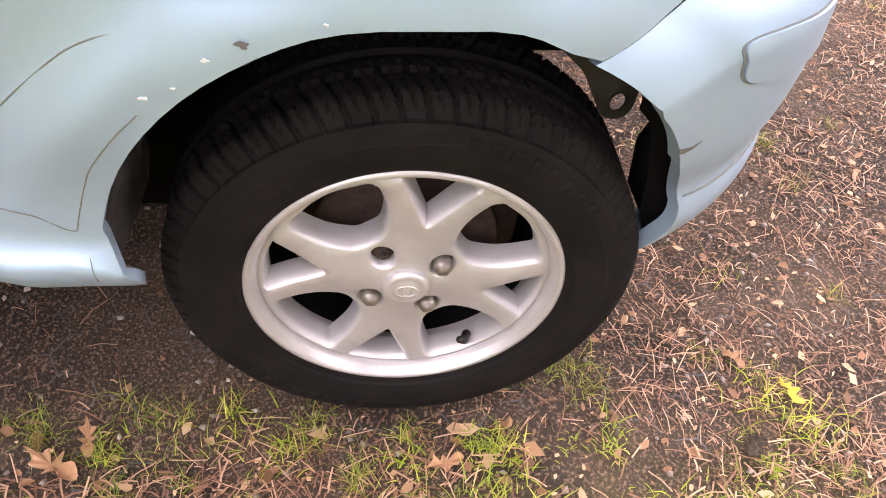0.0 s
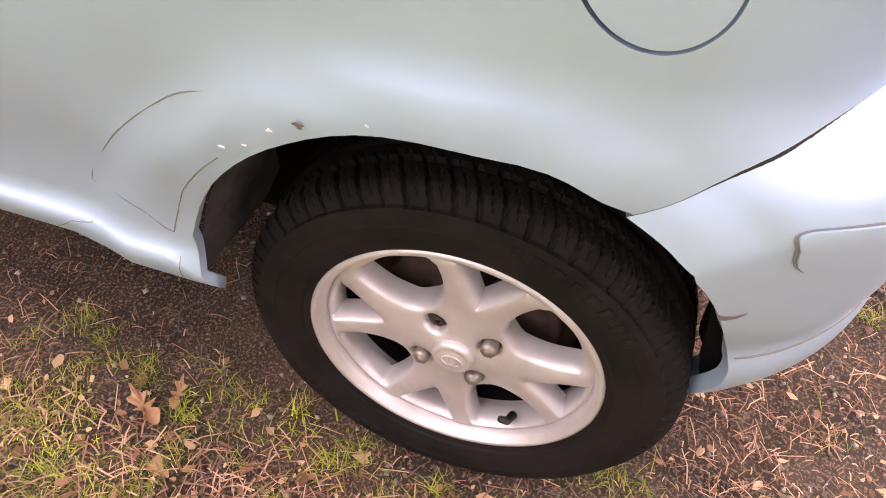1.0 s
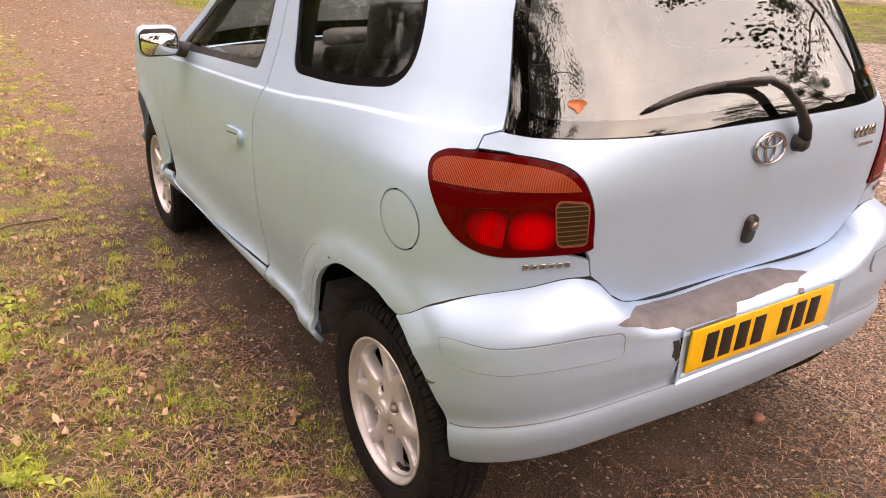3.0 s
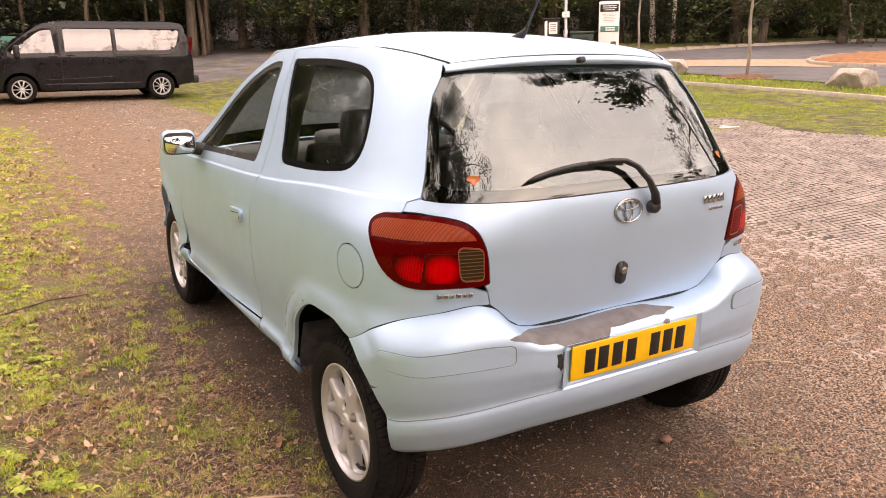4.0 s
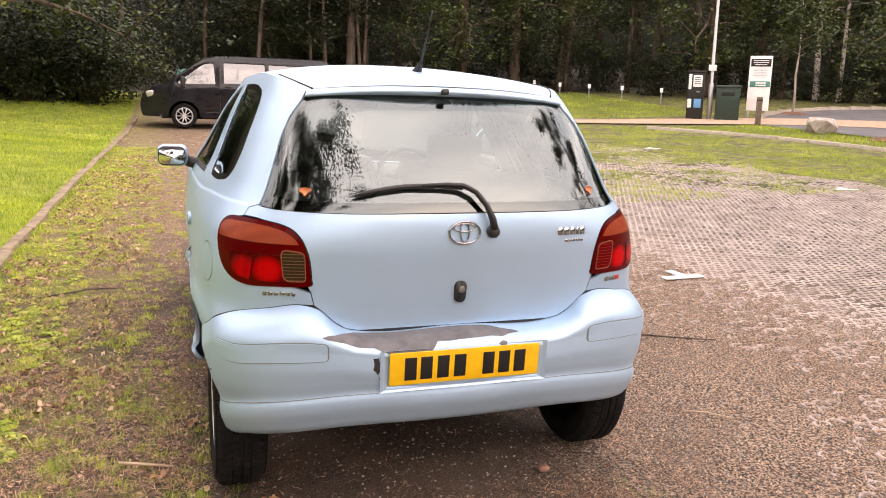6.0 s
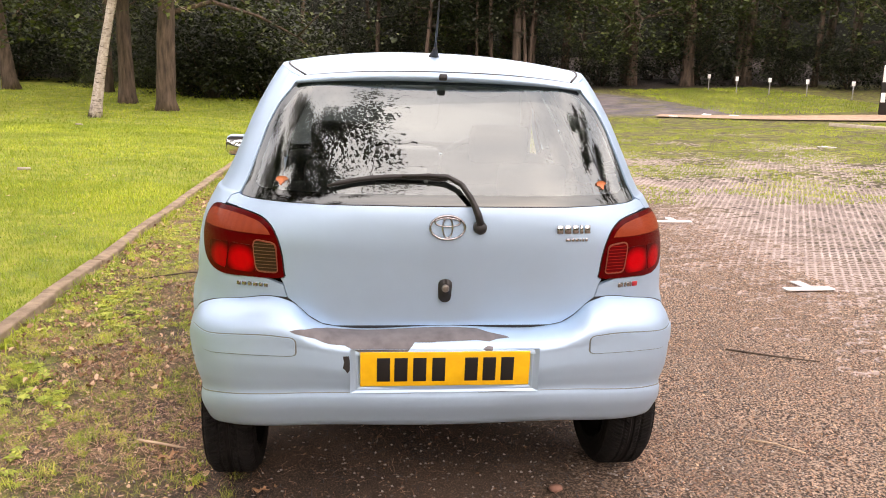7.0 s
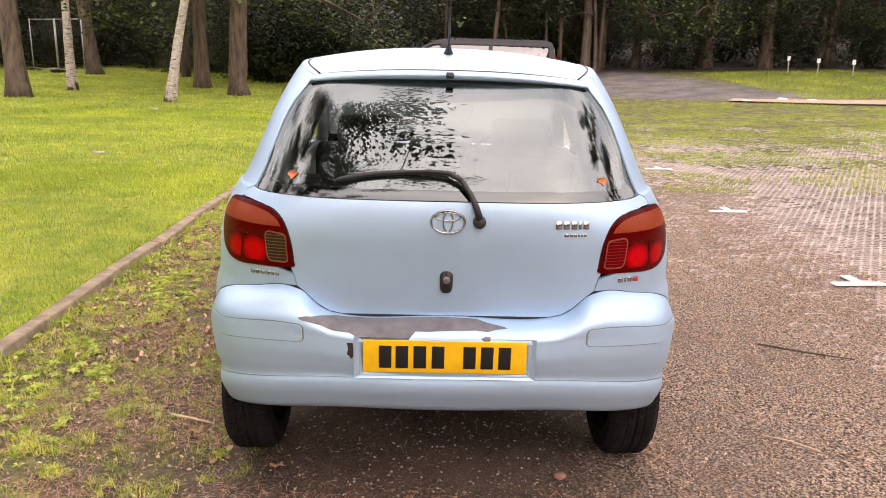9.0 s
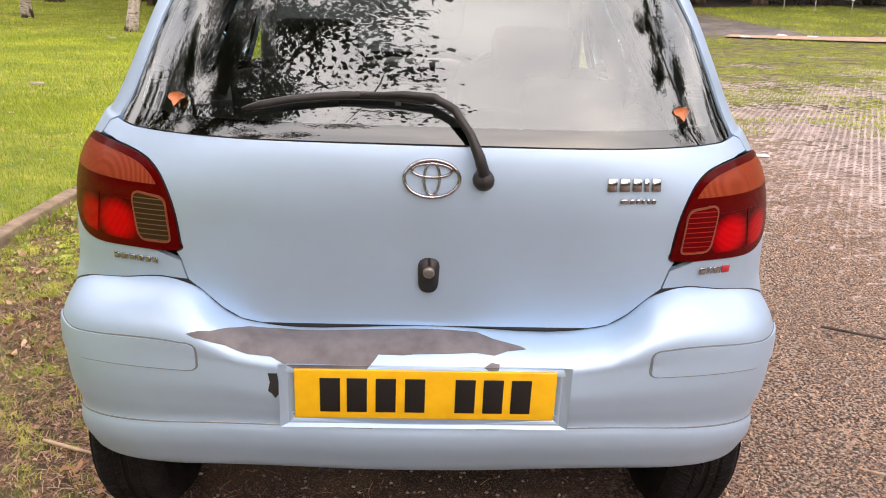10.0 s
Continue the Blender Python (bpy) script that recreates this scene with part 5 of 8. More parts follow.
badge(car, -0.497, 0.798, 1, [0.013, 0.015, 0.014, 0.015, 0.013, 0.013], 0.013, 0.004)
badge(tailgate, -0.689, 0.984, -1, [0.020, 0.021, 0.019, 0.010, 0.019], 0.026, 0.005)
badge(tailgate, -0.683, 0.952, -1, [0.016, 0.010, 0.010, 0.006, 0.007, 0.009], 0.010, 0.003)
badge(car, -0.487, 0.797, -1, [0.020, 0.008, 0.018, 0.020], 0.016, 0.004, 0, True)

# door handles, mirrors
def plaque(w, h, r, d, m):
    """An upright rounded plate, d thick."""
    bm = bmesh.new()
    rim = [(sx * (w / 2 - r) + r * math.cos(t), sz * (h / 2 - r) + r * math.sin(t)) for k, (sx, sz) in enumerate(((1, 1), (-1, 1), (-1, -1), (1, -1))) for t in np.linspace(k * math.pi / 2, (k + 1) * math.pi / 2, 8)]
    a, b = ([bm.verts.new(m @ Vector((x, y, z))) for x, z in rim] for y in (-d / 2, d / 2))
    bm.faces.new(a)
    bm.faces.new(b[::-1])
    for i in range(len(rim)):
        j = (i + 1) % len(rim)
        bm.faces.new((a[j], a[i], b[i], b[j]))
    return bm


for s in both:
    grip = shell("door_handle", M_PAINT, car, rounded([(0.846, 0.842, 0.026), (0.850, 0.792, 0.026), (1.005, 0.776, 0.03), (1.005, 0.832, 0.03)]), sides=(s,), out=0.013, thick=0.013, step=0.012)
    # slit and lock are flat dark shapes laid on the solid handle
    shell("handle_slit", M_BLACK, grip, rounded([(0.872, 0.8285, 0.001), (0.872, 0.8245, 0.001), (0.975, 0.8145, 0.001), (0.975, 0.8185, 0.001)]), sides=(s,), out=0.0136, thick=0.001, step=0.02)
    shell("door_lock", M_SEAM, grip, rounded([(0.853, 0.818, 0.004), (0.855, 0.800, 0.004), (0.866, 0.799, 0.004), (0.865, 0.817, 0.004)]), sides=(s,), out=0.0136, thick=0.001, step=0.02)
    mm = pose(s * 0.893, 1.565, 1.032, 0, 0, s * 6)
    bm = box(bmesh.new(), (0.150, 0.092, 0.112), mm, 0.044, 7)
    mirror = part("door_mirror", bm, M_PAINT, car, "pale blue door mirror")
    part("mirror_rim", plaque(0.134, 0.096, 0.030, 0.012, mm @ pose(0, -0.0435, 0)), M_BLACK, mirror)
    part("mirror_glass", plaque(0.126, 0.088, 0.027, 0.004, mm @ pose(0, -0.0550, 0, -13)), M_MIRROR, mirror)
    bm = bmesh.new()
    tube(bm, [(s * 0.82, 1.58, 1.00), (s * 0.77, 1.60, 0.985), (s * 0.74, 1.61, 0.985)], [0.03, 0.032, 0.04], 10)
    part("mirror_stalk", bm, M_BLACK, mirror)
    # orange spot, of no known part, at each lower corner of the rear window
    m = frame_on(skin, -0.515, 1.112, s, -0.0015)
    bm = bmesh.new()
    pts = [m @ Vector((0.019 * math.cos(t) * (1 if math.sin(t) > 0 else 0.6) + 0.004 * math.sin(2 * t), 0.015 * math.sin(t), 0)) for t in np.linspace(0, 2 * math.pi, 20, endpoint=False)]
    back = [m @ Vector((0.018 * math.cos(t), 0.015 * math.sin(t), -0.02)) for t in np.linspace(0, 2 * math.pi, 20, endpoint=False)]
    A, B = [bm.verts.new(p) for p in pts], [bm.verts.new(p) for p in back]
    for i in range(20):
        bm.faces.new((A[i], A[(i + 1) % 20], B[(i + 1) % 20], B[i]))
    bm.faces.new(A)
    part("orange_stop", bm, M_ORANGE, car, "small orange spot at the rear window's lower corner")

# ---- cabin ----
def seat(parent, x, y, w, back_h, tilt, name="seat"):
    g = new(name)
    g.parent = parent
    boxed("seat_cushion", (w, 0.50, 0.16), (x, y, 0.55), M_FABRIC, g, "", 0.05, (8, 0, 0))
    boxed("backrest", (w, 0.14, back_h), (x, y - 0.27, 0.60 + back_h / 2), M_FABRIC, g, "", 0.05, (tilt, 0, 0))
    return g


for x in (-0.34, 0.34):
    g = seat(car, x, 1.06, 0.48, 0.50, 14, "front_seat")
    boxed("headrest", (0.26, 0.09, 0.17), (x, 0.665, 1.145), M_FABRIC, g, "", 0.04, (10, 0, 0))
    for dx in (-0.05, 0.05):
        part("headrest_post", tube(bmesh.new(), [(x + dx, 0.69, 1.03), (x + dx, 0.675, 1.10)], 0.006, 8), M_STEEL, g)
g = seat(car, 0, 0.33, 1.16, 0.46, 16, "rear_seat")
for x in (-0.33, 0.33):
    boxed("headrest", (0.24, 0.08, 0.12), (x, -0.055, 1.085), M_FABRIC, g, "", 0.03, (14, 0, 0))
boxed("parcel_shelf", (1.12, 0.26, 0.02), (0, -0.215, 1.015), M_DASH, car, "", 0.005)
boxed("boot_trim", (1.08, 0.05, 0.34), (0, -0.335, 0.83), M_DARK, car, "", 0.01)
for s in both:
    boxed("side_trim", (0.03, 1.30, 0.46), (s * 0.70, 1.10, 0.76), M_TRIM, car, "", 0.01)
    boxed("side_trim", (0.05, 0.60, 0.24), (s * 0.64, 0.10, 0.90), M_DARK, car, "", 0.01, (0, 0, s * -10))
    part("pillar_trim", tube(bmesh.new(), [(s * 0.69, 0.755, 0.98), (s * 0.61, 0.835, 1.2), (s * 0.505, 0.90, 1.41)], [0.055, 0.05, 0.045], 12, True, 0.5), M_TRIM, car)
    part("pillar_trim", tube(bmesh.new(), [(s * 0.58, -0.10, 1.05), (s * 0.53, -0.05, 1.2), (s * 0.44, 0.02, 1.38)], [0.05, 0.045, 0.04], 8, True, 0.5), M_TRIM, car)
    part("pillar_trim", tube(bmesh.new(), [(s * 0.70, 1.80, 0.97), (s * 0.62, 1.42, 1.24), (s * 0.54, 1.12, 1.42)], [0.035, 0.03, 0.03], 8), M_TRIM, car)
loft("headlining", M_TRIM, car, [(y, w - 0.015, zm - 0.03, ze - 0.02, ahead) for y, w, zm, ze, ahead in st])
boxed("dashboard", (1.34, 0.34, 0.30), (0, 1.70, 0.82), M_DASH, car, "dark grey dashboard", 0.08)
boxed("instrument_pod", (0.36, 0.22, 0.10), (0.0, 1.62, 0.985), M_DASH, car, "", 0.045)
boxed("centre_console", (0.22, 0.12, 0.26), (0, 1.52, 0.80), M_TRIM, car, "pale grey centre console", 0.03, (-12, 0, 0))
boxed("radio", (0.17, 0.02, 0.055), (0, 1.452, 0.86), M_INK, car, "", 0.006, (-12, 0, 0))
for x in (-0.06, 0.06):
    bm = bmesh.new()
    lathe(bm, [(0.0, 0.02), (0.022, 0.02), (0.026, 0.0)], pose(x, 1.45, 0.78, 0, 0, -90), 20)
    part("control_knob", bm, M_INK, car)
bm = bmesh.new()
wm = pose(0.34, 1.36, 0.93, 62, 0, 0)
tube(bm, [wm @ Vector((0.18 * math.cos(t), 0.18 * math.sin(t), 0)) for t in np.linspace(0, 2 * math.pi, 41)], 0.015, 10, False)
for t in (0.2, math.pi - 0.2, 1.5 * math.pi):
    tube(bm, [wm @ Vector((0, 0, 0.02)), wm @ Vector((0.17 * math.cos(t), 0.17 * math.sin(t), 0))], 0.016, 8)
part("steering_wheel", bm, M_INK, car, "black steering wheel")
boxed("rear_view_mirror", (0.22, 0.03, 0.06), (0, 1.20, 1.345), M_BLACK, car, "", 0.015)


# ---- trees ----
def leaf_mesh(bm, centre, normal, size, rng, long=1.5):
    """One leaf: a folded diamond."""
    n = Vector(normal).normalized()
    t = n.orthogonal().normalized()
    t.rotate(Matrix.Rotation(rng.uniform(0, 6.28), 3, n))
    s = n.cross(t)
    c = Vector(centre)
    a, b, d, e = c - t * size * long / 2, c + s * size / 2 + n * size * 0.12, c + t * size * long / 2, c - s * size / 2 + n * size * 0.12
    v = [bm.verts.new(p) for p in (a, b, d, e)]
    bm.faces.new((v[0], v[1], v[2], v[3]))


def tree_parts(seed, height, r, lean, first, spread, leaves, size, mats, limbs=11, droop=0.1, toss=0.6, bunch=9, loose=0.57, spill=0.55):
    """A tapered, bent trunk with limbs, and a ragged crown of leaves round the limb ends. Returns the tree at the origin."""
    rng = random.Random(seed)
    t = thing("tree", "", "tree")
    bm = bmesh.new()
    pts, p = [], Vector((0, 0, -0.15))
    bend = Vector((rng.uniform(-1, 1), rng.uniform(-1, 1), 0)) * 0.035
    n = 30
    for i in range(n + 1):
        pts.append(p.copy())
        p = p + Vector((lean[0], lean[1], 1)) * height / n + bend * math.sin(i * 0.36 + seed) * height / n * 2
    rad = [r * (1 - 0.85 * i / n) for i in range(n + 1)]
    tube(bm, pts, rad, 18)
    for v in bm.verts:
        # root flare in lobes, and a knotty, uneven stem
        k = min(n, max(0, int((v.co.z + 0.15) * n / height)))
        d = v.co - pts[k]
        d.z = 0
        a = math.atan2(d.y, d.x)
        v.co += d * (math.exp(-max(0.0, v.co.z) / 0.22) * (0.30 + 0.22 * math.sin(5 * a + seed)) + 0.22 * noise.noise(Vector((d.x * 3 / r, d.y * 3 / r, v.co.z * 1.6 + seed))))
    tips = []
    for k in range(limbs):
        f = first + (0.97 - first) * (k + rng.random() * 0.6) / limbs
        q = f * n
        i = min(int(q), n - 1)
        base = pts[i].lerp(pts[i + 1], q - i)
        ang = k * 2.4 + rng.uniform(-0.4, 0.4)
        ln = spread * (1.15 - 0.75 * (f - first) / (1 - first)) * rng.uniform(0.7, 1.15)
        out = Vector((math.cos(ang), math.sin(ang), 0))
        branch = [base + out * ln * s + Vector((rng.uniform(-0.12, 0.12), rng.uniform(-0.12, 0.12), ln * (0.42 * s - droop * s * s * 2) + rng.uniform(-0.1, 0.1))) * (1 if s else 0) for s in (0, 0.3, 0.6, 0.85, 1.0)]
        rb = max(0.018, r * 0.38 * (1 - f * 0.6))
        tube(bm, branch, [rb, rb * 0.75, rb * 0.5, rb * 0.3, rb * 0.12], 6)
        for s in (2, 3, 4):
            tips.append((branch[s], ln * 0.30))
        for _ in range(3):
            j = rng.choice((1, 2, 3))
            d = Vector((rng.uniform(-1, 1), rng.uniform(-1, 1), rng.uniform(-0.3, 0.7))).normalized() * ln * 0.38
            tube(bm, [branch[j], branch[j] + d * 0.5 + Vector((0, 0, 0.05)), branch[j] + d], [rb * 0.4, rb * 0.25, rb * 0.08], 5)
            tips.append((branch[j] + d, ln * 0.24))
    tips.append((pts[-1], spread * 0.35))
    part("trunk", bm, mats[0], t)
    bm = bmesh.new()
    for _ in range(leaves // bunch):
        c, rr = rng.choice(tips)
        d = Vector((rng.gauss(0, 1), rng.gauss(0, 1), rng.gauss(0, 0.6)))
        hub = c + d * rr * spill
        for _ in range(bunch):
            o = Vector((rng.gauss(0, 1), rng.gauss(0, 1), rng.gauss(0, 0.7))) * size * loose * math.sqrt(bunch)
            leaf_mesh(bm, hub + o, (rng.gauss(0, toss), rng.gauss(0, toss), 1), size * rng.uniform(0.7, 1.3), rng)
    part("crown", bm, mats[1], t)
    return t


def stand(proto, x, y, turn, scale, label, group="trees of the wood", tilt=0.0):
    m = pose(x, y, float(ground_z(x, y)), 0, tilt, 0) @ pose(0, 0, 0, 0, 0, turn)
    proto.scale = (scale,) * 3
    ob = copy_thing(proto, m)
    return tagged(ob, label, "tree", group)


protos = {
    "oak": tree_parts(3, 13, 0.26, (0.01, 0.0), 0.20, 3.9, 11000, 0.105, (M_BARK_GREY, M_LEAF), 15, 0.32),
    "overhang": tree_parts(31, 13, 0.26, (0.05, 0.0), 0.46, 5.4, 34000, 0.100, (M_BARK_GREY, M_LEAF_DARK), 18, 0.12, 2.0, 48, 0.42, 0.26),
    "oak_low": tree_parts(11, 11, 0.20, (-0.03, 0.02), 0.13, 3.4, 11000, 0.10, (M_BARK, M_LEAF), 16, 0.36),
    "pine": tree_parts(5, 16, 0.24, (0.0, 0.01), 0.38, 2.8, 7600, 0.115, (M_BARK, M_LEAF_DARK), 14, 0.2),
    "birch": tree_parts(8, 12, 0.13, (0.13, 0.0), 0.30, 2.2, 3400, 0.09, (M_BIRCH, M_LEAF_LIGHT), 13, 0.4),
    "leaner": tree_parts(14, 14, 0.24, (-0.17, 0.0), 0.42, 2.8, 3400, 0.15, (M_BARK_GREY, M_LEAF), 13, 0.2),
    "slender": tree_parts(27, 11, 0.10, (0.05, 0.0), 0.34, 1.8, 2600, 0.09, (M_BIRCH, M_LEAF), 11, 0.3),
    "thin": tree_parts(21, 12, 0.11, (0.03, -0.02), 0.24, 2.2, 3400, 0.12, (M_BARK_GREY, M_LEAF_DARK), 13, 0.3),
}
NAMES = {"slender": "slender pale birch at the wood's edge", "leaner": "brown-barked tree leaning over the lawn's edge", "overhang": "spreading oak that overhangs the parking bay", "oak": "grey-barked oak in full green leaf at the wood's edge", "oak_low": "brown-trunked tree with low drooping green boughs", "pine": "tall dark pine with a bare lower trunk",
         "birch": "pale-barked leaning birch with light leaves", "thin": "thin tree of the wood, its leaves darkened for shade"}
# trees that stand out on the lawn's far edge
for kind, x, y, a, k in (("oak", -5.86, 21.2, 20, 1.05), ("oak", -7.58, 23.4, 110, 0.95), ("thin", -9.38, 27.6, 100, 1.35),
                         ("oak", 8.5, 37.5, 70, 1.0), ("oak", 13.7, 37.0, 250, 1.15), ("oak_low", 19.0, 36.0, 40, 1.05), ("oak_low", 24.0, 31.0, 10, 1.05), ("oak_low", 5.5, 38.5, 300, 0.9), ("birch", 28.1, 27.1, 80, 1.1), ("oak", 31.0, 24.5, 190, 1.1),
                         ("pine", 7.3, 35.2, 30, 1.0), ("thin", 7.7, 34.9, 200, 0.9), ("thin", 8.0, 35.4, 90, 1.0), ("thin", 2.95, 35.7, 10, 1.0), ("thin", 5.4, 35.3, 140, 0.8), ("thin", 6.1, 35.4, 260, 1.0),
                         ("oak_low", 33.5, 20.5, 220, 1.0), ("oak", 36.0, 15.5, 100, 1.05), ("slender", 28.6, 26.3, 200, 1.00), ("slender", 30.6, 27.5, 20, 0.90), ("slender", 5.4, 56.4, 120, 0.90), ("slender", 34.2, 26.9, 300, 0.85)):
    stand(protos[kind], x, y, a, k, NAMES[kind])
for kind, x, y, a, k, lean in (("birch", -6.98, 18.2, 0, 1.0, 4.6), ("birch", -10.95, 21.5, 160, 1.05, 6.0), ("leaner", -12.83, 27.8, 0, 1.05, 5.0), ("leaner", -11.13, 18.7, -15, 1.15, 7.0)):
    stand(protos[kind], x, y, a, k, NAMES[kind], tilt=lean)
rng = random.Random(77)
kinds = ["thin", "pine", "oak_low", "thin", "oak", "pine", "thin"]
for i in range(84):
    row = i % 3
    u = (i // 3 + rng.uniform(0.1, 0.9)) / 28.4
    ang = math.radians(130 - 118 * u)
    d = (39.0, 45.0, 53.0)[row] + rng.uniform(-2, 2)
    x, y = d * 1.05 * math.cos(ang), d * math.sin(ang)
    kind = rng.choice(kinds)
    stand(protos[kind], x, y, rng.uniform(0, 360), rng.uniform(0.9, 1.3), NAMES[kind])
# unseen trees behind the onlooker: the glass mirrors them and they block low sky
for kind, x, y, a, k in (("overhang", -6.0, -4.9, 15, 1.08), ("oak_low", 9.0, -21.5, 130, 1.0), ("oak_low", -8.8, -1.6, 75, 1.0), ("pine", -7.6, -6.4, 20, 0.9), ("pine", 9.8, -1.2, 240, 0.9), ("oak", -18, -23, 200, 1.1), ("oak_low", -10, -28, 20, 1.1), ("oak", -2.5, -32, 160, 1.05), ("oak_low", 18, -25, 80, 1.1), ("oak", 26, -17, 290, 1.1), ("pine", -7, -40, 80, 1.1), ("oak", 3, -44, 10, 1.0), ("oak_low", 13, -40, 150, 1.1), ("oak", 17, -24, 70, 1.0), ("pine", -14, -28, 20, 1.1), ("oak", -22, -12, 100, 1.1), ("oak_low", -20, 4, 60, 1.1), ("oak", -24, 12, 10, 1.1), ("oak", 26, -12, 0, 1.1), ("oak_low", 30, 2, 45, 1.1)):
    stand(protos[kind], x, y, a, k, NAMES[kind])
for p in protos.values():
    for c in list(p.children_recursive):
        bpy.data.objects.remove(c)
    bpy.data.objects.remove(p)


def bush_parts(seed, w, h, leaves, size, mat):
    rng = random.Random(seed)
    t = thing("bush", "", "bush")
    bm = bmesh.new()
    ends = []
    for k in range(16):
        a, f = k * 2.4, rng.uniform(0.4, 1.0)
        e = Vector((w * 0.5 * f * math.cos(a), w * 0.5 * f * math.sin(a), h * rng.uniform(0.35, 1.0)))
        tube(bm, [(0.1 * math.cos(a), 0.1 * math.sin(a), -0.05), e * 0.5 + Vector((0, 0, 0.1)), e], [0.025, 0.016, 0.005], 5)
        ends += [e, e * 0.65]
    part("stem", bm, M_BARK, t)
    bm = bmesh.new()
    for _ in range(leaves // 8):
        c = rng.choice(ends) + Vector((rng.gauss(0, 1), rng.gauss(0, 1), rng.gauss(0, 0.8))) * w * 0.13
        for _ in range(8):
            o = Vector((rng.gauss(0, 1), rng.gauss(0, 1), rng.gauss(0, 0.7))) * size * 1.6
            q = c + o
            q.z = max(q.z, 0.02)
            leaf_mesh(bm, q, (rng.gauss(0, 0.7), rng.gauss(0, 0.7), 1), size * rng.uniform(0.7, 1.3), rng)
    part("foliage", bm, mat, t)
    return t


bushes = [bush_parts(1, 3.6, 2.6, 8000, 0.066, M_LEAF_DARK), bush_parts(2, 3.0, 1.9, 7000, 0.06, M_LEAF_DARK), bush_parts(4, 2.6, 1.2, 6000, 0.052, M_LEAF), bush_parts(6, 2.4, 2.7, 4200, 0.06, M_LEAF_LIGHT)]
rng = random.Random(9)
for i in range(34):
    u = (i + rng.uniform(0, 0.8)) / 34
    ang = math.radians(128 - 114 * u)
    d = 38 + rng.uniform(0, 8) - (5 if u < 0.22 else 0)
    x, y = d * 1.05 * math.cos(ang), d * math.sin(ang)
    b = rng.choice(bushes[:2] if u < 0.75 else bushes[:3])
    b.scale = (rng.uniform(0.8, 1.3),) * 3
    tagged(copy_thing(b, pose(x, y, float(ground_z(x, y)), 0, 0, rng.uniform(0, 360))), "leafy green undergrowth bush at the foot of the wood", "bush", "undergrowth")
# thicket at the lawn's far edge, between and behind the trees
for x, y, i, k in ((-18.0, 32.0, 0, 1.3), (-14.6, 32.5, 1, 1.35), (-9.0, 30.5, 2, 0.7), (-10.3, 29.6, 2, 0.6), (-8.0, 29.8, 2, 0.75), (-6.6, 27.2, 1, 1.0), (-5.5, 26.4, 1, 1.45), (-4.6, 27.2, 0, 1.2), (-3.6, 26.8, 1, 1.3), (-6.0, 30.5, 0, 1.5), (-12.4, 33.5, 0, 1.2), (-3.6, 30.0, 0, 1.4), (-20.0, 29.0, 0, 1.4), (38.0, 24.5, 3, 1.15), (41.0, 24.0, 3, 0.7), (33.0, 27.5, 2, 0.8), (36.0, 25.5, 2, 0.9)):
    b = bushes[i]
    b.scale = (k,) * 3
    tagged(copy_thing(b, pose(x, y, float(ground_z(x, y)), 0, 0, rng.uniform(0, 360))), "leafy green thicket bush at the lawn's far edge", "bush", "undergrowth")
for p in bushes:
    for c in list(p.children_recursive):
        bpy.data.objects.remove(c)
    bpy.data.objects.remove(p)

# the wood's depth far behind the trunks, its shade painted as a near-black ring
M_DEEP = varied("deep_wood_shade", [(0.35, (0.003, 0.004, 0.002)), (0.6, (0.006, 0.009, 0.004)), (0.8, (0.012, 0.018, 0.007))], 0.5, 1.0, detail=8.0, stretch=(1, 1, 0.5))
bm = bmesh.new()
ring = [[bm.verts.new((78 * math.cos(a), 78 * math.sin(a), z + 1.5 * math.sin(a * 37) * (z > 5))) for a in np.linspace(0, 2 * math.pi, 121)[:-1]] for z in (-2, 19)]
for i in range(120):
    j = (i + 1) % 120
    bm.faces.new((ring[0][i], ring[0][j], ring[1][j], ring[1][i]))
tagged(part("backdrop", bm, M_DEEP), "near-black ring painted as the surrounding wood's shade", "backdrop", kind="structure")


# ---- the dark grey van ----
M_WHITE = varied("sign_white", [(0.3, (0.70, 0.72, 0.72)), (0.7, (0.80, 0.81, 0.80))], 4.0, 0.5)
M_SILVER = material("bright_alloy", (0.62, 0.62, 0.63), 0.28, 0.7)
van = thing("van", "dark grey metallic passenger van with privacy glass, parked on the grass", "van")
van.matrix_world = pose(3.60, 20.9, float(ground_z(1.0, 20.5)), 0, 0, 90)


def van_half(u, v):
    """Half the van's width at length u from the tail and height v."""
    w = curve(v, [0.25, 0.45, 0.8, 1.1, 1.2, 1.5, 1.8, 1.93, 2.0], [0.93, 0.97, 0.99, 0.985, 0.97, 0.93, 0.86, 0.78, 0.66])
    fr = np.clip((np.asarray(u) - 4.3) / 1.05, 0, 1)
    rr = np.clip((0.12 - np.asarray(u)) / 0.12, 0, 1)
    bulge = 0.025 * sum(np.exp(-np.clip(np.hypot(u - c, v - 0.36) - 0.47, 0, None) ** 2 / 0.004) for c in (0.88, 4.2))
    return w * (1 - 0.22 * fr**2 - 0.06 * rr**2) + bulge


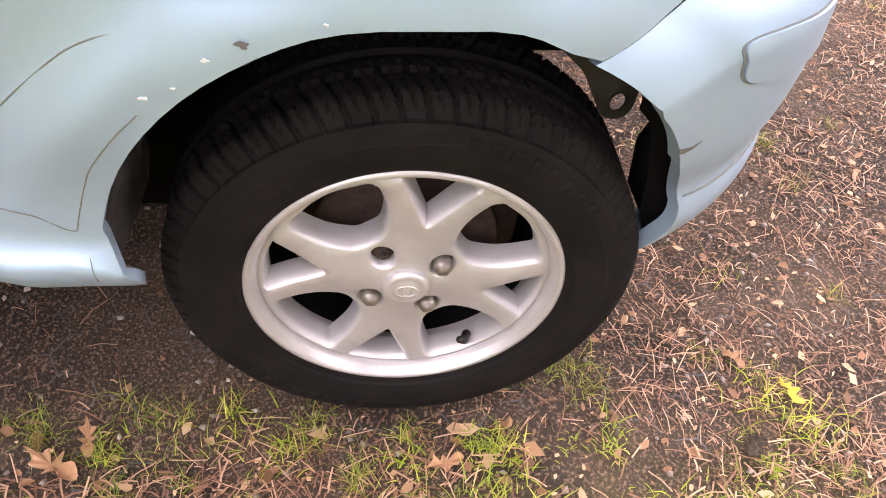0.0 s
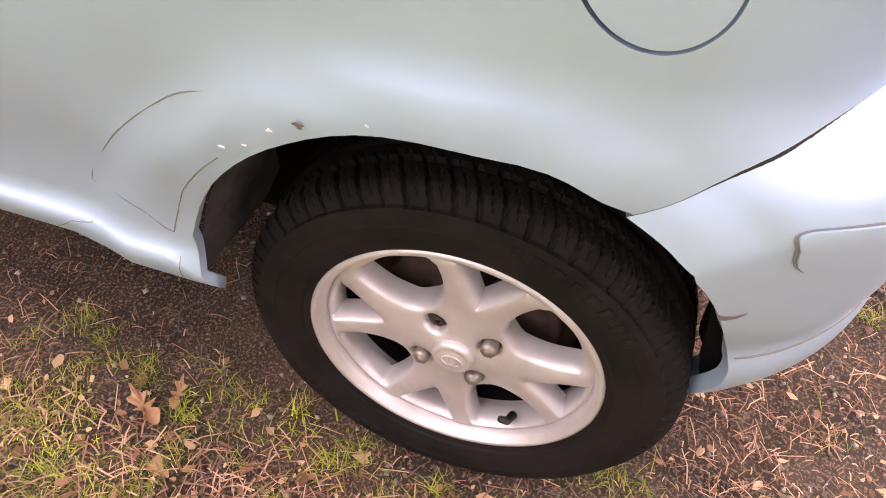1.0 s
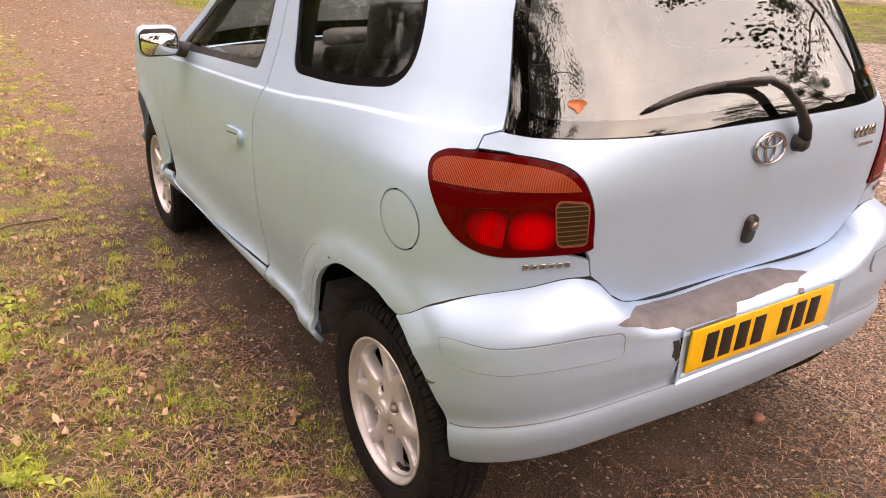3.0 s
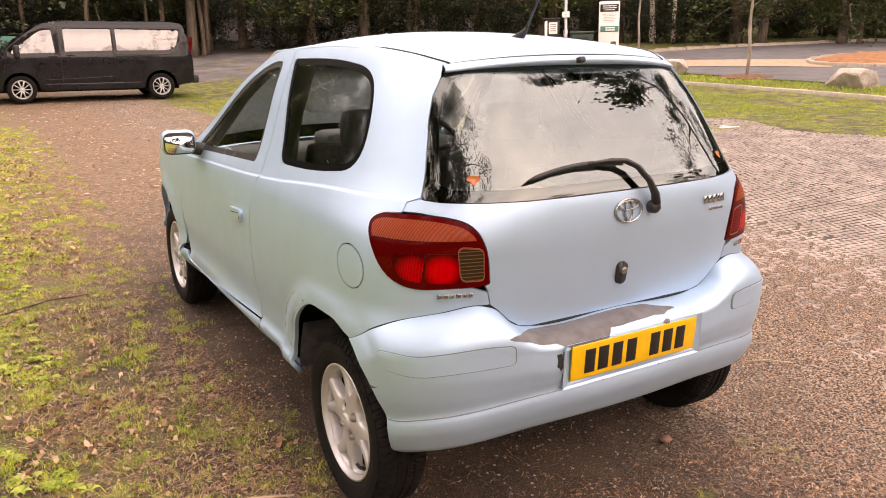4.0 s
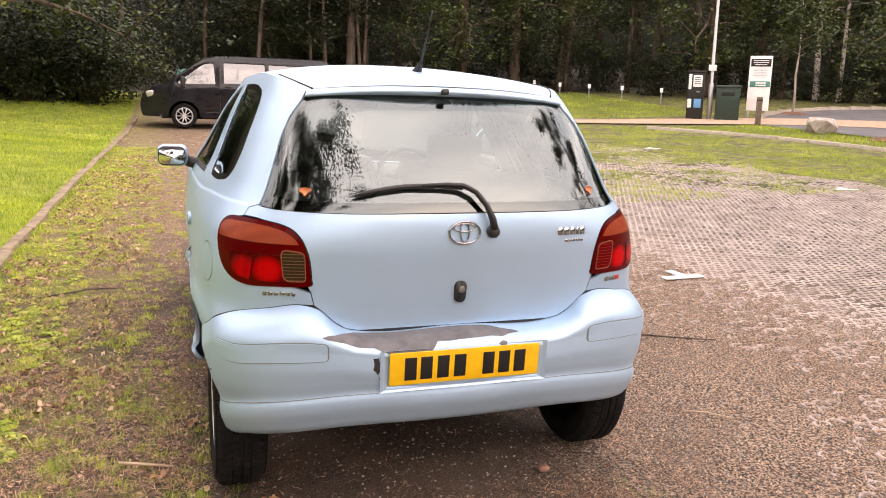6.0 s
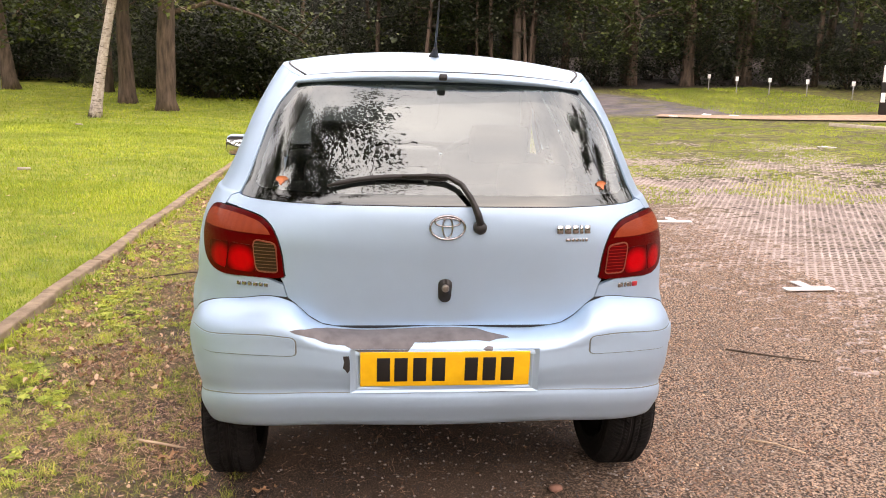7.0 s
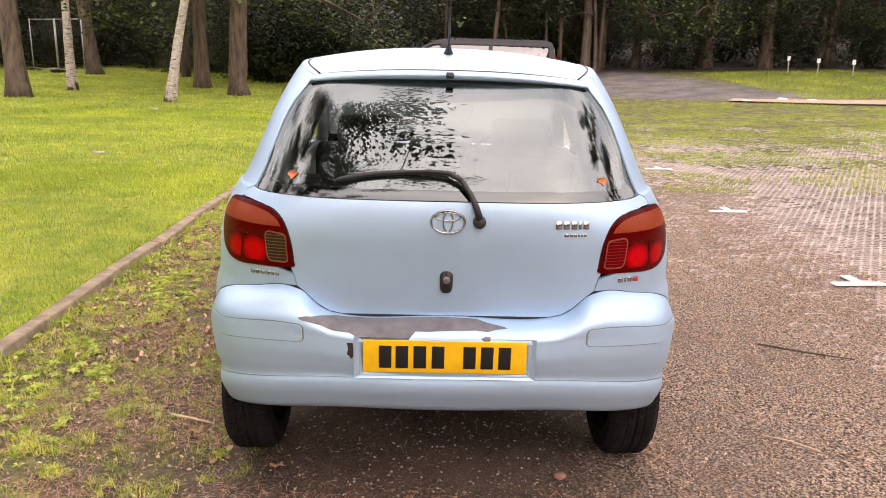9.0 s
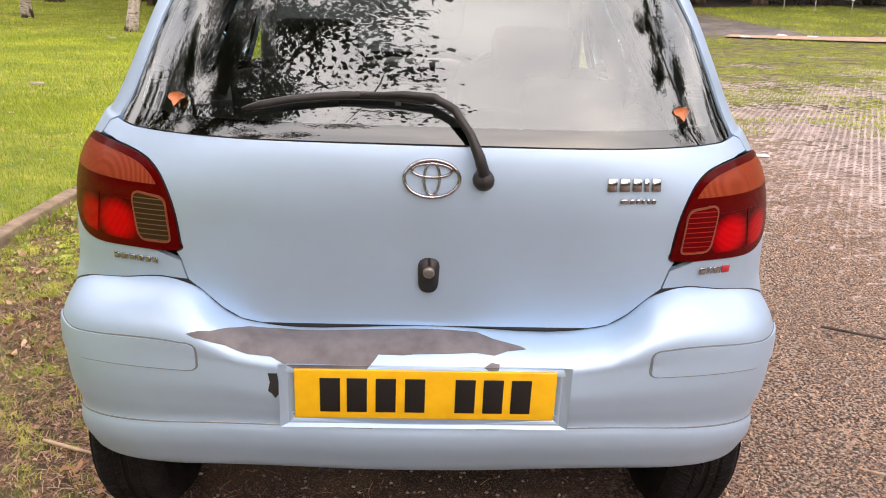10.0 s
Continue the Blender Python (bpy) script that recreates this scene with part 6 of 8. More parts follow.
V_OUT = rounded([(0.02, 0.42, 0.05), (0.0, 0.95, 0.1), (0.06, 1.3, 0.2), (0.20, 1.94, 0.1), (0.45, 1.985, 0.2), (3.2, 1.985, 0.4), (3.72, 1.88, 0.3), (4.52, 1.26, 0.2), (4.95, 1.12, 0.2), (5.25, 0.95, 0.15), (5.34, 0.62, 0.15), (5.28, 0.32, 0.08), (4.68, 0.30, 0.0)]
                + [(4.2 + 0.41 * math.cos(t), 0.34 + 0.42 * math.sin(t), 0) for t in np.linspace(0.0, math.pi, 14)] + [(3.7, 0.30, 0.0), (1.36, 0.32, 0.0)]
                + [(0.88 + 0.41 * math.cos(t), 0.34 + 0.42 * math.sin(t), 0) for t in np.linspace(0.0, math.pi, 14)] + [(0.38, 0.36, 0.0)])
V_WIN = [("rear_side_window", rounded([(0.42, 1.36, 0.12), (0.30, 1.78, 0.08), (1.92, 1.80, 0.04), (1.92, 1.26, 0.04), (0.62, 1.26, 0.2)])),
         ("sliding_door_window", rounded([(2.02, 1.26, 0.04), (2.02, 1.80, 0.04), (3.14, 1.80, 0.05), (3.14, 1.24, 0.04)])),
         ("cab_window", rounded([(3.36, 1.22, 0.04), (3.40, 1.78, 0.06), (3.66, 1.76, 0.15), (4.34, 1.26, 0.06), (4.34, 1.20, 0.03)]))]
for s in (1, -1):
    # local x is the side's outward axis here: u runs ahead (y), v up
    mm = Matrix.Identity(4) if s > 0 else Matrix.Diagonal((-1, 1, 1, 1))
    side = sheet("body_side", M_VAN, van, V_OUT, [w for _, w in V_WIN], van_half, mm, step=0.12, chamfer=0.006, depth=0.02)
    for name, w in V_WIN:
        sheet(name, M_VANGLASS, side, grown(w, -0.002), [], lambda u, v: van_half(u, v) - 0.008, mm, step=0.12)
    for pts, r, mat in (([(0.35, 1.17), (1.2, 1.16), (2.0, 1.17)], 0.012, M_BLACK), ([(2.0, 0.34), (1.98, 0.9), (1.98, 1.24)], 0.007, M_INK), ([(3.25, 0.34), (3.25, 1.0), (3.25, 1.85)], 0.007, M_INK), ([(4.42, 1.20), (4.50, 0.95), (4.55, 0.76)], 0.007, M_INK),
                        ([(2.0, 0.62), (3.0, 0.58), (3.65, 0.56)], 0.014, M_VAN), ([(0.9, 0.98), (2.2, 1.10), (4.4, 1.10)], 0.008, M_VAN)):
        p = looped(pts + pts[::-1][1:-1], 6)[: 6 * (len(pts) - 1) + 1] if len(pts) > 2 else np.array(pts)
        part("body_line", tube(bmesh.new(), [(s * float(van_half(u, v)), u, v) for u, v in p], r, 6), mat, side)
    boxed("sill", (0.06, 2.40, 0.17), (s * 0.955, 2.53, 0.385), M_VAN, side, "", 0.02)
    boxed("door_handle", (0.03, 0.20, 0.035), (s * 0.995, 3.42, 1.14), M_BLACK, side, "", 0.01)
    boxed("door_handle", (0.03, 0.20, 0.035), (s * 0.995, 3.02, 1.16), M_BLACK, side, "", 0.01)
    boxed("tail_lamp", (0.05, 0.10, 0.66), (s * 0.90, 0.055, 1.28), M_LENS_BRIGHT, van, "tall red tail lamp", 0.02, (7, 0, 0))
    boxed("head_lamp", (0.22, 0.30, 0.16), (s * 0.79, 5.02, 0.94), M_SILVER, van, "clear headlamp", 0.04, (-18, 0, 0))
    mir = boxed("door_mirror", (0.18, 0.12, 0.30), (s * 1.10, 4.22, 1.26), M_BLACK, van, "", 0.04)
    boxed("mirror_glass", (0.15, 0.01, 0.25), (s * 1.10, 4.155, 1.26), M_MIRROR, mir, "", 0.004)
    for c in (0.88, 4.2):
        w = new("wheel")
        w.parent = van
        w.matrix_local = pose(s * 0.88, c, 0.34, 0, 0, 0 if s > 0 else 180)
        bm = bmesh.new()
        lathe(bm, [(0.21, -0.10), (0.30, -0.11), (0.335, -0.09), (0.342, 0.0), (0.335, 0.08), (0.30, 0.105), (0.245, 0.105), (0.225, 0.09)], None, 40)
        part("tyre", bm, M_RUBBER, w)
        bm = bmesh.new()
        lathe(bm, [(0.225, 0.09), (0.232, 0.10), (0.215, 0.10), (0.205, 0.06), (0.20, -0.08)], None, 40)
        part("rim", bm, M_SILVER, w)
        for k in range(10):
            bm = bmesh.new()
            a = k * math.pi / 5
            d = Vector((0, math.cos(a), math.sin(a)))
            tube(bm, [Vector((0.085, 0, 0)) + d * 0.03, Vector((0.088, 0, 0)) + d * 0.13, Vector((0.088, 0, 0)) + d * 0.212], [0.022, 0.016, 0.020], 6, True, 0.6)
            part("spoke", bm, M_SILVER, w)
        bm = bmesh.new()
        lathe(bm, [(0.0, 0.10), (0.045, 0.098), (0.055, 0.08)], None, 24)
        part("hub", bm, M_SILVER, w)
        bm = bmesh.new()
        lathe(bm, [(0.0, 0.02), (0.17, 0.02), (0.20, -0.02)], None, 24)
        part("brake_disc", bm, M_DARK, w)
        bm = bmesh.new()
        arc = [(c + 0.42 * math.cos(t), 0.34 + 0.43 * math.sin(t)) for t in np.linspace(0, math.pi, 16)]
        rows = [[bm.verts.new((s * x, u, v)) for u, v in arc] for x in (0.98, 0.60)]
        for i in range(15):
            bm.faces.new((rows[0][i], rows[0][i + 1], rows[1][i + 1], rows[1][i]))
        bm.faces.new(rows[1])
        part("wheel_housing", bm, M_DARK, van)
# skin across the top, nose and tail
edge = resampled(V_OUT, 0.12)
edge = np.array([p for p in edge if p[1] > 0.9 or p[0] < 0.3 or p[0] > 5.0])
order = edge[np.argsort(np.arctan2(edge[:, 1] - 0.6, edge[:, 0] - 2.6))]
bm = bmesh.new()
rows = [[bm.verts.new((van_half(u, v) * k, u, v + (0.03 if v > 1.8 else 0.0) * (1 - k * k))) for k in np.linspace(-1, 1, 13)] for u, v in order]
for a, b in zip(rows, rows[1:]):
    for i in range(12):
        bm.faces.new((a[i], a[i + 1], b[i + 1], b[i]))
part("roof", bm, M_VAN, van)
bm = bmesh.new()
rows = [[bm.verts.new(((van_half(u, v) - 0.06) * k, u + 0.012, v + 0.014)) for k in np.linspace(-1, 1, 11)] for u, v in ((3.76, 1.84), (4.0, 1.655), (4.25, 1.465), (4.50, 1.28))]
for a, b in zip(rows, rows[1:]):
    for i in range(10):
        bm.faces.new((a[i], a[i + 1], b[i + 1], b[i]))
part("windscreen", bm, M_VANGLASS, van)
boxed("rear_window", (1.40, 0.02, 0.46), (0, 0.085, 1.55), M_VANGLASS, van, "", 0.008, (-12, 0, 0))
boxed("rear_bumper", (1.86, 0.20, 0.22), (0, -0.03, 0.50), M_BLACK, van, "", 0.05)
boxed("underbody", (1.70, 4.4, 0.20), (0, 2.6, 0.36), M_DARK, van, "", 0.02)

# ---- car park furniture: it stands true to the slope it is set in ----
LEAN = -2.0


def at_ground(x, y, turn=0.0, lean=LEAN):
    return pose(x, y, float(ground_z(x, y)), 0, lean, turn)


M_GREEN_BIN = varied("dark_green_paint", [(0.3, (0.012, 0.030, 0.022)), (0.7, (0.02, 0.042, 0.03))], 8.0, 0.45)
M_TEAL = material("teal_panel", (0.05, 0.20, 0.17), 0.5)
M_BLUE = material("blue_panel", (0.10, 0.30, 0.55), 0.5)
M_GREYPAINT = varied("galvanised_steel", [(0.3, grey(0.30)), (0.7, grey(0.42))], 20.0, 0.45, metal=0.5)
M_POST = varied("weathered_post", [(0.3, (0.10, 0.075, 0.055)), (0.7, (0.19, 0.15, 0.115))], 20.0, 0.9, 60.0, 0.4, 0.004, stretch=(1, 1, 0.2))
face = 38.0


def fixed(name, label, category, x, y, turn=face, group=""):
    t = thing(name, label, category, group=group)
    t.matrix_world = pose(0, 0, -0.05) @ at_ground(x, y, 0) @ pose(0, 0, 0, 0, 0, -turn)
    return t


pay = fixed("pay_machine", "black ticket machine with white and blue panels on the path", "ticket machine", 16.55, 20.73)
boxed("cabinet", (0.56, 0.34, 1.62), (0, 0, 0.86), M_INK, pay, "", 0.03)
boxed("cap", (0.62, 0.42, 0.06), (0, 0, 1.70), M_INK, pay, "", 0.02)
boxed("plinth", (0.50, 0.30, 0.06), (0, 0, 0.03), M_GREYPAINT, pay, "", 0.01)
boxed("screen_panel", (0.30, 0.02, 0.40), (0.05, -0.175, 1.38), M_WHITE, pay, "white instruction panel", 0.006)
boxed("tariff_label", (0.24, 0.02, 0.30), (0.08, -0.175, 0.62), M_BLUE, pay, "blue and white tariff label", 0.006)
boxed("side_label", (0.10, 0.02, 0.52), (-0.20, -0.175, 1.36), M_WHITE, pay, "", 0.006)
boxed("side_label", (0.13, 0.02, 0.30), (-0.19, -0.175, 0.62), M_WHITE, pay, "", 0.006)
boxed("coin_slot", (0.12, 0.03, 0.05), (0.08, -0.178, 1.02), M_STEEL, pay, "", 0.006)
for i in range(4):
    boxed("text_bar", (0.20, 0.004, 0.022), (0.05, -0.187, 1.50 - 0.07 * i), M_INK, pay, "", 0.001)
litter_bin = fixed("litter_bin", "dark green metal litter bin on the path", "bin", 17.45, 20.13)
boxed("body", (0.80, 0.55, 1.16), (0, 0, 0.60), M_GREEN_BIN, litter_bin, "", 0.04)
boxed("lid", (0.86, 0.61, 0.08), (0, 0, 1.21), M_GREEN_BIN, litter_bin, "", 0.03)
boxed("mouth", (0.44, 0.03, 0.16), (0, -0.272, 0.98), M_INK, litter_bin, "", 0.02)
boxed("base", (0.74, 0.50, 0.04), (0, 0, 0.02), M_INK, litter_bin, "", 0.005)
sign = fixed("information_sign", "tall white notice board with dark and green panels", "sign", 18.82, 20.23)
boxed("board", (0.74, 0.07, 1.90), (0, 0, 1.30), M_WHITE, sign, "", 0.02)
boxed("header_panel", (0.66, 0.02, 0.26), (0, -0.040, 2.02), M_INK, sign, "black panel with white lines of text", 0.004)
for i in range(3):
    boxed("text_bar", (0.50 - 0.1 * (i == 2), 0.004, 0.025), (0, -0.053, 2.09 - 0.07 * i), M_WHITE, sign, "", 0.001)
boxed("green_panel", (0.66, 0.02, 0.20), (0.02, -0.040, 1.28), M_TEAL, sign, "teal panel with white lines of text", 0.004)
for i in range(2):
    boxed("text_bar", (0.34, 0.004, 0.045), (0.04, -0.053, 1.32 - 0.08 * i), M_WHITE, sign, "", 0.001)
for i in range(6):
    boxed("text_bar", (0.52 - 0.06 * (i % 3), 0.004, 0.016), (0, -0.037, 1.80 - 0.055 * i), M_GREYPAINT, sign, "", 0.001)
for x in (-0.3, 0.3):
    boxed("sign_leg", (0.07, 0.07, 0.40), (x, 0, 0.18), M_GREYPAINT, sign, "", 0.01)
pole = fixed("lamp_post", "slim grey steel post with a small white notice", "post", 16.95, 20.43)
part("shaft", tube(bmesh.new(), [(0, 0, -0.1), (0, 0, 1.3), (0, 0, 1.32), (0, 0, 7.0)], [0.085, 0.085, 0.055, 0.045], 16), M_GREYPAINT, pole)
boxed("notice", (0.26, 0.02, 0.20), (0, -0.07, 1.84), M_WHITE, pole, "white notice", 0.004)
boxed("clamp", (0.05, 0.16, 0.03), (0, 0, 1.84), M_STEEL, pole, "", 0.004)
stub = fixed("timber_bollard", "weathered brown timber bollard beside the path", "bollard", 16.95, 17.95)
boxed("bollard_body", (0.18, 0.18, 0.98), (0, 0, 0.47), M_POST, stub, "", 0.03)
boxed("bollard_cap", (0.19, 0.19, 0.03), (0, 0, 0.86), M_INK, stub, "", 0.005)
for x, y in ((16.2, 33.2), (16.6, 31.2), (17.5, 30.0), (18.4, 28.6), (19.4, 27.0)):
    b = fixed("marker_post", "thin grey metal marker post with a small white plate", "post", x, y, 30, "marker posts on the grass")
    boxed("stake", (0.045, 0.045, 0.76), (0, 0, 0.36), M_GREYPAINT, b, "", 0.01)
    boxed("plate", (0.13, 0.02, 0.19), (0, -0.034, 0.66), M_WHITE, b, "small white plate", 0.004)


def boulder(x, y, size, turn, seed):
    bm = bmesh.new()
    bmesh.ops.create_icosphere(bm, subdivisions=4, radius=1.0)
    rng = random.Random(seed)
    cuts = [(Vector((rng.gauss(0, 1), rng.gauss(0, 1), rng.gauss(0, 0.8))).normalized(), rng.uniform(0.62, 0.85)) for _ in range(13)] + [(Vector((0.1, 0, 1)).normalized(), 0.62)]
    for v in bm.verts:
        for d, h in cuts:
            k = v.co.dot(d) - h
            if k > 0:
                v.co -= d * k
        v.co *= 1 + 0.05 * noise.fractal(v.co * 2.5 + Vector((seed, 0, 0)), 1.0, 2.0, 4)
        v.co = Vector((v.co.x * size[0], v.co.y * size[1], v.co.z * size[2]))
    ob = part("boulder", bm, M_ROCK, None, "", False)
    ob.matrix_world = pose(x, y, float(ground_z(x, y)) + size[2] * 0.42, 0, 0, turn)
    return tagged(ob, "pale grey-buff sandstone boulder on the verge", "boulder", "boulders on the verge")


M_ROCK = varied("sandstone", [(0.3, (0.24, 0.20, 0.165)), (0.7, (0.60, 0.54, 0.48))], 3.5, 0.9, 22.0, 0.6, 0.02)
boulder(16.55, 15.0, (0.74, 0.50, 0.40), 40, 2)
boulder(15.75, 8.7, (0.70, 0.52, 0.40), 80, 5)
M_MULCH = varied("leaf_mulch", [(0.3, (0.075, 0.038, 0.022)), (0.7, (0.27, 0.135, 0.075))], 14.0, 0.95, 60.0, 0.8, 0.02)
for x, y, h, w in ((16.56, 12.23, 1.9, 0.75), (21.8, 21.73, 2.2, 0.5)):
    t = fixed("sapling", "young pale-barked tree with a small green crown on the verge", "tree", x, y, 0, "saplings on the verge")
    rng = random.Random(int(x * 10))
    bm = bmesh.new()
    stem = [Vector((0, 0, -0.1)), Vector((0.03, 0, 0.7)), Vector((-0.02, 0.02, 1.5)), Vector((0.03, 0, 2.4)), Vector((0, 0.03, h + 2.2))]
    tube(bm, stem, [0.052, 0.046, 0.040, 0.030, 0.008], 10)
    tips = []
    for k in range(16):
        f, a = h + 1.9 * k / 16, k * 2.4
        e = Vector((math.cos(a), math.sin(a), 0.35)) * rng.uniform(0.6, 1.1) * (1.15 - 0.5 * k / 16)
        part("branch", tube(bmesh.new(), [(0, 0, f), (e.x * 0.5, e.y * 0.5, f + e.z * 0.7), (e.x, e.y, f + e.z)], [0.014, 0.009, 0.003], 5), M_BARK_PALE, t)
        tips += [Vector((e.x, e.y, f + e.z)), Vector((e.x * 0.6, e.y * 0.6, f + e.z * 0.7))]
    part("trunk", bm, M_BARK_PALE, t)
    bm = bmesh.new()
    for _ in range(3000):
        c = rng.choice(tips)
        leaf_mesh(bm, (c.x + rng.gauss(0, 0.16), c.y + rng.gauss(0, 0.16), c.z + rng.gauss(0, 0.13)), (rng.gauss(0, 0.6), rng.gauss(0, 0.6), 1), rng.uniform(0.06, 0.11), rng)
    part("crown", bm, M_LEAF, t)
    bm = bmesh.new()
    bmesh.ops.create_uvsphere(bm, u_segments=36, v_segments=14, radius=1.0)
    bmesh.ops.delete(bm, geom=[v for v in bm.verts if v.co.z < -0.1], context="VERTS")
    for v in bm.verts:
        k = 1 + 0.16 * noise.noise(v.co * 2.2 + Vector((x, y, 0)))
        v.co = Vector((v.co.x * w * k, v.co.y * w * k, v.co.z * 0.085 + 0.02 * noise.noise(v.co * 6)))
    ob = part("mulch_bed", bm, M_MULCH)
    ob.matrix_world = at_ground(x, y)
    tagged(ob, "low round bed of brown leaf mulch round a young tree", "mulch", "mulch beds on the verge")

for x, y, sx, sy, a in ((9.78, 21.5, 0.30, 0.16, 20), (11.05, 21.9, 0.48, 0.26, 60), (11.75, 21.35, 0.30, 0.18, 10)):
    bm = box(bmesh.new(), (sx, sy, 0.07), pose(0, 0, 0.03), 0.025, 2)
    for v in bm.verts:
        v.co += Vector((noise.noise(v.co * 9), noise.noise(v.co * 8 + Vector((3, 0, 0))), 0.4 * noise.noise(v.co * 7))) * 0.05
    ob = part("rubble_slab", bm, M_WHITE)
    ob.matrix_world = pose(x, y, float(ground_z(x, y)) - 0.01, 0, 0, a)
    tagged(ob, "broken pale concrete slab lying on the apron", "rubble", "rubble on the apron")
for x, y, a in ((-4.55, 7.8, 25), (-6.4, 15.4, -5)):
    bm = box(bmesh.new(), (0.17, 0.06, 0.035), pose(0, 0, 0.02), 0.012, 2)
    for v in bm.verts:
        v.co += Vector((noise.noise(v.co * 14), noise.noise(v.co * 11), 0.6 * noise.noise(v.co * 17))) * 0.02
    ob = part("bark_scrap", bm, M_ROCK)
    ob.matrix_world = pose(x, y, float(ground_z(x, y)) + 0.012, 0, 0, a)
    tagged(ob, "pale scrap of peeled bark lying on the lawn", "wood scrap", "scraps on the lawn")

# road, path and verge beyond the parking grid
def strip(name, left, right, mat, lift, label, category, k=14):
    """A paved band that follows the ground between two edges."""
    bm = bmesh.new()
    L, R = (np.stack([curve(np.linspace(0, 1, 40), np.linspace(0, 1, len(e)), [p[i] for p in e]) for i in (0, 1)], 1) for e in (left, right))
    rows = []
    for p, q in zip(L, R):
        rows.append([bm.verts.new((x, y, float(ground_z(x, y)) + lift)) for x, y in (p + (q - p) * t for t in np.linspace(0, 1, k))])
    for a, b in zip(rows, rows[1:]):
        for i in range(k - 1):
            bm.faces.new((a[i], a[i + 1], b[i + 1], b[i]))
    return tagged(part(name, bm, mat), label, category, kind="structure")


M_TAR = varied("tarmac", [(0.3, (0.085, 0.083, 0.088)), (0.7, (0.15, 0.145, 0.145))], 1.5, 0.85, 90.0, 0.5, 0.006)
M_BUFF = varied("buff_gravel", [(0.3, (0.30, 0.21, 0.14)), (0.7, (0.46, 0.34, 0.24))], 6.0, 0.95, 80.0, 0.5, 0.006)
M_KERB = varied("kerb_concrete", [(0.3, (0.14, 0.10, 0.065)), (0.7, (0.36, 0.28, 0.19))], 7.0, 0.92, 60.0, 0.6, 0.008)
strip("road", [(17.0, 18.6), (17.0, 17.0), (16.7, 14.0), (16.3, 11.3), (16.2, 9.0), (16.0, 2.0)], [(19.5, 20.7), (22.0, 22.2), (24.8, 22.9), (28.7, 22.4), (35.4, 20.4), (38.0, 2.0)], M_TAR, 0.02, "grey tarmac access road", "road")
strip("path", [(9.2, 21.6), (12.0, 20.0), (14.8, 18.9), (17.4, 17.8), (19.0, 16.2), (20.0, 14.2), (20.6, 12.4)], [(9.6, 22.3), (12.6, 21.2), (16.0, 20.8), (19.6, 20.1), (21.6, 18.5), (22.9, 16.4), (24.0, 14.6)], M_BUFF, 0.035, "pale buff gravel path", "path", 6)
bm = bmesh.new()
bmesh.ops.create_uvsphere(bm, u_segments=40, v_segments=16, radius=1.0)
bmesh.ops.delete(bm, geom=[v for v in bm.verts if v.co.z < -0.05], context="VERTS")
for v in bm.verts:
    v.co = Vector((v.co.x * 3.9, v.co.y * 2.9, v.co.z * 0.28 + 0.04 * noise.noise(v.co * 4)))
island = part("traffic_island", bm, varied("orange_soil", [(0.3, (0.20, 0.085, 0.035)), (0.7, (0.38, 0.18, 0.08))], 5.0, 0.95, 60.0, 0.5, 0.01))
island.matrix_world = at_ground(25.0, 12.2)
tagged(island, "low island of orange-brown soil ringed by pale kerb", "traffic island", kind="structure")
M_PALE = varied("pale_kerb", [(0.3, (0.34, 0.29, 0.23)), (0.7, (0.50, 0.44, 0.36))], 9.0, 0.9)


def kerb_stone(length, w, h, seed):
    bm = box(bmesh.new(), (w, length, h), pose(0, 0, h / 2), 0.012, 2)
    for v in bm.verts:
        v.co += Vector((noise.noise(v.co * 7 + Vector((seed, 0, 0))), 0.3 * noise.noise(v.co * 5), noise.noise(v.co * 6 + Vector((0, seed, 0))))) * 0.012
    me = bpy.data.meshes.new("kerb_stone")
    bm.to_mesh(me)
    bm.free()
    me.polygons.foreach_set("use_smooth", np.ones(len(me.polygons), bool))
    return me


def kerb_line(name, label, pts, length, w, h, mat, sink):
    k = thing(name, label, "kerb", kind="structure")
    meshes = [kerb_stone(length - 0.012, w, h, i * 3.1) for i in range(4)]
    for me in meshes:
        me.materials.append(mat)
    pts = [Vector((*p, 0)) for p in pts]
    i = 0
    for a, b in zip(pts, pts[1:]):
        n = max(1, round((b - a).length / length))
        ang = math.degrees(math.atan2(-(b - a).x, (b - a).y))
        for j in range(n):
            c = a.lerp(b, (j + 0.5) / n)
            o = new("kerb_stone", meshes[i % 4])
            o.parent = k
            o.matrix_world = pose(c.x + 0.008 * math.sin(i * 2.7), c.y, float(ground_z(c.x, c.y)) - sink, 0.5 * math.sin(i * 1.9), 1.2 * math.sin(i * 1.3), ang + 0.6 * math.sin(i * 2.1))
            i += 1


kerb_line("kerb", "worn brown concrete kerb edging the lawn", [(-2.18, -6.0), (-2.15, 3.0), (-2.08, 12.0), (-1.95, 24.0)], 0.91, 0.09, 0.16, M_KERB, 0.112)
kerb_line("verge_kerb", "pale concrete edging of the verge", [(12.9, 18.0), (13.9, 14.6), (14.1, 11.7), (13.95, 9.4), (13.7, 6.9), (13.2, 0.0), (12.8, -4.0)], 0.91, 0.11, 0.14, M_PALE, 0.07)
kerb_line("far_kerb", "pale concrete kerb at the road's far edge", [(18.9, 20.2), (20.5, 21.5), (22.2, 22.4), (24.8, 23.0), (28.7, 22.5), (35.5, 20.5), (39.0, 18.5)], 0.91, 0.15, 0.2, M_PALE, 0.06)
ring = [(25.0 + 4.0 * math.cos(t), 12.2 + 3.0 * math.sin(t)) for t in np.linspace(0, 2 * math.pi, 25)]
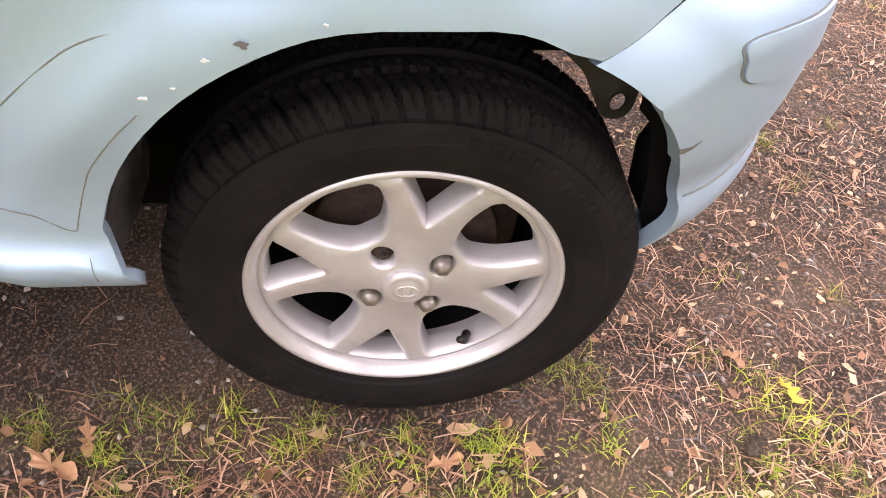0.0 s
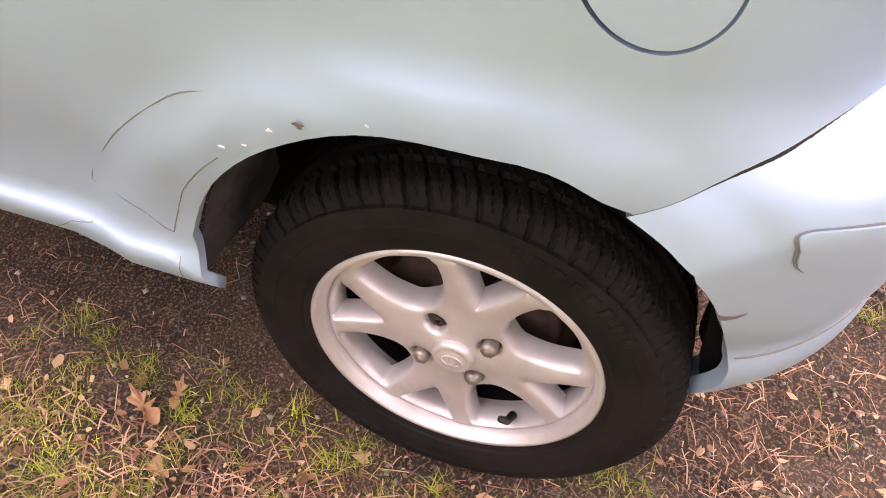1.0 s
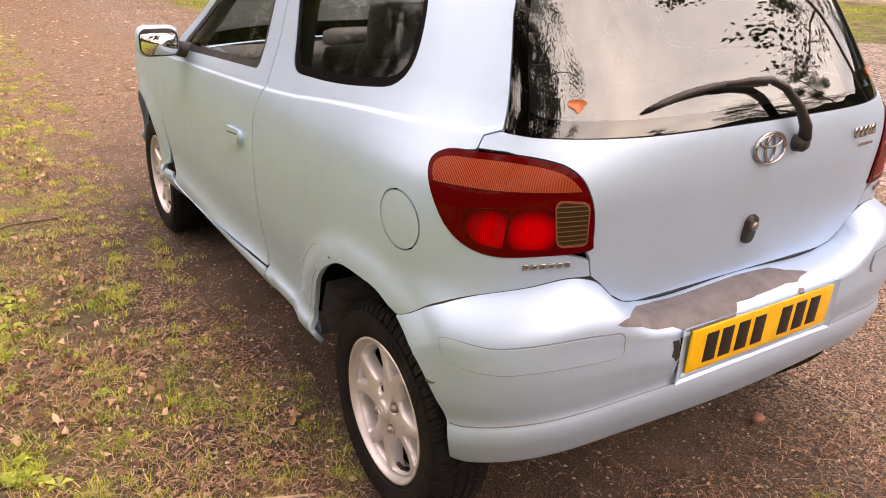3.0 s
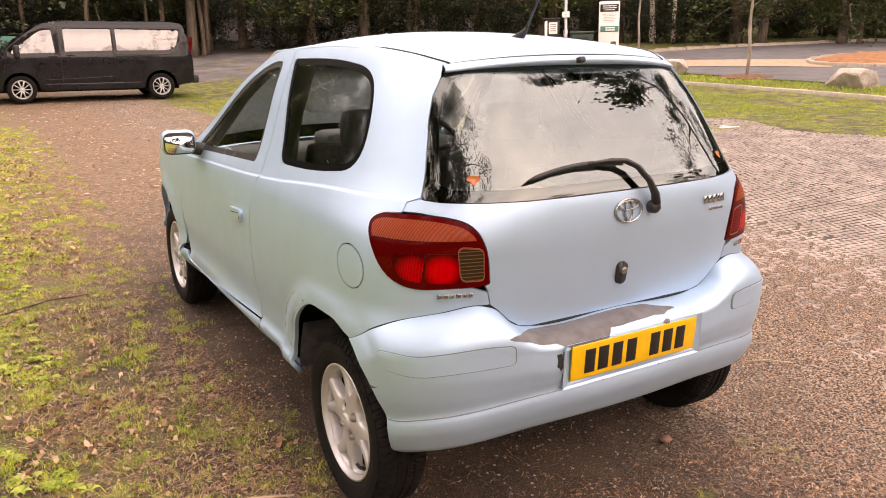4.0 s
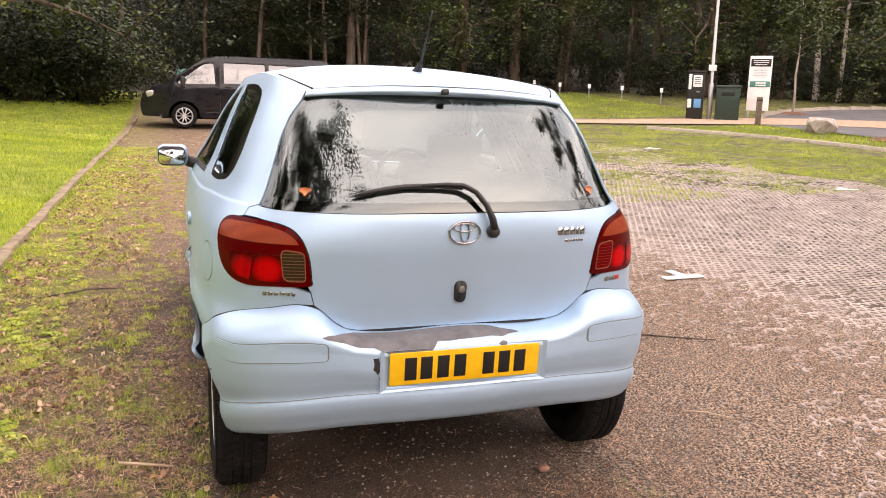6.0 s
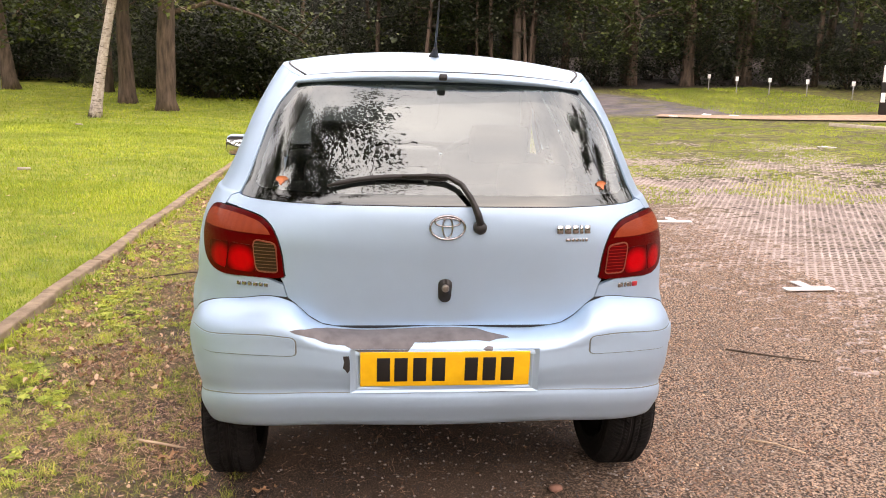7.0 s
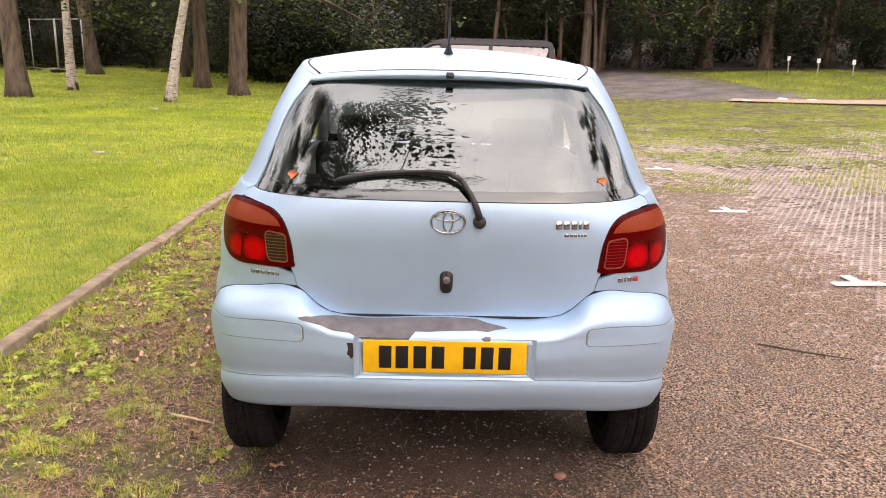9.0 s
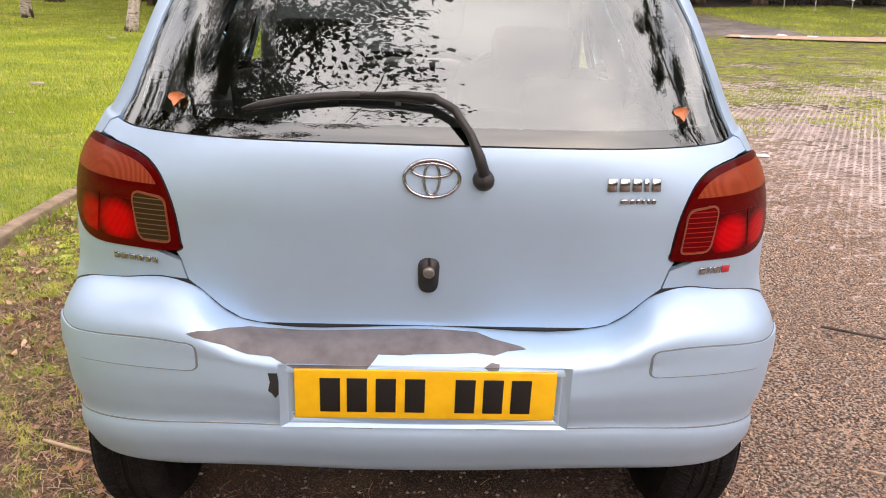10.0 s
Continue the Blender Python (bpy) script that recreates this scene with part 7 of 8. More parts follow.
kerb_line("island_kerb", "pale concrete kerb round the island", ring, 0.8, 0.14, 0.2, M_PALE, 0.07)

# white T-shaped bay markers set in the grid
for i, (x, y) in enumerate(((2.96, 2.36), (2.99, 4.9), (3.12, 7.85), (8.6, 6.2), (9.4, 12.5))):
    t = thing("bay_marker", "white T-shaped bay marker set in the ground grid", "ground marker", group="bay markers")
    t.matrix_world = pose(x, y, float(ground_z(x, y)) + 0.004, 0, 0, 4 - 3 * i)
    boxed("bar", (0.38, 0.075, 0.012), (0, 0, 0), M_WHITE, t, "", 0.004)
    boxed("stem", (0.075, 0.16, 0.012), (0.02, 0.115, 0), M_WHITE, t, "", 0.004)

# mesh fence panels at the wood's edge
fence = thing("site_fence", "two galvanised mesh site fence panels on feet", "fence")
fence.matrix_world = pose(-14.45, 28.1, float(ground_z(-14.45, 28.1)), 0, 0, -36)
for k in (0, 1):
    x0 = k * 1.85 - 1.75
    for x in (x0, x0 + 1.78):
        part("post", tube(bmesh.new(), [(x, 0, 0.0), (x, 0, 2.0)], 0.022, 8), M_GREYPAINT, fence)
    for z in (0.12, 1.97):
        part("rail", tube(bmesh.new(), [(x0, 0, z), (x0 + 1.78, 0, z)], 0.018, 8), M_GREYPAINT, fence)
    bm = bmesh.new()
    for i in range(30):
        tube(bm, [(x0 + 0.06 * i, 0, 0.12), (x0 + 0.06 * i, 0, 1.97)], 0.002, 4)
    for i in range(9):
        tube(bm, [(x0, 0, 0.2 + 0.2 * i), (x0 + 1.78, 0, 0.2 + 0.2 * i)], 0.002, 4)
    tagged(part("wire_mesh", bm, M_INK, fence), kind="stuff")
    boxed("foot", (0.22, 0.6, 0.12), (x0, 0, 0.06), M_INK, fence, "black block foot", 0.02)
# green notice behind the van
skip = thing("green_board", "flat teal-green board standing at the wood's edge", "board")
skip.matrix_world = pose(0.2, 33.0, float(ground_z(0.2, 33)), 0, 0, 5)
boxed("panel", (1.8, 0.08, 1.0), (0, 0, 0.62), M_TEAL, skip, "", 0.02)
for x in (-0.7, 0.7):
    boxed("leg", (0.08, 0.08, 1.0), (x, 0.08, 0.48), M_POST, skip, "", 0.01)


# ---- what lies and grows on the ground ----
def scattered(name, verts, faces, mat, label, category):
    """Countless small pieces as one object."""
    me = bpy.data.meshes.new(name)
    v, f = np.concatenate(verts), np.asarray(faces)
    me.vertices.add(len(v))
    me.vertices.foreach_set("co", v.astype(np.float32).ravel())
    n, k = f.shape
    me.loops.add(n * k)
    me.loops.foreach_set("vertex_index", f.astype(np.int32).ravel())
    me.polygons.add(n)
    me.polygons.foreach_set("loop_start", np.arange(0, n * k, k, dtype=np.int32))
    me.update(calc_edges=True)
    me.validate()
    me.materials.append(mat)
    return tagged(new(name, me), label, category, kind="stuff")


R = np.random.RandomState(4)


def level(x, y):
    return ground_z(x, y) - 0.012


def clumped(n, x0, x1, y0, y1, scale, cut, seed):
    """Random places, thinned where a noise is below cut."""
    x, y = R.uniform(x0, x1, n), R.uniform(y0, y1, n)
    keep = np.array([noise.fractal(Vector((a * scale, b * scale, seed)), 1.0, 2.0, 3) for a, b in zip(x, y)]) + R.normal(0, 0.13, n) > cut
    # scatter thinned under the car to darken the shaded ground there
    keep &= (np.abs(x) > R.uniform(0.70, 0.84, n)) | (y < R.uniform(-0.42, -0.25, n)) | (y > 3.0) | (R.uniform(0, 1, n) < 0.12)
    return x[keep], y[keep]


def blades(x, y, h, w, lean, base=None):
    """Grass blades: two-piece bent triangles. Returns vertices and faces."""
    n = len(x)
    a, k = R.uniform(0, 2 * np.pi, n), R.uniform(0.25, 1.0, n) * lean
    z = level(x, y) + 0.006 if base is None else base
    d, s = np.stack([np.cos(a), np.sin(a)], 1), np.stack([-np.sin(a), np.cos(a)], 1)
    hh, ww = h * R.uniform(0.5, 1.25, n), w * R.uniform(0.7, 1.2, n)
    p = np.zeros((n, 5, 3))
    for i, (t, f) in enumerate(((0, 1), (0, -1), (0.55, 0.75), (0.55, -0.75), (1, 0))):
        p[:, i, 0] = x + d[:, 0] * hh * k * t**1.8 + s[:, 0] * ww * f / 2
        p[:, i, 1] = y + d[:, 1] * hh * k * t**1.8 + s[:, 1] * ww * f / 2
        p[:, i, 2] = z + hh * t * (1 - 0.35 * k * t)
    i = np.arange(n)[:, None] * 5
    faces = np.concatenate([i + [0, 1, 3], i + [0, 3, 2], i + [2, 3, 4]], 1).reshape(-1, 3)
    return p.reshape(-1, 3), faces


# lawn beyond the kerb: dense near it, thinner and taller-looking further off
vs, fs, at = [], [], 0
for n, x0, x1, y0, y1, h, w in ((52000, -5.0, -2.24, 0.0, 7.0, 0.040, 0.0045), (60000, -9.0, -2.24, 5.0, 16.0, 0.05, 0.009), (40000, -18.0, -2.2, 14.0, 30.0, 0.06, 0.018)):
    x, y = R.uniform(x0, x1, n), R.uniform(y0, y1, n)
    p, f = blades(x, y, h, w, 0.7, ground_z(x, y) - 0.008)
    vs.append(p)
    fs.append(f + at)
    at += len(p)
# longer grass that leans over the kerb from both sides
y = R.uniform(-1.0, 14.0, 9000)
side = R.uniform(0, 1, 9000) < 0.6
mid = np.interp(y, [-6, 3, 12, 24], [-2.18, -2.15, -2.08, -1.95])
x = mid + np.where(side, -0.06 - R.exponential(0.03, 9000), 0.06 + R.exponential(0.035, 9000))
keep = np.array([noise.fractal(Vector((a * 3, b * 1.6, 4.0)), 1.0, 2.0, 3) > -0.12 for a, b in zip(x, y)])
x, y = x[keep], y[keep]
p, f = blades(x, y, 0.085, 0.006, 1.1, ground_z(x, y) - 0.01)
vs.append(p)
fs.append(f + at)
scattered("lawn_grass", vs, np.concatenate(fs), M_GRASS, "short bright yellow-green lawn grass", "grass")
# straggling grass on the bare strip beside the car
vs, fs, at = [], [], 0
tx, ty = clumped(17000, -2.1, -0.75, -1.2, 14.0, 6.5, 0.10, 3.0)
thin = R.uniform(0, 1, len(tx)) < np.interp(tx, [-2.1, -1.7, -1.1, -0.75], [1.0, 0.9, 0.5, 0.12])
tx, ty = tx[thin], ty[thin]
tx2, ty2 = clumped(520, -1.1, 0.8, -1.6, 0.9, 3.0, 0.12, 8.0)
tx3, ty3 = clumped(2200, -2.1, -1.55, -0.5, 12.0, 4.0, 0.0, 6.0)
tx4, ty4 = clumped(110, -1.2, -0.72, 0.25, 1.4, 1.8, -0.2, 11.0)
for cx, cy in zip(np.r_[tx, tx3], np.r_[ty, ty3]):
    if abs(cx) < 0.66 and cy > -0.45:
        continue
    n = R.randint(10, 46)
    r = R.uniform(0.008, 0.030)
    p, f = blades(cx + R.normal(0, r, n), cy + R.normal(0, r, n), R.uniform(0.014, 0.040), 0.0024, 1.5)
    vs.append(p)
    fs.append(f + at)
    at += len(p)
scattered("grass_tufts", vs, np.concatenate(fs), M_TUFT, "scattered yellow-green tufts of grass on bare earth", "grass")
# darker, finer tufts round the wheel, the car's shade put into their colour
vs, fs, at = [], [], 0
for cx, cy in zip(np.r_[tx2, tx4, R.uniform(-1.4, -0.70, 170)], np.r_[ty2, ty4, R.uniform(-1.2, 0.9, 170)]):
    if abs(cx) < 0.66 and cy > -0.45:
        continue
    n = R.randint(14, 46)
    r = R.uniform(0.007, 0.022)
    p, f = blades(cx + R.normal(0, r, n), cy + R.normal(0, r, n), R.uniform(0.014, 0.042), 0.0014, 1.5)
    vs.append(p)
    fs.append(f + at)
    at += len(p)
scattered("grass_tufts", vs, np.concatenate(fs), M_TUFT_DARK, "small tufts of fine grass, coloured dark for the shade round the wheel", "grass")
# far grass over the grid and verge
vs, fs, at = [], [], 0
x, y = clumped(90000, 2.6, 13.0, 6.0, 22.0, 0.8, -0.02, 12.0)
p, f = blades(x, y, 0.035, 0.010, 0.8)
vs.append(p)
fs.append(f)
at = len(p)
x, y = R.uniform(13.2, 17.2, 16000), R.uniform(2.0, 18.0, 16000)
keep = (x > np.interp(y, [2, 6.9, 11.7, 14.6, 18], [13.5, 13.8, 14.2, 14.0, 13.0])) & (x < np.interp(y, [2, 9.0, 11.3, 14.0, 17.0], [16.0, 16.15, 16.3, 16.7, 17.0]))
p, f = blades(x[keep], y[keep], 0.07, 0.016, 0.7)
vs.append(p)
fs.append(f + at)
at += len(p)
x, y = clumped(46000, 9.2, 13.9, -3.0, 14.0, 1.1, 0.02, 5.0)
p, f = blades(x, y, 0.022, 0.010, 0.9)
vs.append(p)
fs.append(f + at)
at += len(p)
x, y = R.uniform(12.0, 19.0, 14000), R.uniform(22.0, 34.0, 14000)
p, f = blades(x, y, 0.07, 0.02, 0.7)
vs.append(p)
fs.append(f + at)
scattered("verge_grass", vs, np.concatenate(fs), M_GRASS, "thin patchy grass of the verge and parking grid", "grass")


def weed_patch(n, x0, x1, y0, y1, cut, size, seed):
    vs, fs, at = [], [], 0
    xs, ys = clumped(n, x0, x1, y0, y1, 1.3, cut, seed)
    for cx, cy in zip(xs, ys):
        k = R.randint(5, 9)
        a = R.uniform(0, 6.28) + np.arange(k) * 6.28 / k
        ln = size * R.uniform(0.6, 1.2)
        z = float(level(cx, cy)) + 0.012
        for t in a:
            d, s = np.array([math.cos(t), math.sin(t), 0]), np.array([-math.sin(t), math.cos(t), 0])
            c = np.array([cx, cy, z])
            q = np.array([c, c + d * ln * 0.55 + s * ln * 0.26 + [0, 0, ln * 0.35], c + d * ln + [0, 0, ln * 0.18], c + d * ln * 0.55 - s * ln * 0.26 + [0, 0, ln * 0.35]])
            vs.append(q)
            fs.append([at, at + 1, at + 2, at + 3])
            at += 4
    return vs, fs


v, f = weed_patch(1100, -2.1, -1.5, -0.4, 11.0, -0.05, 0.034, 2.0)
scattered("weeds", v, f, M_WEED, "low broad-leaved green weeds along the kerb", "weeds")
v, f = weed_patch(110, -2.0, -0.95, -0.9, 3.0, 0.1, 0.028, 5.0)
scattered("weeds", v, f, M_WEED, "low broad-leaved green weeds among the litter", "weeds")


def needles(n, x0, x1, y0, y1, length, width, lift, cut=-9.0, seed=1.0):
    x, y = clumped(n, x0, x1, y0, y1, 2.0, cut, seed)
    n = len(x)
    a, t = R.uniform(0, 2 * np.pi, n), R.normal(0, 0.16, n)
    ln = length * R.uniform(0.45, 1.2, n)
    d, s = np.stack([np.cos(a), np.sin(a), t], 1), np.stack([-np.sin(a), np.cos(a), 0 * a], 1)
    c = np.stack([x, y, level(x, y) + 0.008 + R.uniform(0, lift, n)], 1)
    w = (width * R.uniform(0.7, 1.3, n))[:, None]
    bend = (ln * R.normal(0, 0.03, n))[:, None]
    e0, e1 = c - d * ln[:, None] / 2, c + d * ln[:, None] / 2
    mid = c + s * bend + [0, 0, 0.003]
    p = np.stack([e0 - s * w / 2, e0 + s * w / 2, mid - s * w / 2, mid + s * w / 2, e1 - s * w / 2, e1 + s * w / 2], 1).reshape(-1, 3)
    i = np.arange(n)[:, None] * 6
    return p, np.concatenate([i + [0, 1, 3, 2], i + [2, 3, 5, 4]], 1).reshape(-1, 4)


vs, fs, at = [], [], 0
for args in ((15000, -1.75, 1.0, -1.7, 1.3, 0.050, 0.0015, 0.010, -0.12, 1.0), (26000, -1.75, 1.0, -1.7, 1.3, 0.018, 0.0017, 0.006, -0.1, 1.0), (44000, -2.1, -0.85, -1.2, 8.0, 0.036, 0.0022, 0.012, -0.25, 9.0), (16000, -2.1, 2.7, -1.9, 6.0, 0.045, 0.0018, 0.010, -0.2, 4.0), (22000, 0.5, 3.2, -2.2, 5.0, 0.020, 0.0030, 0.008, -9.0, 2.0)):
    p, f = needles(*args)
    vs.append(p)
    fs.append(f + at)
    at += len(p)
scattered("pine_needles", vs, np.concatenate(fs), M_NEEDLE, "fallen brown pine needles and fine twigs on the earth", "leaf litter")


def flakes(n, x0, x1, y0, y1, size, cut, seed, lift=0.014):
    """Curled dead leaves and bark chips, five-sided."""
    x, y = clumped(n, x0, x1, y0, y1, 1.2, cut, seed)
    n = len(x)
    a, sz = R.uniform(0, 2 * np.pi, n), size * R.uniform(0.4, 1.3, n)
    p = np.zeros((n, 6, 3))
    for i, (u, v, c) in enumerate(((-1, 0, 0.1), (-0.4, 0.55, 0.35), (0.45, 0.45, 0.2), (1, 0.05, 0.45), (0.35, -0.5, 0.3), (-0.5, -0.45, 0.25))):
        u, v = u * R.uniform(0.7, 1.2, n), v * R.uniform(0.6, 1.3, n)
        p[:, i, 0] = x + sz * (u * np.cos(a) - v * np.sin(a)) / 2
        p[:, i, 1] = y + sz * (u * np.sin(a) + v * np.cos(a)) / 2
        p[:, i, 2] = level(x, y) + 0.008 + c * sz * R.uniform(0.1, 0.9, n) * 0.6 + R.uniform(0, lift * 0.4, n)
    i = np.arange(n)[:, None] * 6
    return p.reshape(-1, 3), np.concatenate([i + [0, 1, 2, 3], i + [0, 3, 4, 5]], 1).reshape(-1, 4)


vs, fs, at = [], [], 0
for args in ((9000, -2.1, 0.9, -1.8, 7.0, 0.019, -0.3, 2.0), (3600, -2.1, -1.15, 0.7, 12.0, 0.034, -0.15, 7.0, 0.07), (500, -1.5, -0.7, -1.2, 1.2, 0.028, -0.1, 7.0), (26000, -1.9, 2.9, -2.1, 5.0, 0.010, -0.3, 3.0), (26000, 0.6, 3.2, -2.2, 6.0, 0.012, -9.0, 6.0), (500, -7.0, -2.3, 1.0, 14.0, 0.05, 0.0, 9.0), (6000, -2.1, 3.4, 6.0, 22.0, 0.06, -0.2, 5.0)):
    p, f = flakes(*args)
    vs.append(p)
    fs.append(f + at)
    at += len(p)
scattered("leaf_litter", vs, np.concatenate(fs), M_LITTER, "curled brown fallen leaves and bark chips", "leaf litter")


def pebble_verts(x, y, s):
    base = np.array([(1, 0, 0), (0, 1, 0), (-1, 0, 0), (0, -1, 0), (0, 0, 0.8), (0, 0, -0.5)], float)
    n = len(x)
    p = base[None] * (s * R.uniform(0.6, 1.3, (3, n))).T[:, None, :]
    a = R.uniform(0, 6.28, n)
    q = p.copy()
    q[:, :, 0] = p[:, :, 0] * np.cos(a)[:, None] - p[:, :, 1] * np.sin(a)[:, None]
    q[:, :, 1] = p[:, :, 0] * np.sin(a)[:, None] + p[:, :, 1] * np.cos(a)[:, None]
    q += np.stack([x, y, level(x, y) + 0.010], 1)[:, None]
    i = np.arange(n)[:, None] * 6
    f = np.concatenate([i + [k, (k + 1) % 4, 4] for k in range(4)] + [i + [(k + 1) % 4, k, 5] for k in range(4)], 1).reshape(-1, 3)
    return q.reshape(-1, 3), f


x, y = R.uniform(-1.9, 3.2, 26000), R.uniform(-2.2, 6.0, 26000)
keep = R.uniform(0, 1, len(x)) < np.interp(x, [-1.9, -0.6, 0.8, 3.2], [0.12, 0.25, 1.0, 1.0])
p, f = pebble_verts(x[keep], y[keep], 0.0062)
scattered("gravel", [p], f, M_PEBBLE, "loose buff and grey gravel over the earth", "gravel")

# plastic ground grid: open in the bays, almost buried near the car
M_GRID_DARK = varied("buried_grid_plastic", [(0.3, (0.055, 0.055, 0.056)), (0.7, (0.15, 0.15, 0.15))], 9.0, 0.7, spec=0.3)
M_GRID = varied("grid_plastic", [(0.3, (0.30, 0.25, 0.225)), (0.7, (0.54, 0.46, 0.42))], 3.0, 0.8, spec=0.3)


def hex_walls(x0, x1, y0, y1, pitch, height, wall, lift, keep, whole=1.0):
    dx, dy = pitch, pitch * math.sqrt(3) / 2
    out = []
    for j, cy in enumerate(np.arange(y0, y1, dy)):
        cx = np.arange(x0, x1, dx) + (dx / 2 if j % 2 else 0)
        out.append(np.stack([cx, np.full(len(cx), cy)], 1))
    c = np.concatenate(out)
    c = c[keep(c)]
    r = pitch / math.sqrt(3)
    vs, fs, at = [], [], 0
    for k in range(3):
        a0, a1 = math.radians(30 + 60 * k), math.radians(90 + 60 * k)
        e0, e1 = c + r * np.array([math.cos(a0), math.sin(a0)]), c + r * np.array([math.cos(a1), math.sin(a1)])
        e1 = e0 + (e1 - e0) * whole
        mid = (e0 + e1) / 2
        t = (e1 - e0) / (r * whole)
        nn = np.stack([-t[:, 1], t[:, 0]], 1) * wall / 2
        z = level(mid[:, 0], mid[:, 1]) + lift(mid[:, 0]) + R.normal(0, 0.002, len(c))
        p = np.zeros((len(c), 8, 3))
        for i, (e, s, h) in enumerate(((e0, 1, 0), (e0, -1, 0), (e1, -1, 0), (e1, 1, 0), (e0, 1, -height), (e0, -1, -height), (e1, -1, -height), (e1, 1, -height))):
            p[:, i, :2] = e + s * nn
            p[:, i, 2] = z + h
        i = np.arange(len(c))[:, None] * 8 + at
        fs.append(np.concatenate([i + [0, 1, 2, 3], i + [1, 5, 6, 2], i + [3, 7, 4, 0]], 1).reshape(-1, 4))
        vs.append(p.reshape(-1, 3))
        at += len(c) * 8
    return vs, np.concatenate(fs)


def bay(c):
    edge = 2.75 + 0.35 * np.sin(c[:, 1] * 1.3) + 0.2 * np.sin(c[:, 1] * 3.7)
    far = 9.3 + 0.25 * np.sin(c[:, 1] * 2.1)
    grown_over = np.array([noise.fractal(Vector((x * 0.5, y * 0.5, 3.0)), 1.0, 2.0, 3) for x, y in c])
    return (R.uniform(0, 1, len(c)) < np.clip((c[:, 0] - edge + 1.0) / 2.2, 0, 1)) & (c[:, 0] < far) & (R.uniform(0, 1, len(c)) < 0.5 + 1.1 * (np.interp(c[:, 1], [-2, 6, 10, 15], [2.0, 0.6, 0.0, -0.7]) - grown_over))


v, f = hex_walls(1.5, 9.8, -6.0, 16.0, 0.074, 0.03, 0.0150, lambda x: np.interp(x, [1.9, 4.0], [0.004, 0.0045]), bay)
scattered("ground_grid", v, f, M_GRID, "weathered grey plastic honeycomb ground grid filled with grit", "ground grid")


def grid_joints(x0, x1, y0, y1, pitch, arm, wall, lift, share):
    """Three-armed joints of a honeycomb grid whose cells lie under the earth."""
    r, vs = pitch / math.sqrt(3), []
    for j, cy in enumerate(np.arange(y0, y1, pitch * math.sqrt(3) / 2)):
        cx = np.arange(x0, x1, pitch) + (pitch / 2 if j % 2 else 0)
        for first in (30, 90):
            keep = R.uniform(0, 1, len(cx)) < share
            ox, oy = cx[keep] + r * math.cos(math.radians(first)), cy + r * math.sin(math.radians(first)) + 0 * cx[keep]
            z = level(ox, oy) + lift + R.normal(0, 0.0015, len(ox))
            for a in (first, first + 120, first + 240):
                d = np.array([math.cos(math.radians(a)), math.sin(math.radians(a))])
                s = np.array([-d[1], d[0]]) * wall / 2
                ln = arm * R.uniform(0.5, 1.2, len(ox))
                p = np.zeros((len(ox), 4, 3))
                for i, (k, e) in enumerate(((0, 1), (0, -1), (1, -1), (1, 1))):
                    p[:, i, 0], p[:, i, 1], p[:, i, 2] = ox + d[0] * ln * k + s[0] * e, oy + d[1] * ln * k + s[1] * e, z - 0.003 * k
                vs.append(p.reshape(-1, 3))
    n = sum(len(v) for v in vs) // 4
    return vs, np.arange(n * 4).reshape(n, 4)


v, f = grid_joints(-1.7, 1.6, -1.7, 0.8, 0.075, 0.030, 0.0024, 0.0062, 0.30)
scattered("buried_grid", v, f, M_GRID_DARK, "rims of the plastic ground grid showing through the earth", "ground grid")


# ---- single small things ----
def leaf_thing(x, y, size, turn, mat, label):
    bm = bmesh.new()
    pts = looped([(-1, 0), (-0.62, 0.30), (-0.42, 0.12), (-0.05, 0.46), (0.12, 0.16), (0.50, 0.40), (0.60, 0.14), (1, 0.04), (0.55, -0.12), (0.42, -0.38), (0.15, -0.14), (-0.12, -0.50), (-0.35, -0.14), (-0.65, -0.34)], 4)
    top = [bm.verts.new((u * size / 2, v * size / 2, size * (0.13 * u * u + 0.30 * abs(v) + 0.10 * math.sin(5 * u + turn)))) for u, v in pts]
    mid = bm.verts.new((0, 0, 0.004))
    for i in range(len(top)):
        bm.faces.new((mid, top[i], top[(i + 1) % len(top)]))
    ob = part("fallen_leaf", bm, mat)
    ob.matrix_world = pose(x, y, float(level(x, y)) + 0.013, 4, -5, turn)
    return tagged(ob, label, "leaf", "fallen leaves")


M_YELLOW = varied("yellow_leaf", [(0.3, (0.55, 0.42, 0.03)), (0.7, (0.72, 0.58, 0.08))], 60.0, 0.5)
M_TAN = varied("tan_leaf", [(0.3, (0.30, 0.15, 0.07)), (0.7, (0.50, 0.30, 0.17))], 50.0, 0.7)
M_PALEWOOD = varied("peeled_stick", [(0.3, (0.42, 0.30, 0.19)), (0.7, (0.60, 0.46, 0.32))], 40.0, 0.8)
leaf_thing(-0.768, -0.592, 0.055, 20, M_YELLOW, "bright yellow fallen leaf on the earth")
for x, y, s, a in ((-0.865, -0.036, 0.06, 100), (-0.84, 0.50, 0.085, 60), (-0.80, 0.46, 0.06, 10), (-0.97, 0.30, 0.05, 130), (-0.93, 0.42, 0.045, 80), (-0.70, -0.52, 0.05, 40), (-0.60, -0.20, 0.06, 0), (-0.97, 0.06, 0.08, 30), (-1.0, -0.12, 0.04, 60)):
    leaf_thing(x, y, s, a, M_TAN, "curled tan fallen oak leaf")


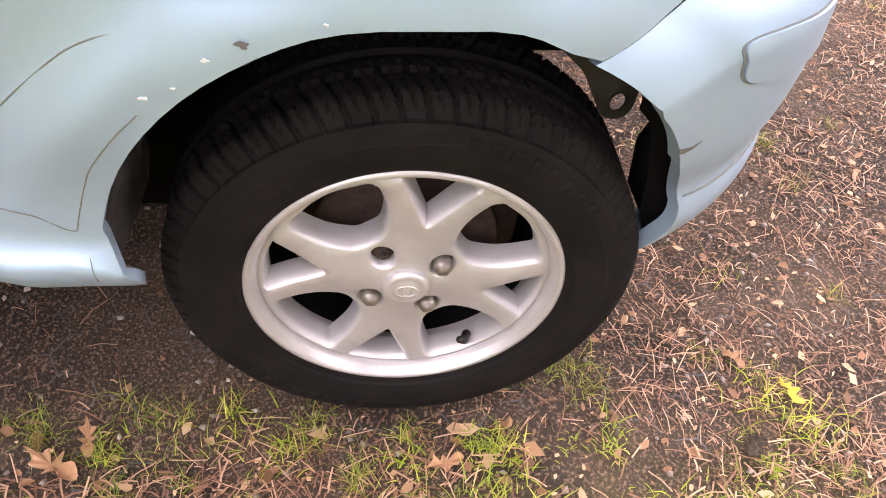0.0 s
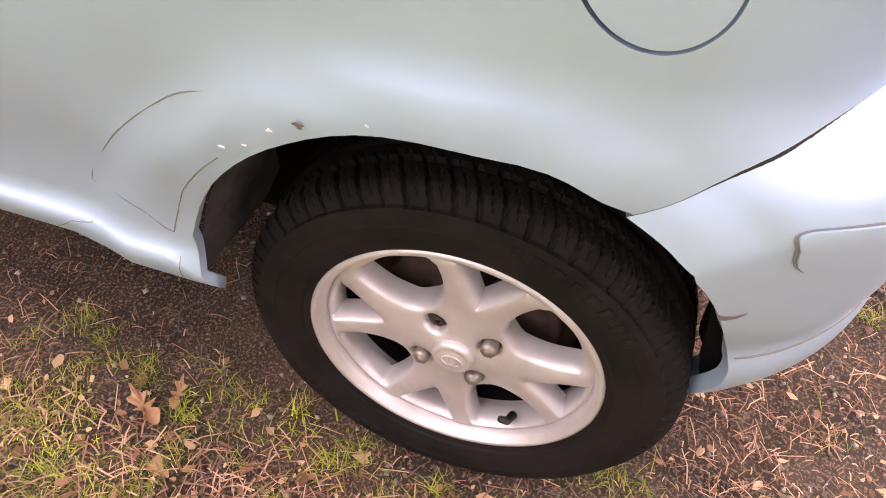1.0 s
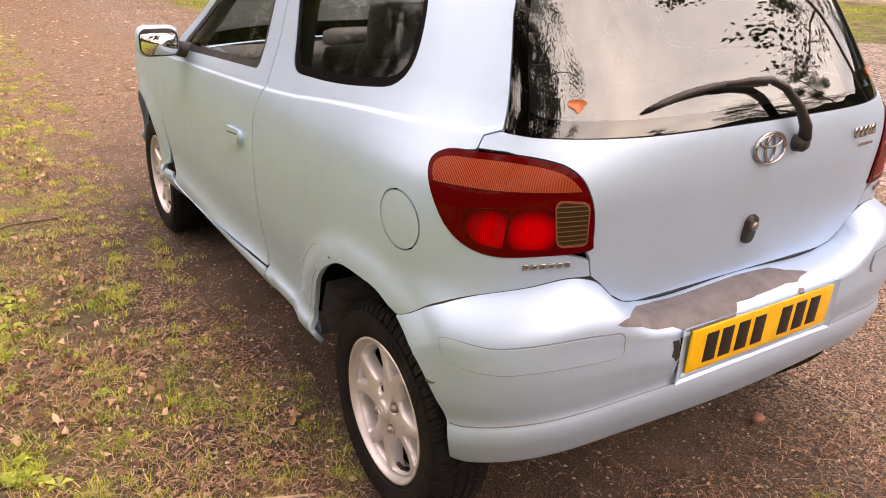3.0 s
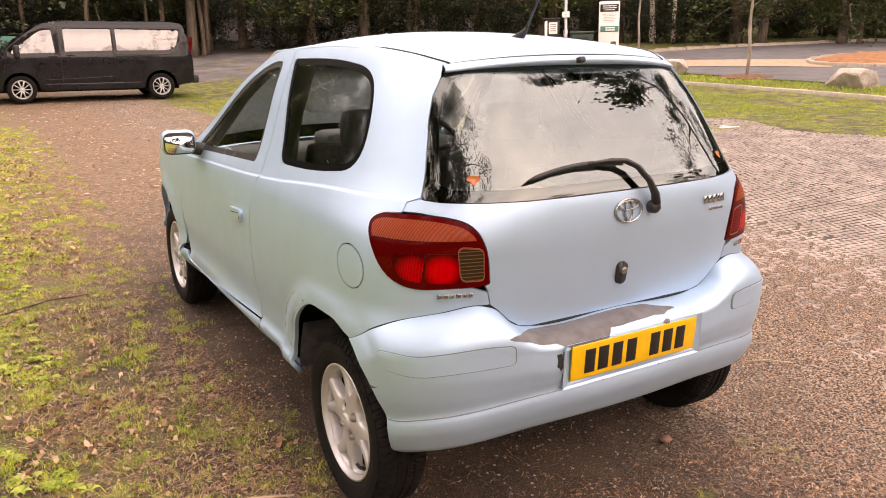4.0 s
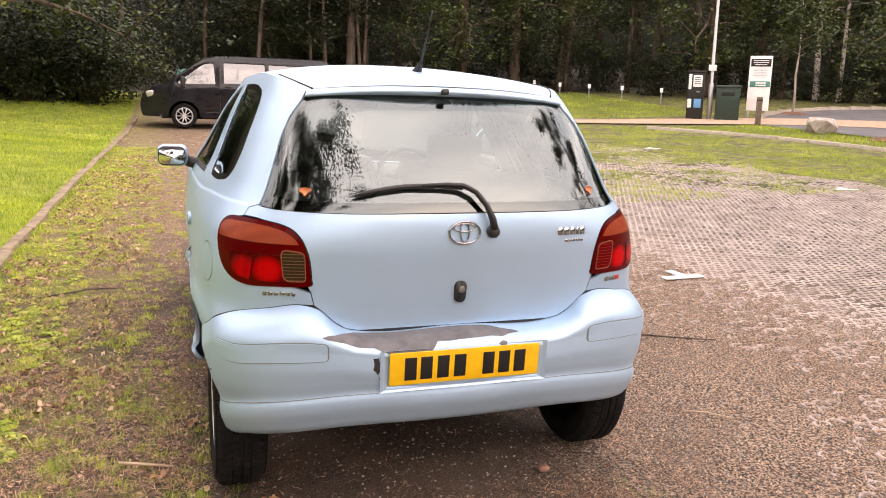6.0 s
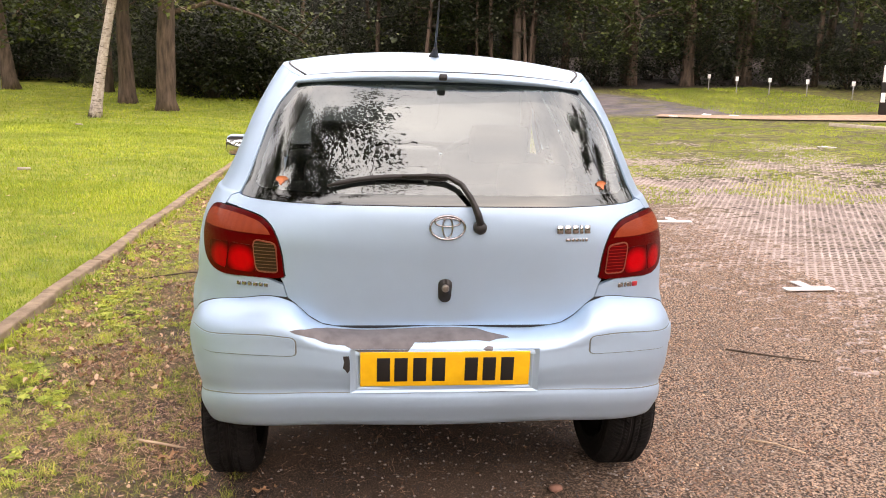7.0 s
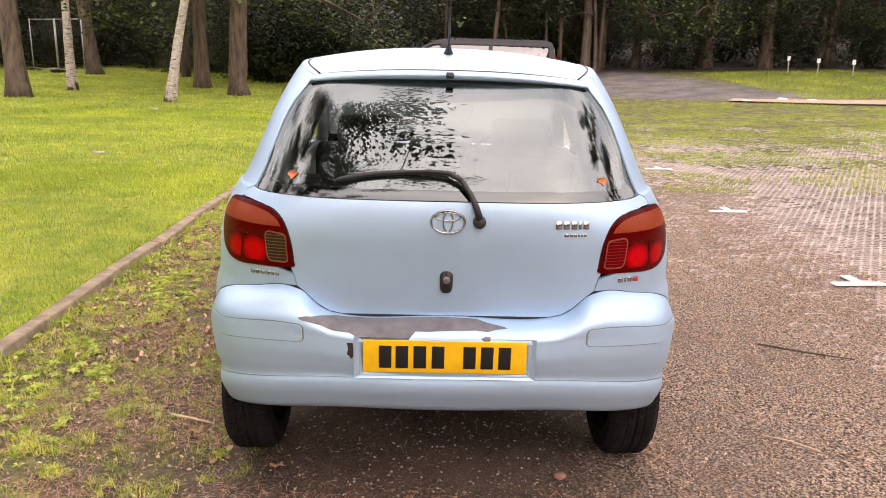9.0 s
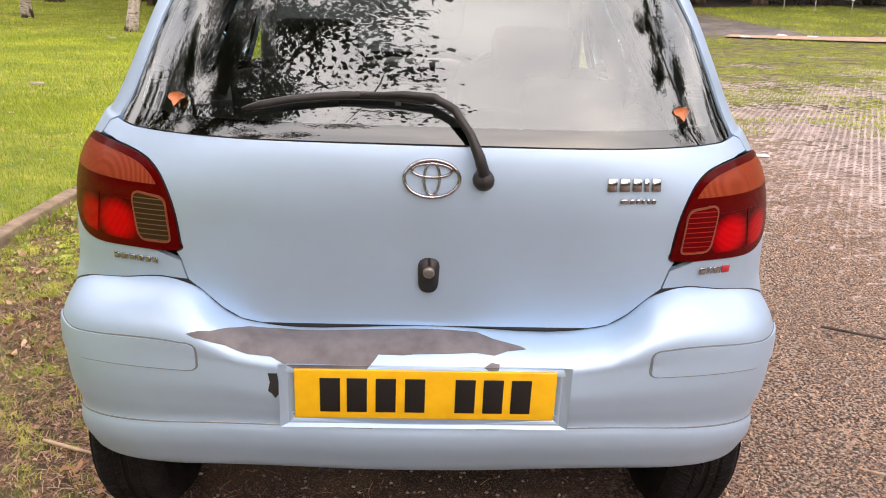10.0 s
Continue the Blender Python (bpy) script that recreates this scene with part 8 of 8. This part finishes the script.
def stick(pts, r, mat, label):
    ob = part("stick", tube(bmesh.new(), [(x, y, float(level(x, y)) + 0.012 + h) for x, y, h in pts], [r, r * 0.95, r * 0.6][: len(pts)] if len(pts) == 3 else r, 7), mat)
    return tagged(ob, label, "stick", "fallen sticks")


stick([(-1.12, 0.20, 0.005), (-1.02, 0.155, 0.01), (-0.92, 0.125, 0.004)], 0.006, M_PALEWOOD, "pale peeled stick lying beside the wheel")
stick([(1.75, 1.15, 0.004), (1.95, 1.02, 0.012), (2.18, 0.95, 0.004)], 0.006, M_BARK, "dark bent stick on the gravel")
stick([(1.33, 0.10, 0.004), (1.43, 0.04, 0.01), (1.52, -0.03, 0.004)], 0.004, M_PALEWOOD, "short pale twig on the gravel")
stick([(-1.75, 2.6, 0.003), (-1.45, 2.75, 0.012), (-1.2, 2.78, 0.003)], 0.005, M_BARK, "thin dark stick among the litter")
bm = bmesh.new()
bmesh.ops.create_icosphere(bm, subdivisions=2, radius=1.0)
for v in bm.verts:
    v.co = Vector((v.co.x * 0.026, v.co.y * 0.020, v.co.z * 0.013)) * (1 + 0.25 * noise.noise(v.co * 2))
ob = part("stone", bm, varied("red_stone", [(0.3, (0.20, 0.10, 0.07)), (0.7, (0.34, 0.18, 0.13))], 40.0, 0.9))
ob.matrix_world = pose(0.44, -0.25, 0.010)
tagged(ob, "small reddish brick fragment on the earth", "stone")
cone = thing("pine_cone", "brown open pine cone on the earth", "pine cone")
cone.matrix_world = pose(-0.862, -0.498, 0.012, 80, 10, 40)
part("core", tube(bmesh.new(), [(0, 0, -0.018), (0, 0, -0.008), (0, 0, 0.01), (0, 0, 0.022)], [0.004, 0.010, 0.008, 0.002], 8), M_BARK, cone)
for k in range(34):
    a, h = k * 2.4, -0.016 + 0.036 * k / 34
    r = 0.016 * math.sin(math.pi * (0.15 + 0.8 * k / 34))
    bm = box(bmesh.new(), (r * 0.9 + 0.004, 0.006, 0.002), pose(r * 0.6 * math.cos(a), r * 0.6 * math.sin(a), h, 0, -25, math.degrees(a)), 0.0006, 1)
    part("scale", bm, M_BARK, cone)
